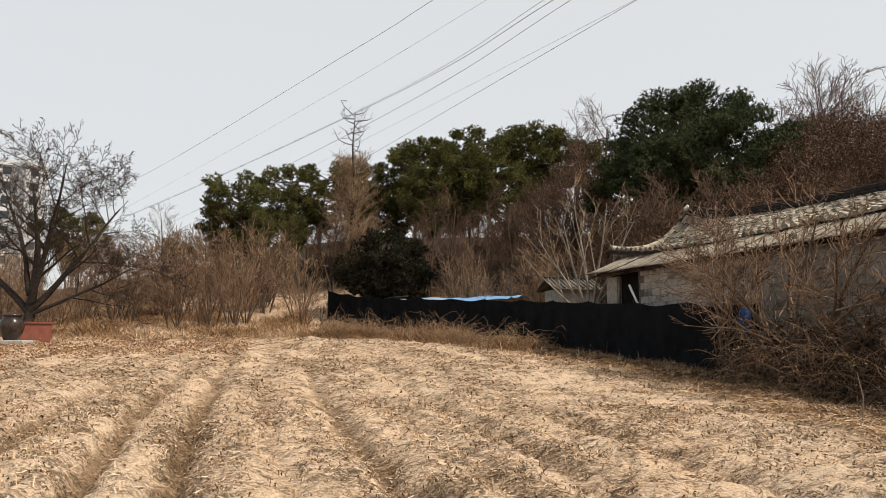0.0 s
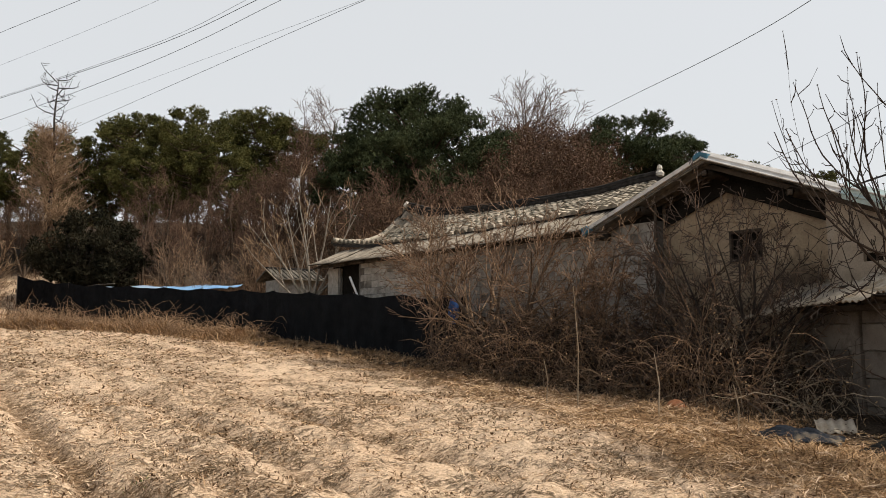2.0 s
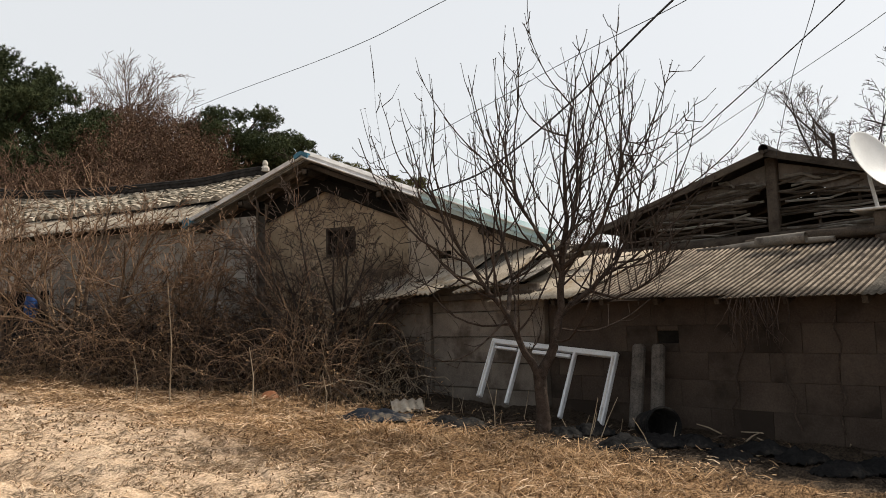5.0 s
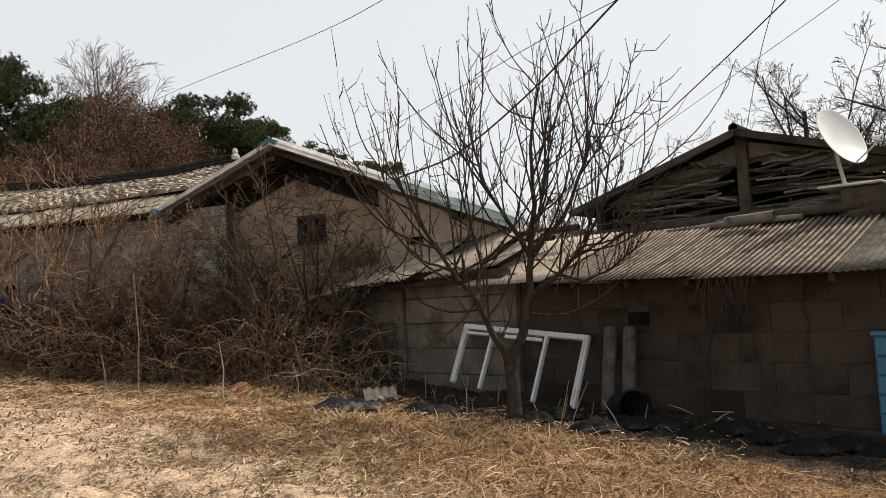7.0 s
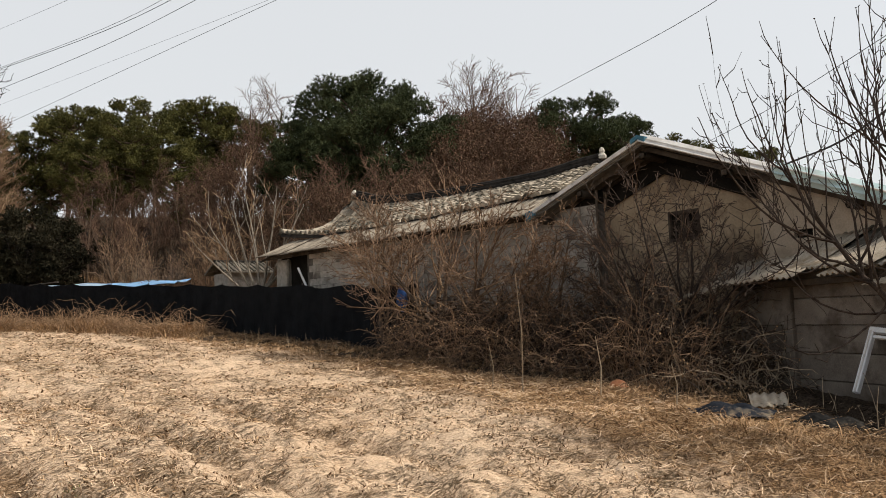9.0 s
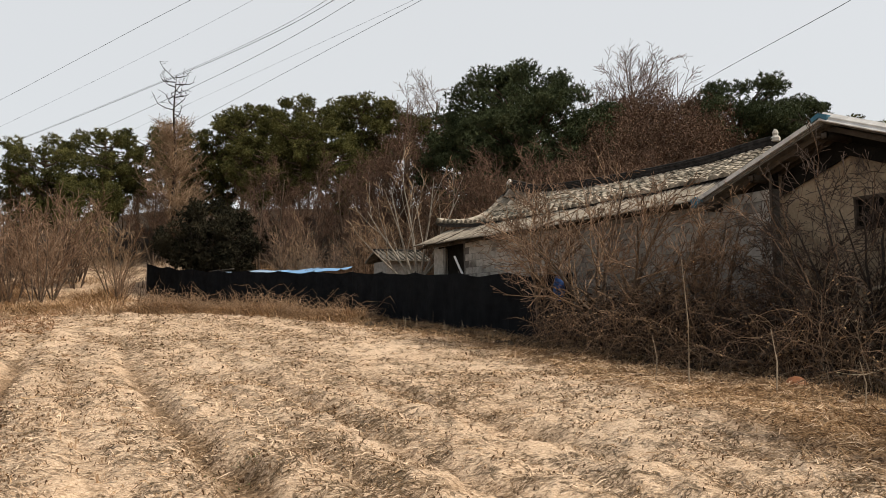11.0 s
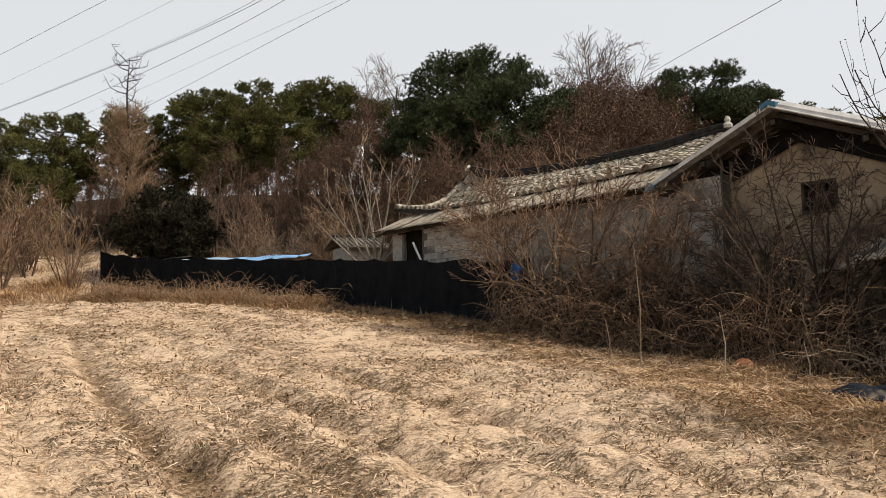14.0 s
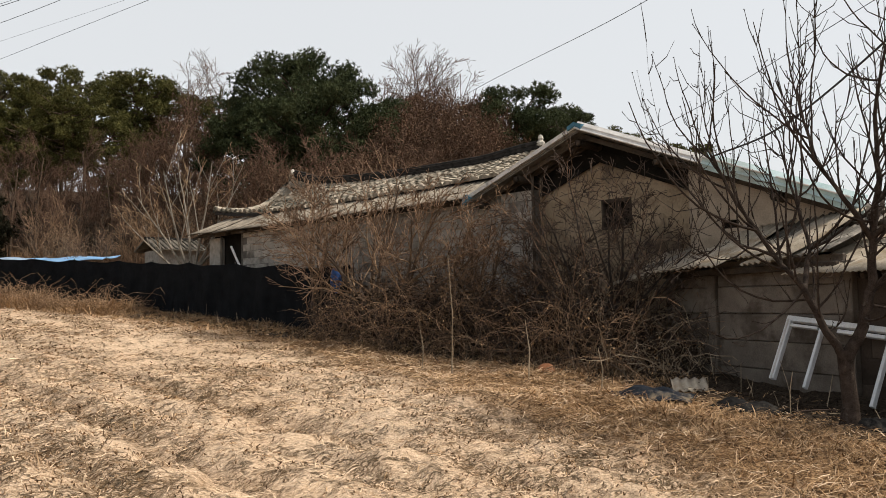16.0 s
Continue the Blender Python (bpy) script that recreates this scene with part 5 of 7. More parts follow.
# shrub trees rising out of the thicket before the house
def build_house_shrubs():
    S1 = spec([8, 6, 5, 3], [9, 6.5, 3.8], [40, 44, 46], [0.60, 0.52, 0.5], [0.13, 0.18, 0.24, 0.26], [0.02, 0.03, 0.04, 0.03], [0.3, 0.2, 0.15], taper=0.2, thin=[0.55, 0.55, 0.6], least=0.0072)
    a = house_front(11.1, 12.5)
    roots = []
    rnd = random.Random(6)
    along = HOUSE.to_3x3() @ Vector((0, 1, 0))
    for k, lean in enumerate((-1.15, -0.75, -0.4, -0.05, 0.35, 0.75, 1.1)):
        roots.append((any_way(rnd) * 0.15 + Vector((0, 0, 0.1)), along * lean + Vector((0, 0, 1)) + any_way(rnd) * 0.15, 3.25 - 0.2 * abs(lean), 0.060))
    plant("bare_shrub", Matrix.Translation(a), "many-stemmed bare fruit shrub before the block wall", "shrub", S1, roots, (M["bark"], M["twigtawny"], M["twigshrub"]), 31)
    a = house_front(11.3, 15.2)
    roots = [(any_way(rnd) * 0.2 + Vector((0, 0, 0.1)), along * (-0.5 + 0.2 * k) + Vector((0, 0, 1)) + any_way(rnd) * 0.15, 2.8, 0.036) for k in range(4)]
    plant("bare_shrub", Matrix.Translation(a), "bare tawny fruit shrub reaching over the low eave", "shrub", S1, roots, (M["bark"], M["twigtawny"], M["twigshrub"]), 34)
    S2 = spec([7, 5, 4, 3], [8, 5.5, 3.6], [46, 46, 46], [0.55, 0.5, 0.5], [0.18, 0.24, 0.28, 0.3], [0.0, 0.02, 0.02, 0.03], [0.2, 0.15, 0.1], taper=0.25, thin=[0.52, 0.52, 0.6], least=0.0058)
    a = house_front(11.5, 7.3)
    roots = []
    for k in range(15):
        lean = -0.9 + 1.8 * k / 14
        roots.append((any_way(rnd) * 0.25 + Vector((0, 0, 0.1)), along * lean + Vector((0, 0, 1)) + any_way(rnd) * 0.3, 2.95 - 0.7 * abs(lean), 0.034))
    plant("bare_shrub", Matrix.Translation(a), "dense brown bare shrub against the plastered gable", "shrub", S2, roots, (M["barkdark"], M["twigshrub"], M["twigdark"]), 32)
    a = house_front(11.5, 10.2)
    roots = [(any_way(rnd) * 0.3 + Vector((0, 0, 0.1)), along * rnd.uniform(-0.7, 0.7) + Vector((0, 0, 1)), 2.35, 0.032) for k in range(8)]
    plant("bare_shrub", Matrix.Translation(a), "tangled brown shrub below the blue eave end", "shrub", S2, roots, (M["bark"], M["bark"], M["twig"]), 33)


build_house_shrubs()


def build_thicket():
    """Arching bramble canes heaped along the house front, in several clumps."""
    rnd = random.Random(17)
    inv_front = HOUSE.to_3x3()
    for c, (s, high, mat, label) in enumerate(((13.3, 1.4, "twigtawny", "dense tangle of dark bramble canes at the fence end"), (12.3, 1.7, "twigtawny", "dense tangle of brown bramble canes"),
                                               (11.4, 1.7, "twig", "dense tangle of tawny bramble canes"), (9.9, 1.65, "twigtawny", "dense tangle of brown bramble canes"),
                                               (8.5, 1.6, "twig", "dense tangle of tawny bramble canes"), (7.2, 1.45, "twigtawny", "dense tangle of brown bramble canes"), (6.5, 1.2, "twigpale", "pale dead vines heaped by the shed corner"))):
        base = house_front(11.2, s)
        t = thing("bramble_thicket", Matrix.Translation(base), label, "thicket", "brambles before the house")
        canes, inner, vines = [], [], []
        n = 300 if c != 6 else 120
        for k in range(n):
            off = rnd.uniform(-0.75, 0.95)
            p = inv_front @ Vector((off, rnd.uniform(-1.0, 1.0), 0))
            w = base + p
            p.z = slope(w.x, w.y) - base.z
            d = (any_way(rnd) * 0.75 + Vector((0, 0, 1.3))).normalized()
            ln = rnd.uniform(0.9, 2.3) * high / 1.6
            steps = 11
            line = [p.copy()]
            for i in range(steps):
                d = (d + any_way(rnd) * 0.44 + Vector((0, 0, -0.11 * i / 5))).normalized()
                p = p + d * ln / steps
                if p.z < 0.02:
                    p.z = 0.02
                line.append(p.copy())
            r = rnd.uniform(0.0045, 0.0095)
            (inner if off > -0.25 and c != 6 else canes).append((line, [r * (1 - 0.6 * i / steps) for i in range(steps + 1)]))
            for j in range(4):
                i = rnd.randint(3, steps)
                w2 = any_way(rnd) + d * 0.4
                w2.normalize()
                l2 = rnd.uniform(0.15, 0.7)
                q = line[i]
                vines.append(([q, q + w2 * l2 * 0.5 + any_way(rnd) * 0.05, q + w2 * l2 + Vector((0, 0, -0.12 * l2))], [0.0046, 0.004, 0.003]))
        tagged(part("tangle", Mesh().tubes(canes, 4), M[mat], t), kind="stuff")
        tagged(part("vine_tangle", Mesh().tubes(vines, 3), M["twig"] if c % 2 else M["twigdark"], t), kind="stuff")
        # inner canes coloured darker than the outer ones, as if in shade
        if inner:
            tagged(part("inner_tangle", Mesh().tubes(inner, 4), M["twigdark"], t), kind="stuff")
            # dark leaves added deep in the tangle, for the shade inside it
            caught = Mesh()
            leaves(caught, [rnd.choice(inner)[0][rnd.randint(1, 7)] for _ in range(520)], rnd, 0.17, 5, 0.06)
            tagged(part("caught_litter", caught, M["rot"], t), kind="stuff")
        lm = Mesh()
        leaves(lm, [rnd.choice(canes)[0][rnd.randint(2, 11)] for _ in range(150)], rnd, 0.08, 2, 0.018)
        part("dead_foliage", lm, M["strawbrown"], t)


build_thicket()


# ---- the wood on the hill ----
def clump_points(rnd, centre, rx, rz, n):
    out = []
    for _ in range(n):
        v = any_way(rnd) * rnd.random() ** 0.4
        out.append(centre + Vector((v.x * rx, v.y * rx, v.z * rz + 0.12 * rz)))
    return out


def pine(name, m, label, height, seed, crown_from=0.4, spread_=3.0, clumps=34, tufts=46, needle="needle", lean=0.06, group="", ball=False):
    """A red pine: bent trunk, level limbs, flat plates of needle sprays."""
    rnd, rng = random.Random(seed), np.random.default_rng(seed)
    t = thing(name, m, label, "tree", group)
    d, p = Vector((rnd.uniform(-lean, lean), rnd.uniform(-lean, lean), 1)), Vector((0, 0, 0))
    line, rad = [p.copy()], [height * 0.017]
    tall = height * (0.84 if ball else 0.97)
    for i in range(12):
        d = (d + any_way(rnd) * 0.07 + Vector((0, 0, 0.05))).normalized()
        p = p + d * tall / 12
        line.append(p.copy())
        rad.append(height * 0.017 * (1 - 0.8 * (i + 1) / 12))
    part("trunk", Mesh().tubes([(line, rad)], 8), M["bark"], t, "", None, True)
    limbs, pts = [], []
    for k in range(clumps):
        f = crown_from + (1 - crown_from) * (k + rnd.random()) / clumps
        i = min(int(f * 12), 11)
        a = line[i].lerp(line[i + 1], f * 12 - i)
        wide = spread_ * math.sin(math.pi * min(1, 0.22 + 0.78 * (1 - (f - crown_from) / (1 - crown_from)))) ** 0.7 * rnd.uniform(0.35, 1.1)
        az = k * 2.4 + rnd.uniform(-0.5, 0.5)
        b = a + Vector((math.cos(az) * wide, math.sin(az) * wide, 0.18 * wide + rnd.uniform(-0.2, 0.5)))
        mid = a.lerp(b, 0.5) + Vector((0, 0, -0.05 * wide))
        limbs.append(([a, mid, b], [0.06, 0.045, 0.02]))
        size = rnd.uniform(0.5, 0.95) * (spread_ / 3.0) ** 0.5
        if ball:
            v = any_way(rnd)
            v = v / max(abs(v.x), abs(v.y), abs(v.z)) ** 0.25 * rnd.uniform(0.72, 1.0)
            b = Vector((v.x * spread_, v.y * spread_, height * (0.66 + 0.30 * min(v.z, 0.82)) * (1 - 0.10 * (v.x * v.x + v.y * v.y))))
            limbs[-1] = ([Vector((0, 0, b.z * 0.75)), b * 0.55 + Vector((0, 0, b.z * 0.38)), b], [0.07, 0.05, 0.02])
        pts += clump_points(rnd, b, size, size * 0.64, int(tufts * 1.8))
        if wide > 1.2:
            pts += clump_points(rnd, a.lerp(b, 0.62), size * 0.7, size * 0.35, tufts // 3)
    part("branching", Mesh().tubes(limbs, 5), M["bark"], t)
    part("foliage", sprays(pts, rng, 10, 0.20, 0.028, 0.8), M[needle], t)
    return t


def build_wood():
    # red pines, by bearing, distance and height over their feet
    a = pine("pine_tree", stand(14.6, 56), "red pine with a broad layered green crown", 8.0, 41, 0.30, 2.5, 40)
    b = pine("pine_tree", stand(11.6, 57), "red pine with a broad layered green crown", 8.7, 42, 0.32, 2.3, 38)
    c = pine("pine_tree", stand(-3.6, 58), "tall red pine with olive green plates of needles", 9.7, 43, 0.44, 3.4, 56)
    d = pine("pine_tree", stand(2.6, 57), "tall red pine with olive green plates of needles", 9.6, 44, 0.46, 3.0, 46)
    for ob, az, dist, s, turn in ((a, -0.3, 58, 1.02, 2.1), (b, -6.2, 59, 1.16, 1.2), (d, 0.9, 60, 0.94, 2.0), (a, 4.4, 58, 0.92, 4.0), (a, 16.6, 58, 0.78, 1.0), (b, 19.5, 55, 0.48, 3.0), (d, 9.6, 60, 0.84, 5.0), (c, -8.0, 62, 0.90, 0.6),
                                  (d, 25.6, 52, 0.66, 2.0), (b, -41.2, 62, 0.84, 2.4), (a, -43.6, 66, 0.72, 1.4), (d, -46.2, 62, 0.70, 0.4), (a, -48.3, 62, 0.66, 3.0), (d, -1.8, 54, 0.90, 3.6), (a, 6.4, 61, 0.95, 0.3), (c, -10.6, 62, 0.84, 2.2), (d, 1.6, 54, 0.78, 5.0), (b, -4.8, 54, 0.86, 4.1), (a, 13.0, 53, 0.72, 2.5), (b, 14.0, 62, 0.62, 1.0), (b, 11.0, 63, 0.6, 2.0), (b, 3.4, 62, 0.55, 3.0), (b, -0.9, 63, 0.55, 4.0), (b, -6.4, 63, 0.6, 0.5), (b, 6.6, 64, 0.55, 1.5)):
        copy_scaled(ob, stand(az, dist, turn), s)
    # dark dense pines
    big = pine("dense_pine", stand(-18.3, 45), "broad dense dark green pine over the roofs", 13.0, 51, 0.42, 4.9, 120, 70, "needledark", 0.02, ball=True)
    second = pine("dense_pine", stand(-33.4, 50), "dense dark green pine beyond the ridge", 11.9, 52, 0.30, 3.9, 76, 58, "needledark", 0.05, ball=True)
    copy_scaled(second, stand(-14.2, 46, 2.0), 0.85)
    copy_scaled(second, stand(-21.8, 46, 1.0), 0.93)
    copy_scaled(second, stand(-36.6, 51, 4.0), 0.90)
    # squat dark juniper behind the fence
    rnd, rng = random.Random(55), np.random.default_rng(55)
    j = thing("juniper", stand(5.0, 46.5), "squat dark juniper bush behind the fence", "tree")
    pts, stems = [], []
    for k in range(80):
        q = any_way(rnd)
        q = Vector((q.x * 3.5, q.y * 2.3, 0)) * rnd.uniform(0.6, 1.0) + Vector((0, 0, 2.6 + q.z * 2.3 * rnd.uniform(0.6, 1.0)))
        q.x += 0.5
        stems.append(([Vector((0, 0, 0.2)), q * 0.5 + Vector((0, 0, 0.3)), q], [0.07, 0.045, 0.015]))
        pts += clump_points(rnd, q, 0.62, 0.55, 60)
    tagged(part("stemwork", Mesh().tubes(stems, 4), M["barkdark"], j), kind="stuff")
    part("foliage", sprays(pts, rng, 8, 0.22, 0.04, 0.7), M["juniper"], j)
    # larch with a dead bare leader
    L = thing("larch_tree", stand(7.05, 55), "bare larch with tawny twigs and a dead leader", "tree")
    lead, rad = [], []
    for i in range(15):
        lead.append(Vector((0.08 * math.sin(i), 0.05 * math.cos(i * 1.3), i * 0.92)))
        rad.append(0.2 * (1 - i / 15.5))
    part("trunk", Mesh().tubes([(lead, rad)], 8), M["barkdark"], L, "", None, True)
    br, tw, top = [], [], []
    for k in range(190):
        f = rnd.random()
        z = 1.6 + 7.4 * f
        a0 = rnd.uniform(0, 6.28)
        ln = 3.5 * (1 - 0.62 * f) * rnd.uniform(0.5, 1.0)
        q = Vector((math.cos(a0), math.sin(a0), 0.35))
        p0 = Vector((0, 0, z))
        line = [p0, p0 + q * ln * 0.5 + Vector((0, 0, -0.05)), p0 + q * ln + Vector((0, 0, 0.35))]
        br.append((line, [0.03, 0.02, 0.011]))
        for e in range(16):
            s0 = line[0].lerp(line[2], rnd.uniform(0.25, 1))
            dd = (Vector((0, 0, 0.9)) + any_way(rnd)).normalized() * rnd.uniform(0.3, 0.9)
            tw.append(([s0, s0 + dd * 0.5 + any_way(rnd) * 0.06, s0 + dd], [0.013, 0.011, 0.009]))
    for e in range(17):
        z = 9.0 + 3.7 * (e / 16) ** 0.7
        a0 = e * 2.4 + rnd.uniform(-0.5, 0.5)
        ln = rnd.uniform(0.7, 1.7) * (1.2 if z < 10.5 else 1.0)
        q = Vector((math.cos(a0), math.sin(a0), rnd.uniform(-0.1, 0.35)))
        p0 = Vector((0, 0, z))
        line = [p0, p0 + q * ln * 0.4 + any_way(rnd) * 0.12, p0 + q * ln * 0.75 + Vector((0, 0, rnd.uniform(-0.1, 0.2))), p0 + q * ln + Vector((0, 0, rnd.uniform(0.1, 0.6)))]
        top.append((line, [0.042, 0.034, 0.025, 0.014]))
        for g in range(4):
            s0 = line[1].lerp(line[3], rnd.random())
            dd = (Vector((0, 0, 0.6)) + any_way(rnd)).normalized() * rnd.uniform(0.2, 0.6)
            top.append(([s0, s0 + dd * 0.6 + any_way(rnd) * 0.04, s0 + dd], [0.016, 0.013, 0.009]))
    part("dead_top", Mesh().tubes(top, 4), M["barkdark"], L)
    part("branching", Mesh().tubes(br, 4), M["twigtawny"], L)
    part("crown", Mesh().tubes(tw, 3), M["twigtawny"], L)
    # bare woodland trees in a few shapes, repeated
    B = spec([7, 4, 3, 1], [12, 7, 4.4], [42, 42, 42], [0.46, 0.5, 0.55], [0.05, 0.12, 0.16, 0.2], [0.03, 0.06, 0.05, 0.04], [0.3, 0.2, 0.15], thin=[0.5, 0.55, 0.6], least=0.012)
    C = spec([5, 3, 1], [9, 6.5], [36, 40], [0.5, 0.5], [0.1, 0.15, 0.2], [0.04, 0.05, 0.04], [0.15, 0.15], thin=[0.55, 0.6], least=0.011)
    fine = plant("bare_tree", stand(-24.6, 50), "slender bare tree with fine grey-brown twigs", "tree", B, [((0, 0, 0), (0.03, 0, 1), 9.6, 0.15), ((0.2, 0, 0), (0.25, 0.1, 1), 8.2, 0.1)], (M["bark"], M["bark"], M["twighill"]), 61, "bare trees on the hill")
    wide = plant("bare_tree", stand(-29.5, 47), "spreading bare tree with reddish twigs", "tree", B, [((0, 0, 0), (0.2, 0, 1), 8.0, 0.15), ((0.1, 0, 0.2), (-0.35, 0.1, 1), 7.4, 0.12), ((0, 0.1, 0.2), (0.1, -0.3, 1), 7.0, 0.1)], (M["bark"], M["bark"], M["twighill"]), 62, "bare trees on the hill")
    oak = plant("oak_tree", stand(-27.2, 44), "oak still holding dry brown leaves", "tree", B, [((0, 0, 0), (0.0, 0, 1), 7.4, 0.15), ((0.1, 0, 0.3), (0.35, 0.1, 1), 6.4, 0.12), ((0, 0.1, 0.3), (-0.35, -0.2, 1), 6.0, 0.1)], (M["bark"], M["bark"], M["twighill"]), 63, "oaks on the hill", 1300)
    brush = plant("brush", stand(19.4, 41), "bare brown brush of upright stems", "shrub", C, [((0.25 * math.sin(k * 2.1), 0.25 * math.cos(k * 2.1), 0), (0.38 * math.sin(k * 2.4), 0.38 * math.cos(k * 2.4), 1), 3.1 + 0.25 * (k % 3), 0.035) for k in range(8)], (M["bark"], M["twighill"], M["twig"]), 64, "brush along the wood's edge", names=("stem", "branching", "crown"))
    brush2 = plant("brush", stand(15.4, 40), "bare brown brush of upright stems", "shrub", C, [((0.2 * math.sin(k * 2.1), 0.2 * math.cos(k * 2.1), 0), (0.3 * math.sin(k * 2.4), 0.3 * math.cos(k * 2.4), 1), 3.0 + 0.3 * (k % 3), 0.035) for k in range(7)], (M["bark"], M["twig"], M["twig"]), 65, "brush along the wood's edge", names=("stem", "branching", "crown"))
    brush3 = plant("brush", stand(10.8, 43), "bare pale brush of upright stems", "shrub", C, [((0.2 * math.sin(k * 2.1), 0.2 * math.cos(k * 2.1), 0), (0.3 * math.sin(k * 2.4), 0.3 * math.cos(k * 2.4), 1), 3.4 + 0.3 * (k % 3), 0.035) for k in range(7)], (M["bark"], M["twigtawny"], M["twigtawny"]), 66, "brush along the wood's edge", names=("stem", "branching", "crown"))
    rnd = random.Random(70)
    # tops along the skyline and the brown masses between the evergreens
    for ob, az, dist, s in ((fine, -27.0, 51, 1.12), (fine, -25.6, 52, 1.12), (fine, -29.4, 51, 1.06), (fine, -26.2, 53, 1.1), (fine, -9.6, 58, 0.96), (fine, -11.4, 60, 1.0), (fine, -28.2, 52, 1.04), (wide, -25.8, 46, 1.04), (wide, -28.4, 45, 1.0), (wide, -31.4, 46, 0.92),
                            (oak, -24.6, 43, 1.1), (oak, -30.0, 43, 1.02), (oak, -26.2, 44, 1.12), (oak, -28.4, 42, 1.05), (oak, -25.4, 41, 1.0), (oak, -31.2, 41, 0.85), (oak, -27.4, 46, 1.15), (oak, -29.4, 46, 1.08), (oak, -30.4, 47, 1.16), (oak, -26.8, 48, 1.24), (oak, -28.4, 49, 1.26), (oak, -25.2, 49, 1.2), (oak, -29.6, 49, 1.2), (oak, -24.0, 45, 1.1), (oak, -32.0, 46, 0.95), (oak, -9.2, 50, 1.0), (oak, -7.2, 49, 0.85), (oak, -11.0, 46, 0.85), (wide, -8.4, 48, 0.8), (wide, -35.6, 44, 0.74), (oak, -33.4, 42, 0.76), (wide, -38.6, 44, 0.62), (fine, -40.4, 46, 0.6),
                            (oak, -13.6, 38, 0.80), (oak, -16.4, 37, 0.76), (oak, -19.4, 36, 0.76), (oak, -22.4, 36, 0.78), (oak, -25.6, 36, 0.76), (wide, -28.8, 37, 0.78), (oak, -31.8, 36, 0.66), (wide, -14.9, 40, 0.8), (wide, -21.0, 38, 0.82), (oak, -35.0, 38, 0.62), (wide, -17.8, 39, 0.85),
                            (fine, -5.0, 46, 0.55), (wide, -2.6, 47, 0.55), (wide, -0.6, 46, 0.5), (fine, 1.2, 48, 0.55), (wide, -4.0, 50, 0.6), (wide, -7.6, 44, 0.56), (oak, -1.6, 52, 0.6), (oak, 8.4, 54, 0.6), (fine, 2.2, 55, 0.6), (wide, 0.2, 56, 0.58), (fine, -2.2, 55, 0.6), (wide, -4.2, 56, 0.6), (wide, -7.4, 56, 0.62), (wide, 8.6, 56, 0.5), (fine, -3.2, 51, 0.62), (fine, -0.2, 50, 0.58), (fine, -6.0, 50, 0.64),
                            (fine, -62.5, 27, 0.42), (wide, -60.4, 30, 0.5), (fine, -58.5, 30, 0.42), (wide, -64.5, 29, 0.45)):
        copy_scaled(ob, stand(az, dist, rnd.uniform(0, 6)), s * rnd.uniform(0.96, 1.04))
    for k in range(30):
        az = 32 - 20.0 * k / 29 + 1.1 * math.sin(k * 1.9) + rnd.uniform(-0.5, 0.5)
        copy_scaled((brush, brush2, brush, brush2, brush3, brush2, brush)[k % 7], stand(az, rnd.uniform(40, 54), rnd.uniform(0, 6)), rnd.choice((0.4, 0.55, 0.7, 0.95, 1.3)) * rnd.uniform(0.9, 1.1))
    for k in range(15):
        az = 31 - 21 * k / 14 + rnd.uniform(-0.6, 0.6)
        copy_scaled((wide, fine, oak)[k % 3], stand(az, rnd.uniform(55, 66), rnd.uniform(0, 6)), rnd.uniform(0.42, 0.60))
    for k in range(8):
        az = -0.8 - 11.7 * k / 7 + rnd.uniform(-0.4, 0.4)
        copy_scaled((brush2, brush3, brush)[k % 3], stand(az, rnd.uniform(37, 42), rnd.uniform(0, 6)), rnd.uniform(0.7, 1.1))
    for k in range(9):
        copy_scaled((brush, brush2)[k % 2], stand(-15.5 - 2.7 * k, rnd.uniform(33, 36), rnd.uniform(0, 6)), rnd.uniform(1.0, 1.3))
    # trees beyond the barn
    R = spec([8, 6, 4, 3, 2], [9, 7, 5, 4], [46, 44, 42, 40], [0.6, 0.52, 0.5, 0.5], [0.08, 0.14, 0.18, 0.2, 0.22], [0.03, 0.03, 0.02, 0.02, 0.02], [0.3, 0.2, 0.2, 0.15], thin=[0.6, 0.55, 0.55, 0.6], least=0.0075)
    r = plant("bare_tree", stand(-75.6, 33), "rounded bare tree beyond the barn", "tree", R, [((0, 0, 0), (0.02, 0, 1), 8.2, 0.20), ((0.1, 0, 0.5), (0.3, 0.4, 1), 7.0, 0.13)], (M["barkdark"], M["barkdark"], M["twigdark"]), 71, "bare trees beyond the barn")
    copy_scaled(r, stand(-82.5, 29, 2.0), 1.0)
    copy_scaled(r, stand(-90, 33, 1.0), 1.05)


build_wood()


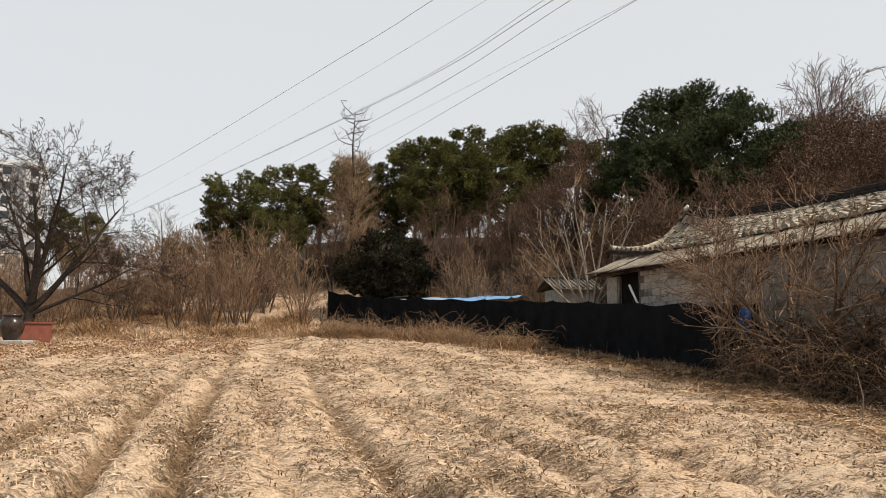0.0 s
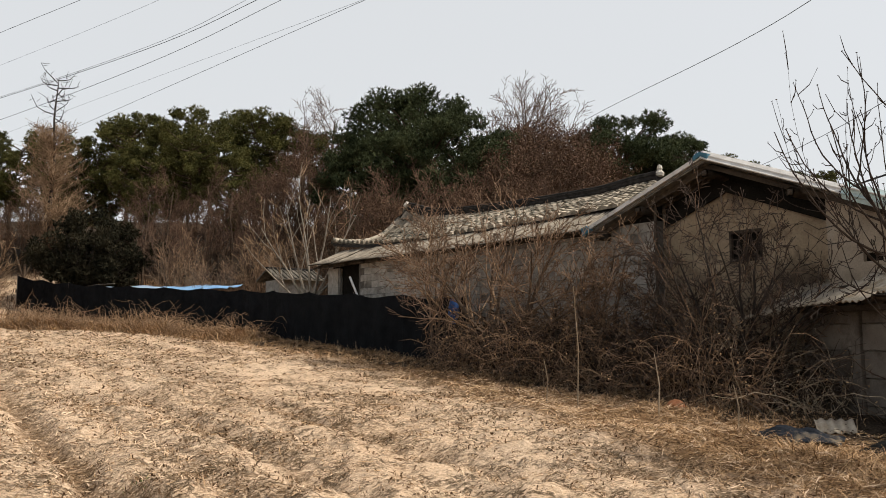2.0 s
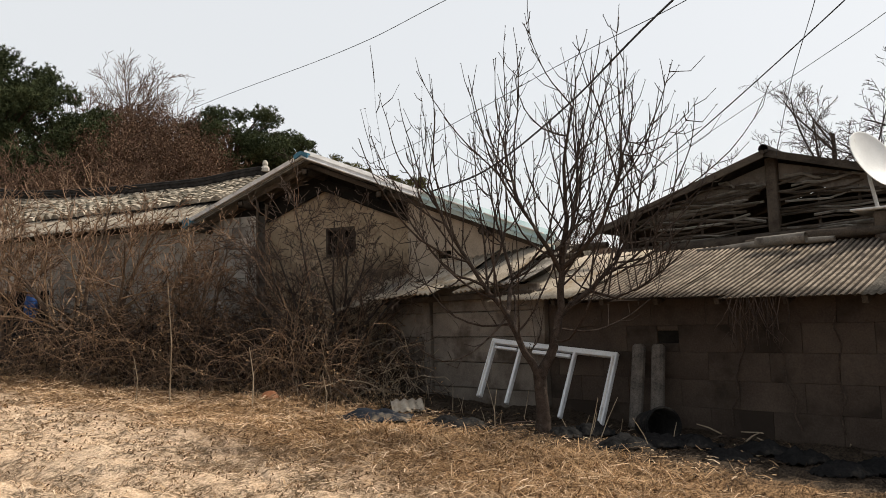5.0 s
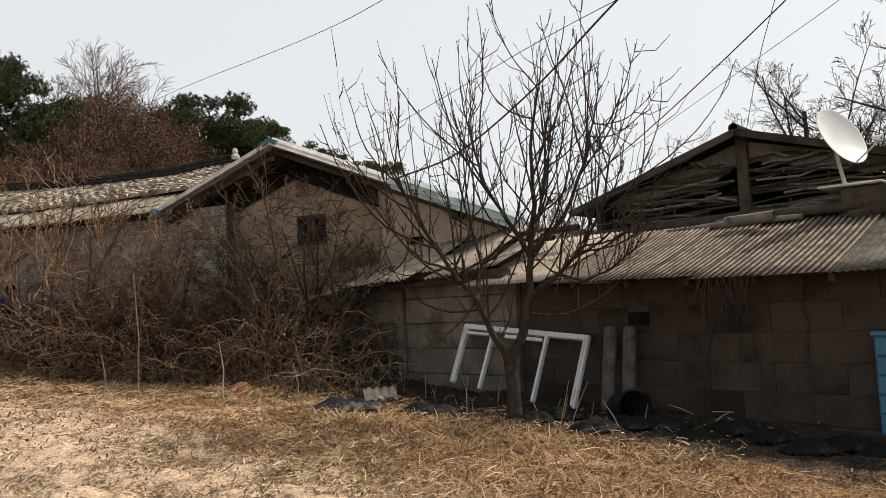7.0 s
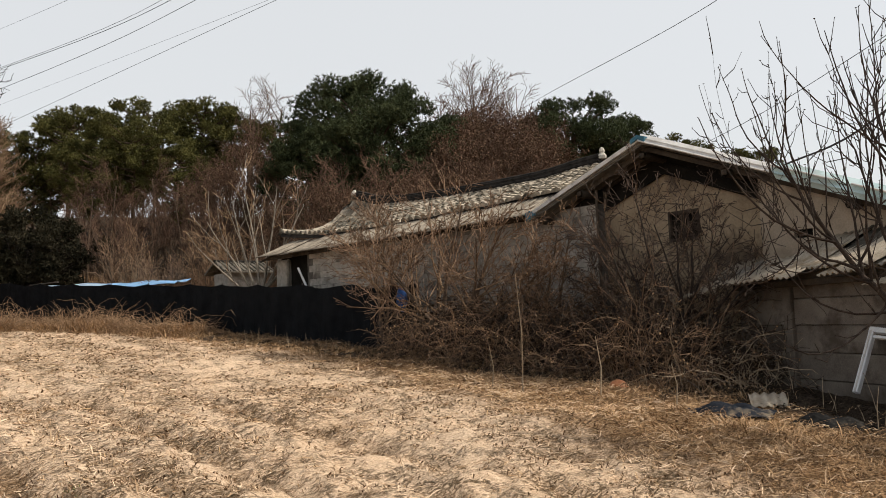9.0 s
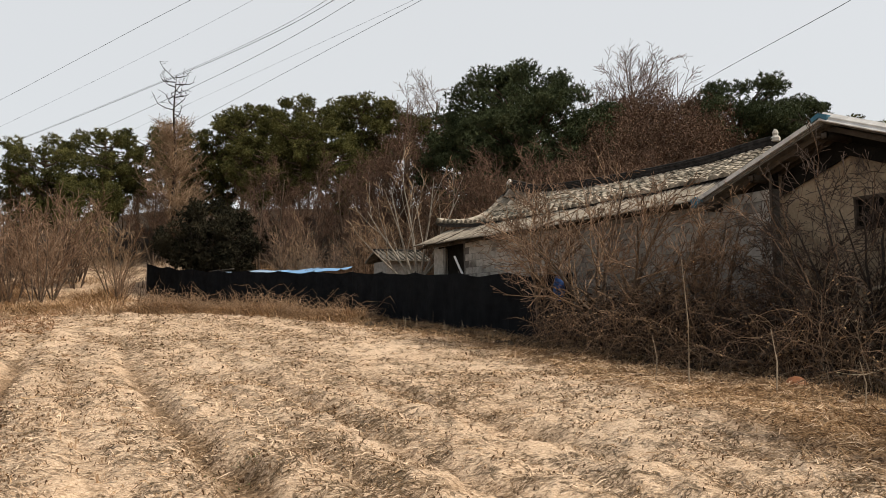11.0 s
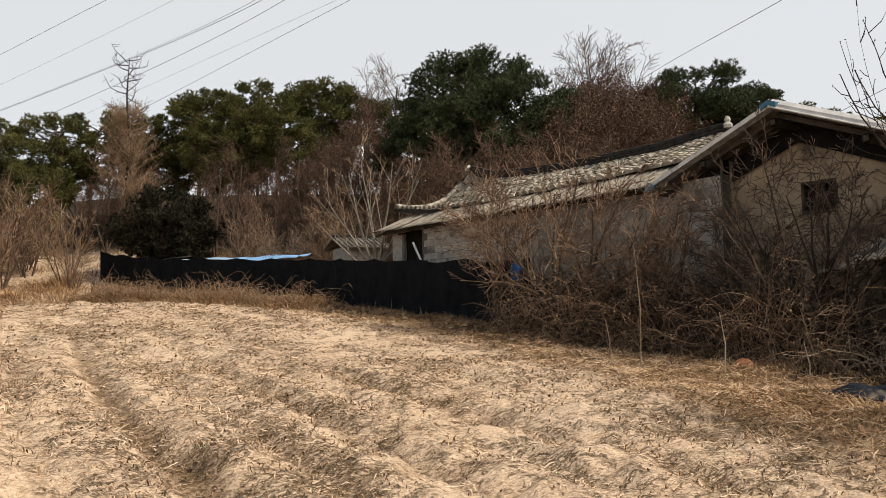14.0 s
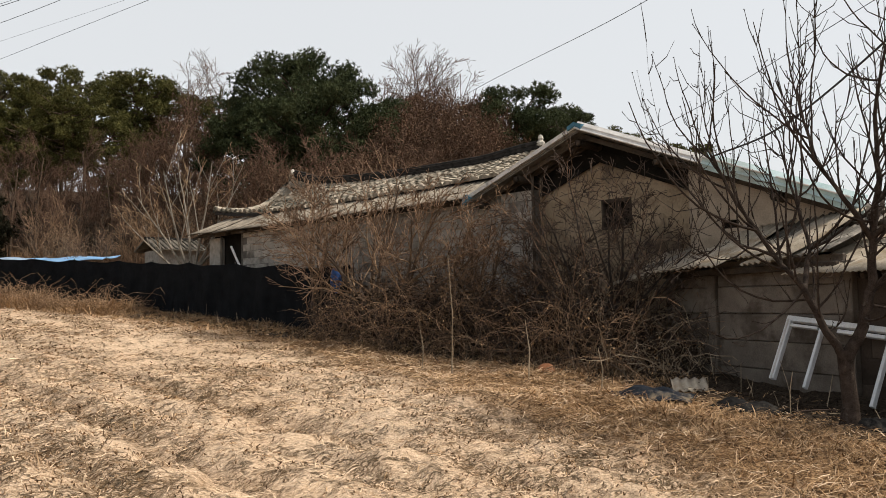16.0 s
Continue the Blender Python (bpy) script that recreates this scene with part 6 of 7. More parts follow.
# ---- ground cover ----
def build_litter():
    """Loose straw lying on the field, thick close by and thinning out."""
    rng = np.random.default_rng(7)
    groups = {"straw": [], "strawbrown": [], "rot": [], "crumb": [], "hay": []}
    spots = []
    for n, x0, x1, y0, y1 in ((62000, -8, 8.8, 2.5, 13), (30000, -13, 8.8, 13, 23), (24000, -17, 6, 23, 37), (9000, -10, 8.8, -7, 2.5)):
        spots.append(np.stack([rng.uniform(x0, x1, n), rng.uniform(y0, y1, n)], 1))
    for x, y in np.concatenate(spots):
        d = max(3.5, math.hypot(x, y))
        wall = 8.9 + 0.07 * y if y < 9 else 9.92 - 0.318 * (y - 9.16) - 0.6
        if x > wall:
            continue
        z, bare, brown, dark = relief(x, y)
        if rng.random() < bare * 0.75:
            continue
        thick = chopped(x, y)
        if brown < 0.5 and rng.random() > 0.22 + 0.9 * thick:
            continue
        if brown > 0.35 and dark < 0.45 and rng.random() < 0.36:
            groups["hay"].append((x, y, slope(x, y) + z, d))
            continue
        if brown < 0.6 and dark < 0.5 and rng.random() < 0.20 + 0.45 * thick:
            groups["crumb"].append((x, y, slope(x, y) + z, d))
            continue
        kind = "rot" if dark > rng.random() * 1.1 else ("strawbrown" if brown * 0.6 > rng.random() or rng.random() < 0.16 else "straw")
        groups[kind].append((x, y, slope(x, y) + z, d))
    for kind, label in (("straw", "pale loose straw strewn over the field"), ("strawbrown", "brown dead grass strewn along the verge"), ("rot", "dark rotting plant litter along the walls"), ("crumb", "brown crumbs of chopped straw and soil"), ("hay", "long golden dead grass lying tangled on the verge")):
        p = np.array(groups[kind])
        k = len(p)
        a = rng.uniform(0, 2 * np.pi, k)
        tilt = rng.normal(0.05, 0.16, k)
        ln = rng.uniform(0.03, 0.13, k) * (1 + p[:, 3] / 18)
        w = rng.uniform(0.0015, 0.0040, k) * (0.5 + p[:, 3] / 9)
        if kind == "crumb":
            ln, w, tilt = ln * 0.36, w * 1.7, tilt * 2.4
        if kind == "hay":
            ln, w, tilt = ln * 2.2, w * 0.7, tilt * 1.6
        u = np.stack([np.cos(a) * np.cos(tilt), np.sin(a) * np.cos(tilt), np.sin(tilt)], 1)
        s = np.stack([-np.sin(a), np.cos(a), rng.normal(0, 0.4, k)], 1)
        c = p[:, :3] + np.array([0, 0, 1.0]) * rng.uniform(0.006, 0.035, k)[:, None]
        bow = rng.uniform(-0.02, 0.05 if kind == "hay" else 0.03, k)[:, None] * np.array([0, 0, 1.0])
        half = u * ln[:, None] / 2
        sw = s * w[:, None]
        v = np.stack([c - half - sw, c - half + sw, c + bow - sw, c + bow + sw, c + half - sw * 0.6, c + half + sw * 0.6], 1).reshape(-1, 3)
        m = Mesh()
        m.v = v.tolist()
        m.f = [q for i in range(0, 6 * k, 6) for q in ((i, i + 1, i + 3, i + 2), (i + 2, i + 3, i + 5, i + 4))]
        solo("plant_litter" if kind == "rot" else "straw_litter", m, M[kind], Matrix(), label, "litter", kind="stuff")


def blades(places, rng, high, width, lean=0.35, bend=0.5):
    """Upright bent grass blades at the places (x, y, z, size)."""
    p = np.asarray(places, float)
    k = len(p)
    a = rng.uniform(0, 2 * np.pi, k)
    h = high * p[:, 3] * rng.uniform(0.5, 1.2, k)
    out = np.stack([np.cos(a), np.sin(a), np.zeros(k)], 1)
    side = np.stack([-np.sin(a), np.cos(a), np.zeros(k)], 1) * (width * rng.uniform(0.6, 1.3, k))[:, None]
    l1 = (h * rng.uniform(0, lean, k))[:, None] * out
    l2 = l1 + (h * rng.uniform(0.1, bend, k))[:, None] * out
    up = np.array([0, 0, 1.0])
    b = p[:, :3] - up * 0.01
    mid, tip = b + l1 + up * (h * 0.6)[:, None], b + l2 + up * (h * rng.uniform(0.7, 1.0, k))[:, None]
    v = np.stack([b - side, b + side, mid - side * 0.8, mid + side * 0.8, tip], 1).reshape(-1, 3)
    m = Mesh()
    m.v = v.tolist()
    m.f = [q for i in range(0, 5 * k, 5) for q in ((i, i + 1, i + 3, i + 2), (i + 2, i + 3, i + 4))]
    return m


def build_grass():
    rng = np.random.default_rng(11)

    def scatter(n, where, clump=0.12, per=9):
        out = []
        while len(out) < n:
            x, y, s = where()
            for _ in range(per):
                a, b = x + rng.normal(0, clump), y + rng.normal(0, clump)
                out.append((a, b, land(a, b), s * rng.uniform(0.6, 1.2)))
        return out

    def verge():
        y = rng.uniform(3.0, 27.0)
        edge = 9.0 + 0.07 * y if y < 9 else 9.92 - 0.318 * (y - 9.16) - 0.5
        x = edge - (2.4 if y < 8 else 0.8) - abs(rng.normal(0, 1.0))
        return x, y, rng.uniform(0.5, 1.2)
    solo("dry_grass", blades(scatter(13000, verge), rng, 0.13, 0.005, 1.6, 2.6), M["strawbrown"], Matrix(), "short tawny dead grass along the verge", "grass", kind="stuff")
    a, b, c = polar(-20.0, 19.0), polar(-5.6, 30.3), polar(10.0, 45.0)

    def along_fence():
        t = rng.random()
        p = a.lerp(b, t * 2) if t < 0.5 else b.lerp(c, t * 2 - 1)
        off = abs(rng.normal(0, 0.55)) + 0.12
        return p.x - 0.8 * off, p.y - 0.55 * off, rng.uniform(0.4, 1.0)
    solo("dry_grass", blades(scatter(8000, along_fence, 0.2), rng, 0.19, 0.006, 1.6, 2.6), M["strawbrown"], Matrix(), "dead brown weeds along the foot of the fence", "grass", kind="stuff")

    def mound():
        t = rng.random()
        p = polar(9.5 - 15.0 * t, 34.6 - 3.0 * t - 5.0 * t * t)
        return p.x + rng.normal(0, 0.35), p.y + rng.normal(0, 0.45), rng.uniform(0.5, 1.2) * (0.45 + 0.75 * abs(math.sin(7.0 * t + 0.6)))
    solo("dead_weeds", blades(scatter(10000, mound, 0.25, 12), rng, 0.46, 0.009, 1.2, 2.2), M["strawbrown"], Matrix(), "heaped pale dead weeds before the fence", "weeds", kind="stuff")

    # heaped arching stems before the fence
    rnd = random.Random(44)
    arcs = []
    for k in range(2800):
        x, y, s = mound()
        p = Vector((x, y, land(x, y)))
        dd = (any_way(rnd) * 0.9 + Vector((0, 0, 1.0))).normalized()
        ln = rnd.uniform(0.5, 1.8) * s
        line = [p.copy()]
        for i in range(7):
            dd = (dd + any_way(rnd) * 0.75 + Vector((0, 0, -0.08 * i))).normalized()
            p = p + dd * ln / 7
            p.z = max(p.z, land(p.x, p.y) + 0.01)
            line.append(p.copy())
        arcs.append((line, [0.008, 0.008, 0.007, 0.006, 0.006, 0.005, 0.005, 0.004]))
    solo("dead_weeds", Mesh().tubes(arcs, 3), M["twigtawny"], Matrix(), "heap of pale arching dead weed stems", "weeds", kind="stuff")

    def bank():
        while True:
            p = polar(rng.uniform(10.5, 33), rng.uniform(34, 48))
            f = noise.noise((p.x * 0.35, p.y * 0.35, 8))
            if f > -0.15 + 0.3 * rng.random():
                return p.x, p.y, rng.uniform(0.4, 1.3) * (0.6 + 1.2 * max(f, 0))
    solo("dead_weeds", blades(scatter(16000, bank, 0.3, 12), rng, 0.36, 0.012, 1.6, 2.6), M["straw"], Matrix(), "pale dead weeds on the bank below the wood", "weeds", kind="stuff")

    def bank_brown():
        while True:
            p = polar(rng.uniform(10.5, 33), rng.uniform(35, 52))
            f = noise.noise((p.x * 0.3, p.y * 0.3, 2))
            if f > 0.3 * rng.random():
                return p.x, p.y, rng.uniform(0.5, 1.4) * (0.6 + f)
    solo("dead_weeds", blades(scatter(16000, bank_brown, 0.3, 12), rng, 0.50, 0.012, 1.4, 2.4), M["strawbrown"], Matrix(), "brown dead weeds on the bank below the wood", "weeds", kind="stuff")

    def hill():
        p = polar(rng.uniform(-38, 9), rng.uniform(34, 60))
        return p.x, p.y, rng.uniform(0.5, 1.4)
    solo("undergrowth", blades(scatter(20000, hill, 0.4, 12), rng, 0.6, 0.016, 0.5, 0.8), M["deadleaf"], Matrix(), "brown undergrowth and leaf litter in the wood", "undergrowth", kind="stuff")
    # fallen leaves blown from the walnut over the field's far corner
    rnd = random.Random(29)
    spots = [polar(rng.uniform(14.5, 33), rng.uniform(25.5, 33.5)) for _ in range(2600)]
    fallen = Mesh()
    leaves(fallen, [p + Vector((0, 0, 0.03)) for p in spots], rnd, 0.10, 3, 0.045)
    solo("fallen_leaves", fallen, M["leaflitter"], Matrix(), "russet fallen leaves lying along the field edge", "leaves", kind="stuff")
    # cut stalks standing in the beds
    pts = []
    for q in (-2.0, -0.95, 0.5, -3.2, 2.4):
        for k in range(30):
            y = rng.uniform(4.5, 15)
            qq = q + rng.normal(0, 0.12) - 0.22 * math.sin(0.21 * (y - 3))
            x = (qq - 0.259 * y) / 0.966
            for _ in range(rng.integers(1, 4)):
                a, b = x + rng.normal(0, 0.04), y + rng.normal(0, 0.04)
                pts.append((a, b, land(a, b), rng.uniform(0.5, 1.2)))
    solo("stubble", blades(pts, rng, 0.17, 0.008, 0.25, 0.3), M["straw"], Matrix(), "pale cut stalks standing in the beds", "stubble", kind="stuff")
    pts = []
    for x, y, s in ((-0.2, 7.6, 0.7), (-0.4, 6.9, 0.6), (8.1, 3.0, 0.8), (7.9, 3.2, 0.6)):
        for k in range(36):
            a, b = x + rng.normal(0, 0.12), y + rng.normal(0, 0.14)
            pts.append((a, b, land(a, b), s))
    solo("green_weeds", blades(pts, rng, 0.05, 0.006, 0.8, 1.5), M["greenweed"], Matrix(), "small patches of green weeds in the straw", "weeds", kind="stuff")
    # taller dead stems along the verge
    rnd = random.Random(3)
    stems = []
    for k in range(90):
        y = rnd.uniform(3.5, 24)
        edge = 9.0 + 0.07 * y if y < 9 else 9.92 - 0.318 * (y - 9.16) - 0.4
        x = edge - rnd.uniform(0.7, 2.0)
        p = Vector((x, y, land(x, y)))
        d = (Vector((0, 0, 1)) + any_way(rnd) * 0.4).normalized()
        h = rnd.uniform(0.15, 0.5)
        stems.append(([p, p + d * h * 0.5, p + d * h + any_way(rnd) * 0.04], [0.006, 0.005, 0.003]))
    for az, d, h in ((-29.2, 12.0, 1.9), (-34.8, 11.6, 0.9), (-27.0, 12.5, 0.7), (-40, 11.2, 0.6)):
        p = polar(az, d)
        stems.append(([p, p + Vector((0.03, 0, h * 0.5)), p + Vector((-0.02, 0.03, h))], [0.011, 0.009, 0.005]))
    solo("dead_stems", Mesh().tubes(stems, 5), M["twigpale"], Matrix(), "dry standing weed stems along the verge", "weeds", kind="stuff")


build_litter()
build_grass()


# ---- clutter by the sheds ----
def build_window_frame():
    tl, tr = polar(-52.1, 11.90, -1.75), polar(-60.75, 10.62, -2.98)
    bl, br = polar(-50.9, 11.55, -5.50), polar(-59.45, 10.20, -7.85)
    h = thing("window_frame", Matrix.Translation(bl), "white window frame leaning against the concrete panels", "window frame")
    face = (br - bl).cross(tl - bl).normalized()
    for f, w in ((0.0, 0.085), (0.25, 0.05), (0.70, 0.05), (1.0, 0.085)):
        a, b = bl.lerp(br, f), tl.lerp(tr, f)
        a = a - (b - a).normalized() * 0.03
        part("stile", Mesh().beam(a, b, w * 0.9, 0.07, face, 0.006), M["white"], h, "", Matrix())
        if w > 0.06:
            part("track", Mesh().beam(a + face * 0.040, b + face * 0.040, 0.02, 0.012, face), M["fascia"], h, "", Matrix())
    up = (tl - bl).normalized()
    part("head", Mesh().beam(tl + up * 0.02 - (tr - tl).normalized() * 0.04, tr + up * 0.02 + (tr - tl).normalized() * 0.04, 0.075, 0.07, face, 0.006), M["white"], h, "", Matrix())
    part("sash_rail", Mesh().beam(tl.lerp(tr, 0.36) - up * 0.075, tl.lerp(tr, 0.67) - up * 0.075, 0.05, 0.05, face, 0.004), M["white"], h, "", Matrix())
    part("sash_rail", Mesh().beam(tl.lerp(tr, 0.02) - up * 0.075, tl.lerp(tr, 0.22) - up * 0.075, 0.04, 0.05, face, 0.004), M["white"], h, "", Matrix())


def build_clutter():
    rnd = random.Random(14)
    for az, d, lean in ((-61.9, 10.15, 0.02), (-63.4, 10.05, 0.05)):
        p = polar(az, d)
        q = p + Vector((0.26, lean, 1.06))
        solo("timber_post", Mesh().beam((0, 0, 0), q - p, 0.16, 0.12, (1, 0, 0), 0.03), M["netpost"], Matrix.Translation(p), "short grey timber post leaning on the shed wall", "post", "posts at the wall")
    # black bucket on its side
    p = polar(-63.6, 9.45)
    m = Matrix.Translation((p.x, p.y, p.z + 0.20)) @ Vector((-0.55, -0.72, 0.10)).normalized().to_track_quat("Z", "Y").to_matrix().to_4x4()
    b = thing("bucket", m, "black rubber bucket lying on its side", "bucket")
    part("body", Mesh().lathe([(0.001, -0.34), (0.16, -0.34), (0.205, 0.10), (0.195, 0.10), (0.15, -0.32), (0.001, -0.32)], 22), M["blackplastic"], b, "", None, True)
    part("rim", Mesh().lathe([(0.20, 0.07), (0.222, 0.075), (0.222, 0.105), (0.20, 0.11)], 22), M["blackplastic"], b, "", None, True)
    # crumpled sheets on the ground

    def sheet(name, az, d, rx, ry, high, mat, label, seed, turn=0.0):
        q = polar(az, d)
        ms = Mesh()
        n = 18
        for layer in (0.0, -0.012):
            for j in range(n + 1):
                for i in range(n + 1):
                    a, b2 = 2 * i / n - 1, 2 * j / n - 1
                    k = 1 + 0.18 * noise.noise((a * 1.4 + seed, b2 * 1.4, 1))
                    rr = min(1, math.hypot(a, b2))
                    z = high * max(0, 1 - rr ** 2.5) * (0.7 + 0.5 * noise.noise((a * 2 + seed, b2 * 2, 4))) + 0.05 * noise.noise((a * 5, b2 * 5, seed)) + 0.03
                    ms.v.append((a * rx * k, b2 * ry * k, max(z, -0.01) + layer))
        o = (n + 1) ** 2
        for j in range(n):
            for i in range(n):
                k = j * (n + 1) + i
                ms.f.append((k, k + 1, k + n + 2, k + n + 1))
                ms.f.append((o + k, o + k + n + 1, o + k + n + 2, o + k + 1))
        solo(name, ms, M[mat], Matrix.Translation(q) @ Matrix.Rotation(turn, 4, "Z"), label, "plastic sheet", smooth=True)
    sheet("plastic_sheet", -42.9, 10.05, 0.52, 0.28, 0.15, "greysheet", "dark crumpled plastic sheet on the straw", 2, -0.75)
    sheet("plastic_sheet", -48.9, 9.95, 0.42, 0.25, 0.15, "blackplastic", "black crumpled plastic sheet by the wall", 5, -0.6)
    for k in range(13):
        az = -56.5 - 2.3 * k
        sheet("mulch_film", az, 8.95 + 0.30 * math.sin(k * 2.2) - 0.07 * k, 0.28, 0.15, 0.13, "blackplastic", "torn black mulch film among litter", 8 + k, -1.2 + 0.4 * math.sin(k))
    # a torn corner of corrugated sheet
    p = polar(-46.9, 11.0)
    solo("corrugated_scrap", corrugated(0.34, 0.46, 0.115, 0.020, 3), M["slatelight"], Matrix.Translation((p.x, p.y, p.z + 0.03)) @ Matrix.Rotation(radians(52), 4, "Z") @ Matrix.Rotation(radians(-24), 4, "Y"), "pale broken piece of corrugated sheet", "scrap", smooth=True)
    p = polar(-36.1, 12.4)
    solo("plastic_scrap", Mesh().lathe([(0.001, 0.10), (0.06, 0.095), (0.13, 0.05), (0.155, 0.0), (0.15, -0.01), (0.12, 0.04), (0.05, 0.082), (0.001, 0.086)], 9), M["orange"], Matrix.Translation((p.x, p.y, p.z + 0.02)) @ Matrix.Rotation(0.3, 4, "X"), "faded orange plastic scrap in the dead grass", "scrap", smooth=True)
    # blue bag caught in the brambles
    q = polar(-20.5, 18.2, 1.0)
    bag = Mesh()
    for j in range(9):
        t = j / 8
        w = 0.03 + 0.11 * math.sin(math.pi * min(1, t * 0.9 + 0.08))
        for i in range(10):
            a = 2 * math.pi * i / 10
            k = 1 + 0.35 * noise.noise((math.cos(a) * 2, math.sin(a) * 2, t * 4))
            bag.v.append((w * k * math.cos(a), 0.7 * w * k * math.sin(a), 0.5 - 0.62 * t))
    bag.f = [(j * 10 + i, j * 10 + (i + 1) % 10, (j + 1) * 10 + (i + 1) % 10, (j + 1) * 10 + i) for j in range(8) for i in range(10)]
    solo("plastic_bag", bag, M["bluebag"], Matrix.Translation(q), "blue plastic bag caught in the brambles", "bag", smooth=True)
    # white pipe propped at the porch
    a, b = polar(-14.0, 23.3, 2.75), polar(-12.9, 23.6, 4.1)
    a.z -= 0.9 * (b.z - a.z)
    solo("white_pipe", Mesh().tubes([([(0, 0, 0), b - a], [0.035, 0.035])], 8), M["white"], Matrix.Translation(a), "white pipe propped against the block wall", "pipe", smooth=True)
    # sticks among the litter
    for k in range(16):
        az, d = rnd.uniform(-78, -52), rnd.uniform(8.9, 10.2)
        p = polar(az, d)
        e = any_way(rnd) * rnd.uniform(0.2, 0.55)
        e.z = abs(e.z) * 0.2
        solo("stick", Mesh().tubes([([(0, 0, 0.03), e * 0.5 + Vector((0, 0, 0.05)), e + Vector((0, 0, 0.04))], [0.010, 0.009, 0.006])], 5), M["twigpale"] if k % 3 else M["twigdark"], Matrix.Translation(p), "dry broken stick in the litter by the shed", "stick", "sticks by the shed")
    # dead creeper hanging from the eave and up the wall
    c = thing("dead_creeper", SHED @ Matrix.Translation((-0.4, 3.2, 0.2)), "dry creeper hanging from the shed eave", "creeper")
    lines = []
    for k in range(34):
        v = 3.05 + rnd.gauss(0, 0.22)
        p, d = Vector((-0.48, v, 1.78)), Vector((rnd.uniform(-0.3, 0.3), rnd.uniform(-0.5, 0.5), -1)).normalized()
        line = [p.copy()]
        for i in range(6):
            d = (d + any_way(rnd) * 0.25).normalized()
            p = p + d * rnd.uniform(0.05, 0.14)
            line.append(p.copy())
        lines.append((line, [0.005] * 6 + [0.003]))
    tagged(part("stemwork", Mesh().tubes(lines, 4), M["twigdark"], c, "", SHED), kind="stuff")
    for v0, v1, z1 in ((3.55, 3.3, 1.75), (2.75, 3.05, 1.6), (2.3, 2.32, 1.8)):
        line = [(-0.03 - 0.02 * math.sin(i), v0 + (v1 - v0) * i / 8 + 0.04 * math.sin(2.3 * i), 0.25 + (z1 - 0.25) * i / 8) for i in range(9)]
        part("stem", Mesh().tubes([(line, [0.012 - 0.0008 * i for i in range(9)])], 5), M["twigdark"], c, "", SHED)


build_window_frame()
build_clutter()


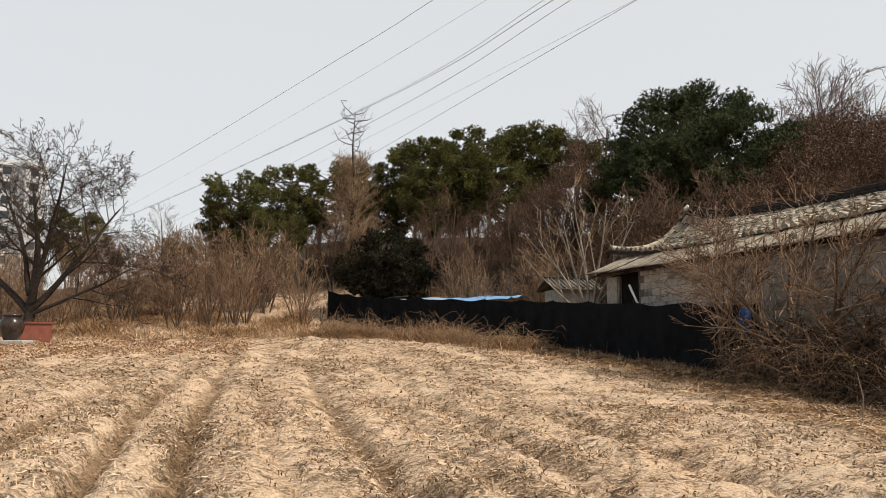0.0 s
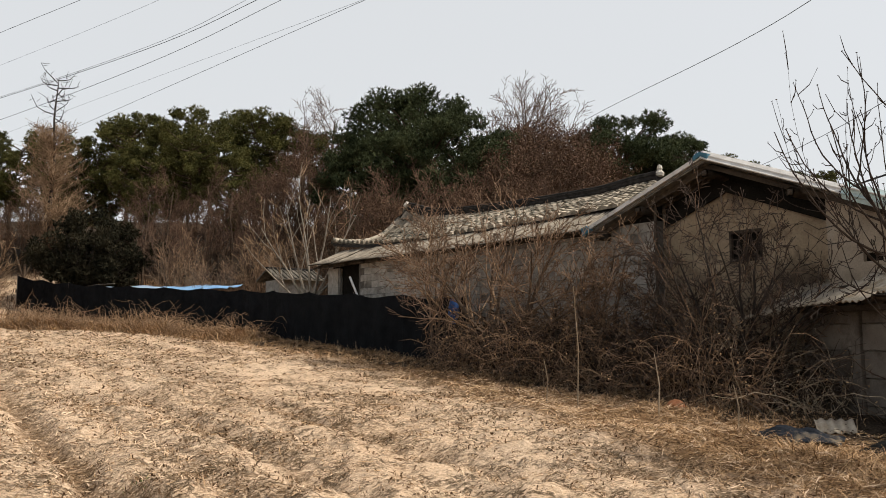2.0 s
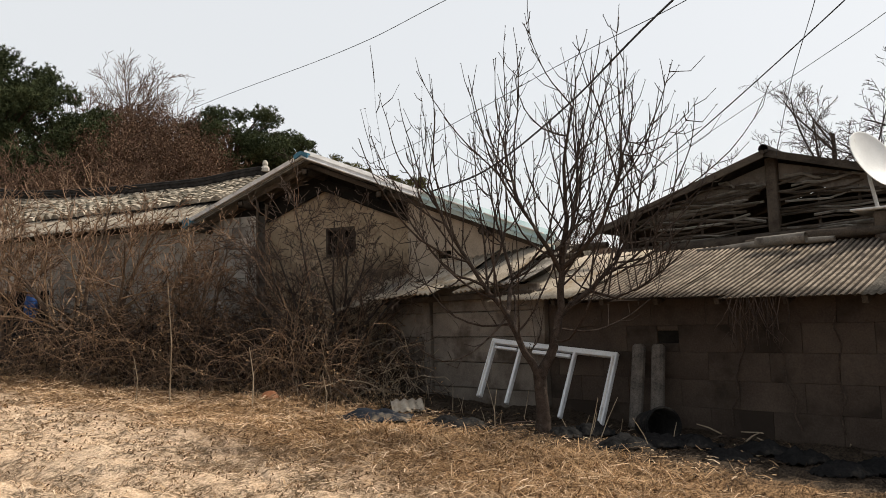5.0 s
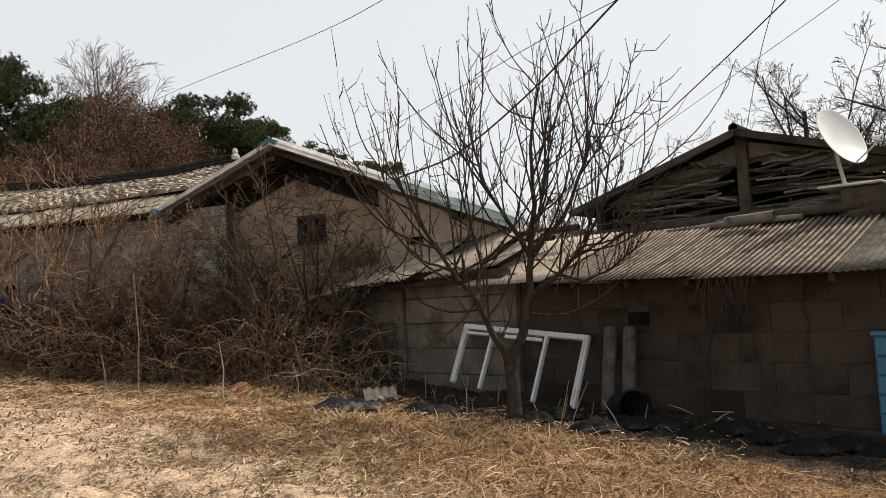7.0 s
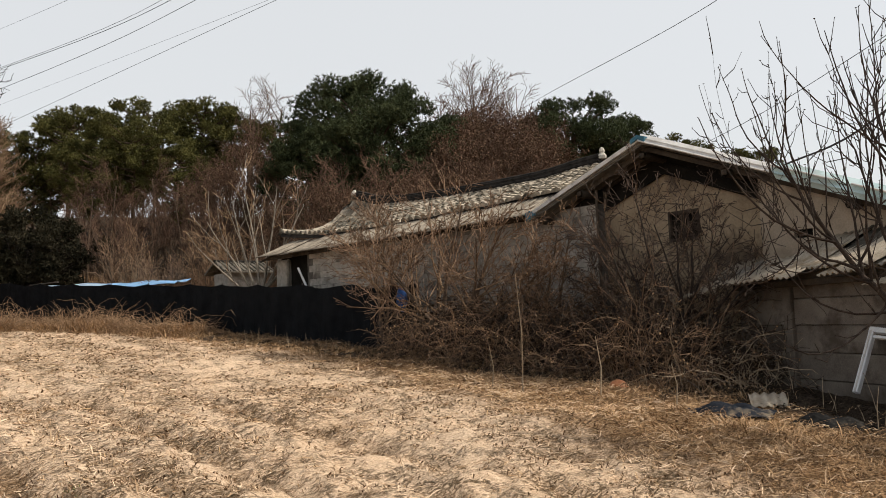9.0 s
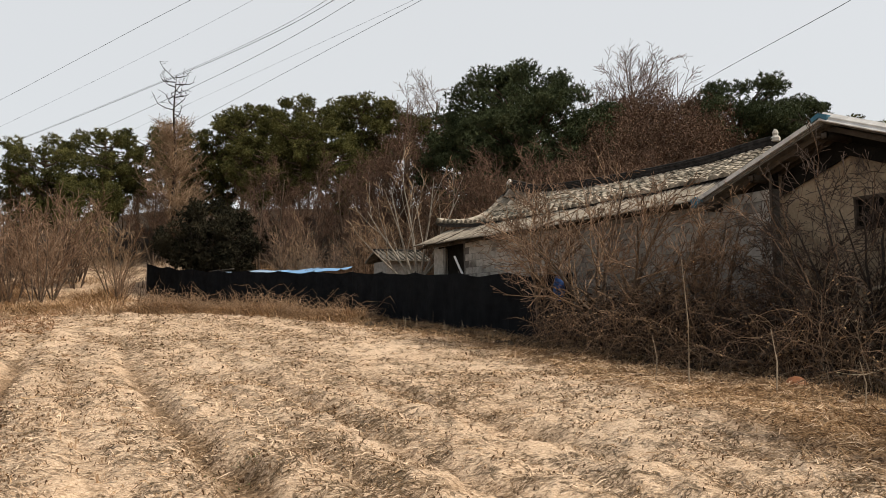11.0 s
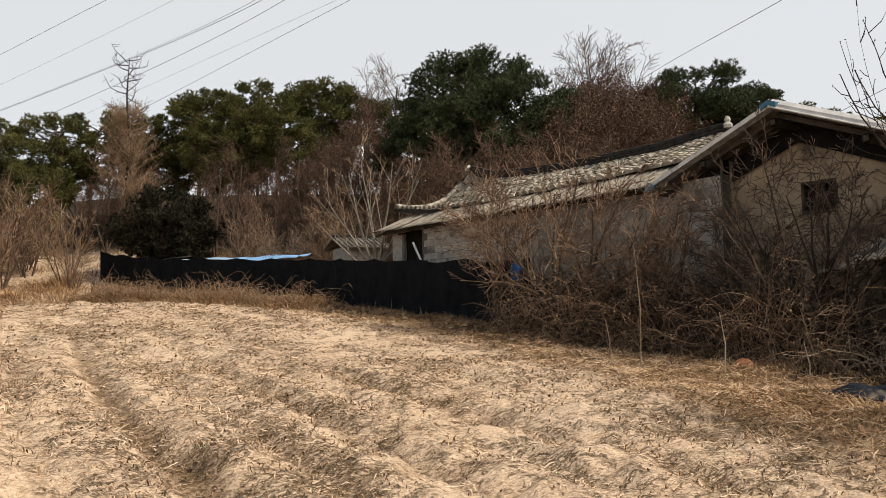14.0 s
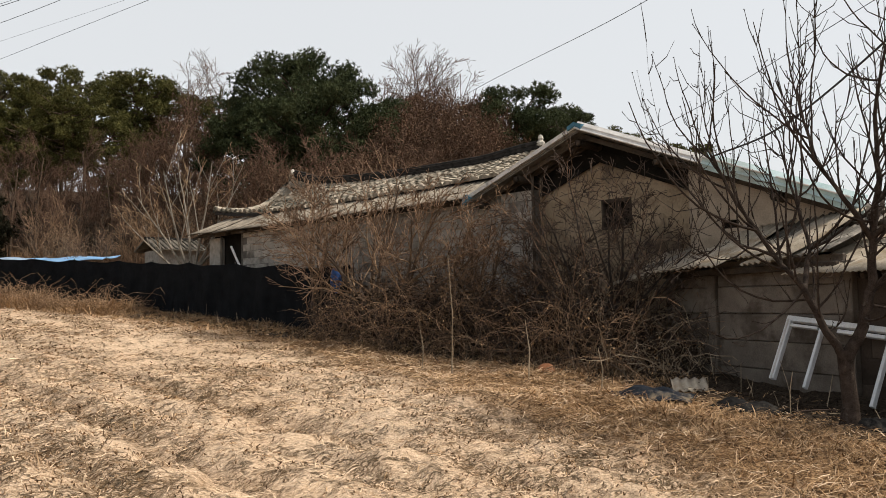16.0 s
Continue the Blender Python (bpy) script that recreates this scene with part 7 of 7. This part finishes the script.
# ---- beyond the fence ----
def build_behind_fence():
    # low tarpaulin-covered frame
    h = thing("tarpaulin_shelter", stand(-0.4, 35, 0, 1, 0), "low shelter under sagging blue and silver tarpaulins", "shelter")
    for k, (a0, a1, d0, d1, mat) in enumerate(((3.9, 0.2, 42.5, 38.0, "tarpwhite"), (0.2, -4.5, 38.0, 34.6, "tarpblue"))):
        m = Mesh()
        n = 14
        p0, p1 = polar(a0, d0, 3.12 if k == 0 else 3.2), polar(a1, d1, 3.2 if k == 0 else 3.38)
        back = Vector((0.35, 0.94, 0)) * 2.6
        for layer in (0, -0.02):
            for i in range(n + 1):
                for j in range(7):
                    t, f = i / n, j / 6
                    q = p0.lerp(p1, t) + back * f + Vector((0, 0, 0.20 * f - 0.06 * math.sin(math.pi * f) + 0.04 * math.sin(9 * t + 4 * f) + layer))
                    if j == 0:
                        q.z -= 0.14
                    m.v.append(tuple(q))
        o = 7 * (n + 1)
        for i in range(n):
            for j in range(6):
                q = i * 7 + j
                m.f.append((q, q + 7, q + 8, q + 1))
                m.f.append((o + q, o + q + 1, o + q + 8, o + q + 7))
        part("tarpaulin", m, M[mat], h, "blue tarpaulin" if k else "silver tarpaulin", Matrix(), True)
    for az, d in ((3.6, 42.4), (0.2, 38.2), (-4.3, 34.8), (3.2, 44.4), (-3.9, 37.0)):
        p = polar(az, d)
        part("post", Mesh().tubes([([p, Vector((p.x, p.y, 1.6 + d * 0.052))], [0.04, 0.04])], 6), M["greywood"], h, "", Matrix())
    # small outhouse with a grey roof
    p = polar(-8.7, 33.0) + Vector((0, 0, 0.78))
    o = thing("outhouse", Matrix.Translation(p) @ Matrix.Rotation(radians(104), 4, "Z") @ Matrix.Scale(0.72, 4), "small outhouse with a low grey tiled roof", "outhouse")
    part("wall", Mesh().box(-1.0, 1.0, -1.1, 1.1, -2.2, 1.75), M["block"], o)
    for sgn in (-1, 1):
        part("roof_slope", Mesh().prism([(0, -1.45, 2.35), (sgn * 1.5, -1.5, 1.72), (sgn * 1.5, 1.5, 1.72), (0, 1.45, 2.35)], (0, 0, 0.06)), M["slatedark"], o)
        for k in range(11):
            y = -1.4 + 0.28 * k
            part("roof_roll", Mesh().tubes([([(0, y, 2.42), (sgn * 1.5, y * 1.03, 1.79)], [0.06, 0.07])], 6), M["slatedark"], o, "", None, True)
    part("ridge_course", Mesh().beam((0, -1.5, 2.46), (0, 1.5, 2.46), 0.2, 0.12, bevel=0.02), M["tiledark"], o)
    # old boards piled at the fence's far end
    rnd = random.Random(23)
    for k in range(6):
        p = polar(8.3 - 0.75 * k, 47.2 - 0.4 * k, 2.95 + 0.12 * (k % 3))
        e = Vector((1.3, -0.5 + 0.2 * (k % 2), 0.06 * (k % 3)))
        solo("board", Mesh().beam((0, 0, 0), e, 0.28, 0.05, bevel=0.01), M["greywood"], Matrix.Translation(p), "grey weathered board on the stack behind the fence", "board", "boards behind the fence")
    p = polar(6.5, 47.0)
    st = thing("board_stack", Matrix.Translation(p), "stack of old timber behind the net fence", "timber stack")
    for k in range(5):
        a = polar(8.4 - 0.9 * k, 47.5 - 0.4 * k)
        part("bearer", Mesh().box(a.x - 0.12, a.x + 0.12, a.y - 0.3, a.y + 0.3, a.z - 0.1, 1.6 + 47 * math.tan(radians(2.93)) - 0.02, 0.01), M["darkwood"], st, "", Matrix())


def build_far_corner():
    # jar, tub and slab under the walnut
    p = polar(29.35, 33.0)
    j = thing("storage_jar", Matrix.Translation((p.x, p.y, p.z + 0.14)), "dark brown glazed storage jar on a concrete slab", "jar")
    part("body", Mesh().lathe([(0.001, 0.0), (0.24, 0.0), (0.38, 0.28), (0.44, 0.5), (0.40, 0.72), (0.30, 0.82), (0.33, 0.87), (0.33, 0.9)], 24), M["onggi"], j, "", None, True)
    part("lid", Mesh().lathe([(0.36, 0.90), (0.37, 0.93), (0.22, 0.99), (0.06, 1.02), (0.001, 1.02)], 24), M["onggi"], j, "", None, True)
    solo("concrete_slab", Mesh().box(-0.7, 0.7, -0.5, 0.5, -0.1, 0.14, 0.02), M["concrete"], Matrix.Translation(p), "low grey concrete slab under the jar", "slab")
    p = polar(28.0, 33.6)
    t = thing("plastic_tub", Matrix.Translation(p) @ Matrix.Rotation(0.4, 4, "Z"), "red-brown rectangular plastic tub", "tub")
    part("body", Mesh().prism([(-0.5, -0.35, 0), (0.5, -0.35, 0), (0.5, 0.35, 0), (-0.5, 0.35, 0)], (0, 0, 0.02)).box(-0.56, 0.56, -0.40, -0.37, 0.0, 0.74, 0.008).box(-0.56, 0.56, 0.37, 0.40, 0.0, 0.74, 0.008).box(-0.56, -0.53, -0.37, 0.37, 0.0, 0.74, 0.008).box(0.53, 0.56, -0.37, 0.37, 0.0, 0.74, 0.008), M["redbin"], t)
    part("rim", Mesh().box(-0.61, 0.61, -0.45, -0.37, 0.70, 0.77, 0.01).box(-0.61, 0.61, 0.37, 0.45, 0.70, 0.77, 0.01).box(-0.61, -0.53, -0.37, 0.37, 0.70, 0.77, 0.01).box(0.53, 0.61, -0.37, 0.37, 0.70, 0.77, 0.01), M["redbin"], t)
    # apartment tower far behind
    p = polar(31.0, 170)
    m = Matrix.Translation((p.x, p.y, slope(p.x, p.y) - 1)) @ Matrix.Rotation(radians(24), 4, "Z")
    a = thing("apartment_block", m, "pale high apartment block far behind the trees", "apartment building")
    z1 = 1.6 + 170 * math.tan(radians(11.3)) - (slope(p.x, p.y) - 1)
    part("wall", Mesh().box(-9.0, 8.6, 0, 11, 0, z1), M["tower"], a)
    part("stair_tower", Mesh().box(3.4, 5.6, -0.6, 0.0, 0, z1 + 0.6), M["towergrey"], a, "grey stair tower")
    part("roof", Mesh().box(-9.4, 9.0, -0.5, 11.4, z1, z1 + 1.0), M["tower"], a)
    floors = int(z1 / 2.9)
    pane = Mesh().box(0, 1.5, -0.08, 0.0, 0, 1.5).data("window", M["glass"])
    sill = Mesh().box(-0.1, 2.9, -0.9, 0.0, 0, 1.0, 0.02).data("balcony", M["tower"])
    for f in range(floors):
        for x in (-8.2, -6.0, -2.6, -0.4, 1.6, 6.4):
            piece("window", pane, a, Matrix.Translation((x, -0.02, 1.1 + f * 2.9)))
        for x in (-8.6, -3.0):
            piece("balcony", sill, a, Matrix.Translation((x, -0.01, 0.1 + f * 2.9)))


build_behind_fence()
build_far_corner()


# ---- overhead wires ----
def build_wires():
    def wire(ends, r, label):
        pts = [polar(*e) for e in ends]
        pts = [pts[0] * 2 - pts[1]] + pts + [pts[-1] * 2 - pts[-2]]
        line = []
        for a, b, c, d in zip(pts, pts[1:], pts[2:], pts[3:]):
            for i in range(10):
                t = i / 10
                line.append(0.5 * (2 * b + (c - a) * t + (2 * a - 5 * b + 4 * c - d) * t * t + (3 * b - a - 3 * c + d) * t ** 3))
        line.append(pts[-2])
        solo("overhead_wire", Mesh().tubes([([p - line[0] for p in line], [r] * len(line))], 5), M["cable"], Matrix.Translation(line[0]), label, "wire", "overhead wires")
    # distribution lines running off over the field's far side
    for e, r in ((((-30, 30, 37), (1.2, 50, 24.7), (8.3, 66, 20.5), (22.4, 130, 11.1), (30, 200, 6.5)), 0.020), (((-34, 32, 36), (-3.0, 55, 24.7), (12.4, 95, 15.9), (26, 200, 7)), 0.012),
                 (((-42, 30, 36), (-8.0, 48, 24.5), (5.6, 68, 17.4), (21.9, 140, 9.0), (28, 220, 6)), 0.024), (((-42, 30.4, 35.6), (-9.3, 48, 24.4), (5.6, 66, 16.2), (20, 140, 8.2)), 0.020),
                 (((-42, 30, 36.5), (-8.0, 48, 24.9), (5.6, 68, 17.5), (21.9, 140, 9.05), (28, 220, 6)), 0.016)):
        wire(e, r * 0.85, "thin power line crossing the sky above the wood")
    for near, off, r in (((-12.5, 48, 23.3), (5.5, 78, 13.9), 0.015), ((-12.5, 49, 23.45), (5.2, 80, 15.4), 0.009)):
        a, b = polar(*near), polar(*off)
        line = [a.lerp(b, t / 4) for t in range(-3, 9)]
        solo("overhead_wire", Mesh().tubes([([p - line[0] for p in line], [r] * len(line))], 5), M["cable"], Matrix.Translation(line[0]), "thin power line crossing the sky above the wood", "wire", "overhead wires")
    wire(((-75, 16, 31), (-49.4, 20, 23.2), (-41.3, 24, 19.7), (-31.7, 34, 15.9), (-26, 45, 13)), 0.010, "thin service wire over the gable roof")
    wire(((-85, 8.0, 32), (-65.9, 10.0, 21.6), (-58.2, 11.2, 15.4), (-52.1, 12.2, 11.1), (-47.6, 12.9, 9.5)), 0.015, "thick black service cable falling to the farmhouse eave")
    wire(((-88, 9, 27), (-77.1, 10.5, 19.8), (-67.8, 12.5, 13.0), (-62.0, 14.5, 8.8)), 0.009, "black cable sagging down to the barn")
    wire(((-78, 10, 27), (-75.4, 11.5, 20.2), (-73.6, 13, 15.4), (-72.3, 14.1, 10.5)), 0.006, "thin wire falling to the barn ridge")
    wire(((-88, 14, 24), (-80.5, 18, 19.2), (-73.6, 22, 15.6), (-63.7, 28, 10.1), (-58, 36, 7)), 0.008, "thin power line beyond the barn")
    wire(((-75, 13, 24.5), (-66.7, 15, 21.5), (-58.3, 18, 18.5), (-47.1, 24, 13.3), (-41.1, 30, 10.8)), 0.009, "thin wire over the peach tree")


build_wires()


# ---- laid blocks of the farmhouse wall ----
def build_blocks():
    home = PLACE[BLOCK_WALL.name]
    inv = home.inverted()
    full = Mesh().box(0, 0.018, 0.006, 0.424, 0.005, 0.206, 0.005).data("block", M["block"])
    half = Mesh().box(0, 0.018, 0.006, 0.209, 0.005, 0.206, 0.005).data("block", M["block"])
    rnd = random.Random(44)
    for r in range(11):
        z = 1.505 + 0.21 * r
        s = 9.60
        if r % 2:
            piece("block", half, BLOCK_WALL, inv @ HOUSE @ Matrix.Translation((12.652 + rnd.uniform(-0.004, 0.003), s, z)))
            s += 0.215
        while s + 0.43 < 20.92:
            piece("block", full, BLOCK_WALL, inv @ HOUSE @ Matrix.Translation((12.652 + rnd.uniform(-0.004, 0.003), s, z)))
            s += 0.43


build_blocks()
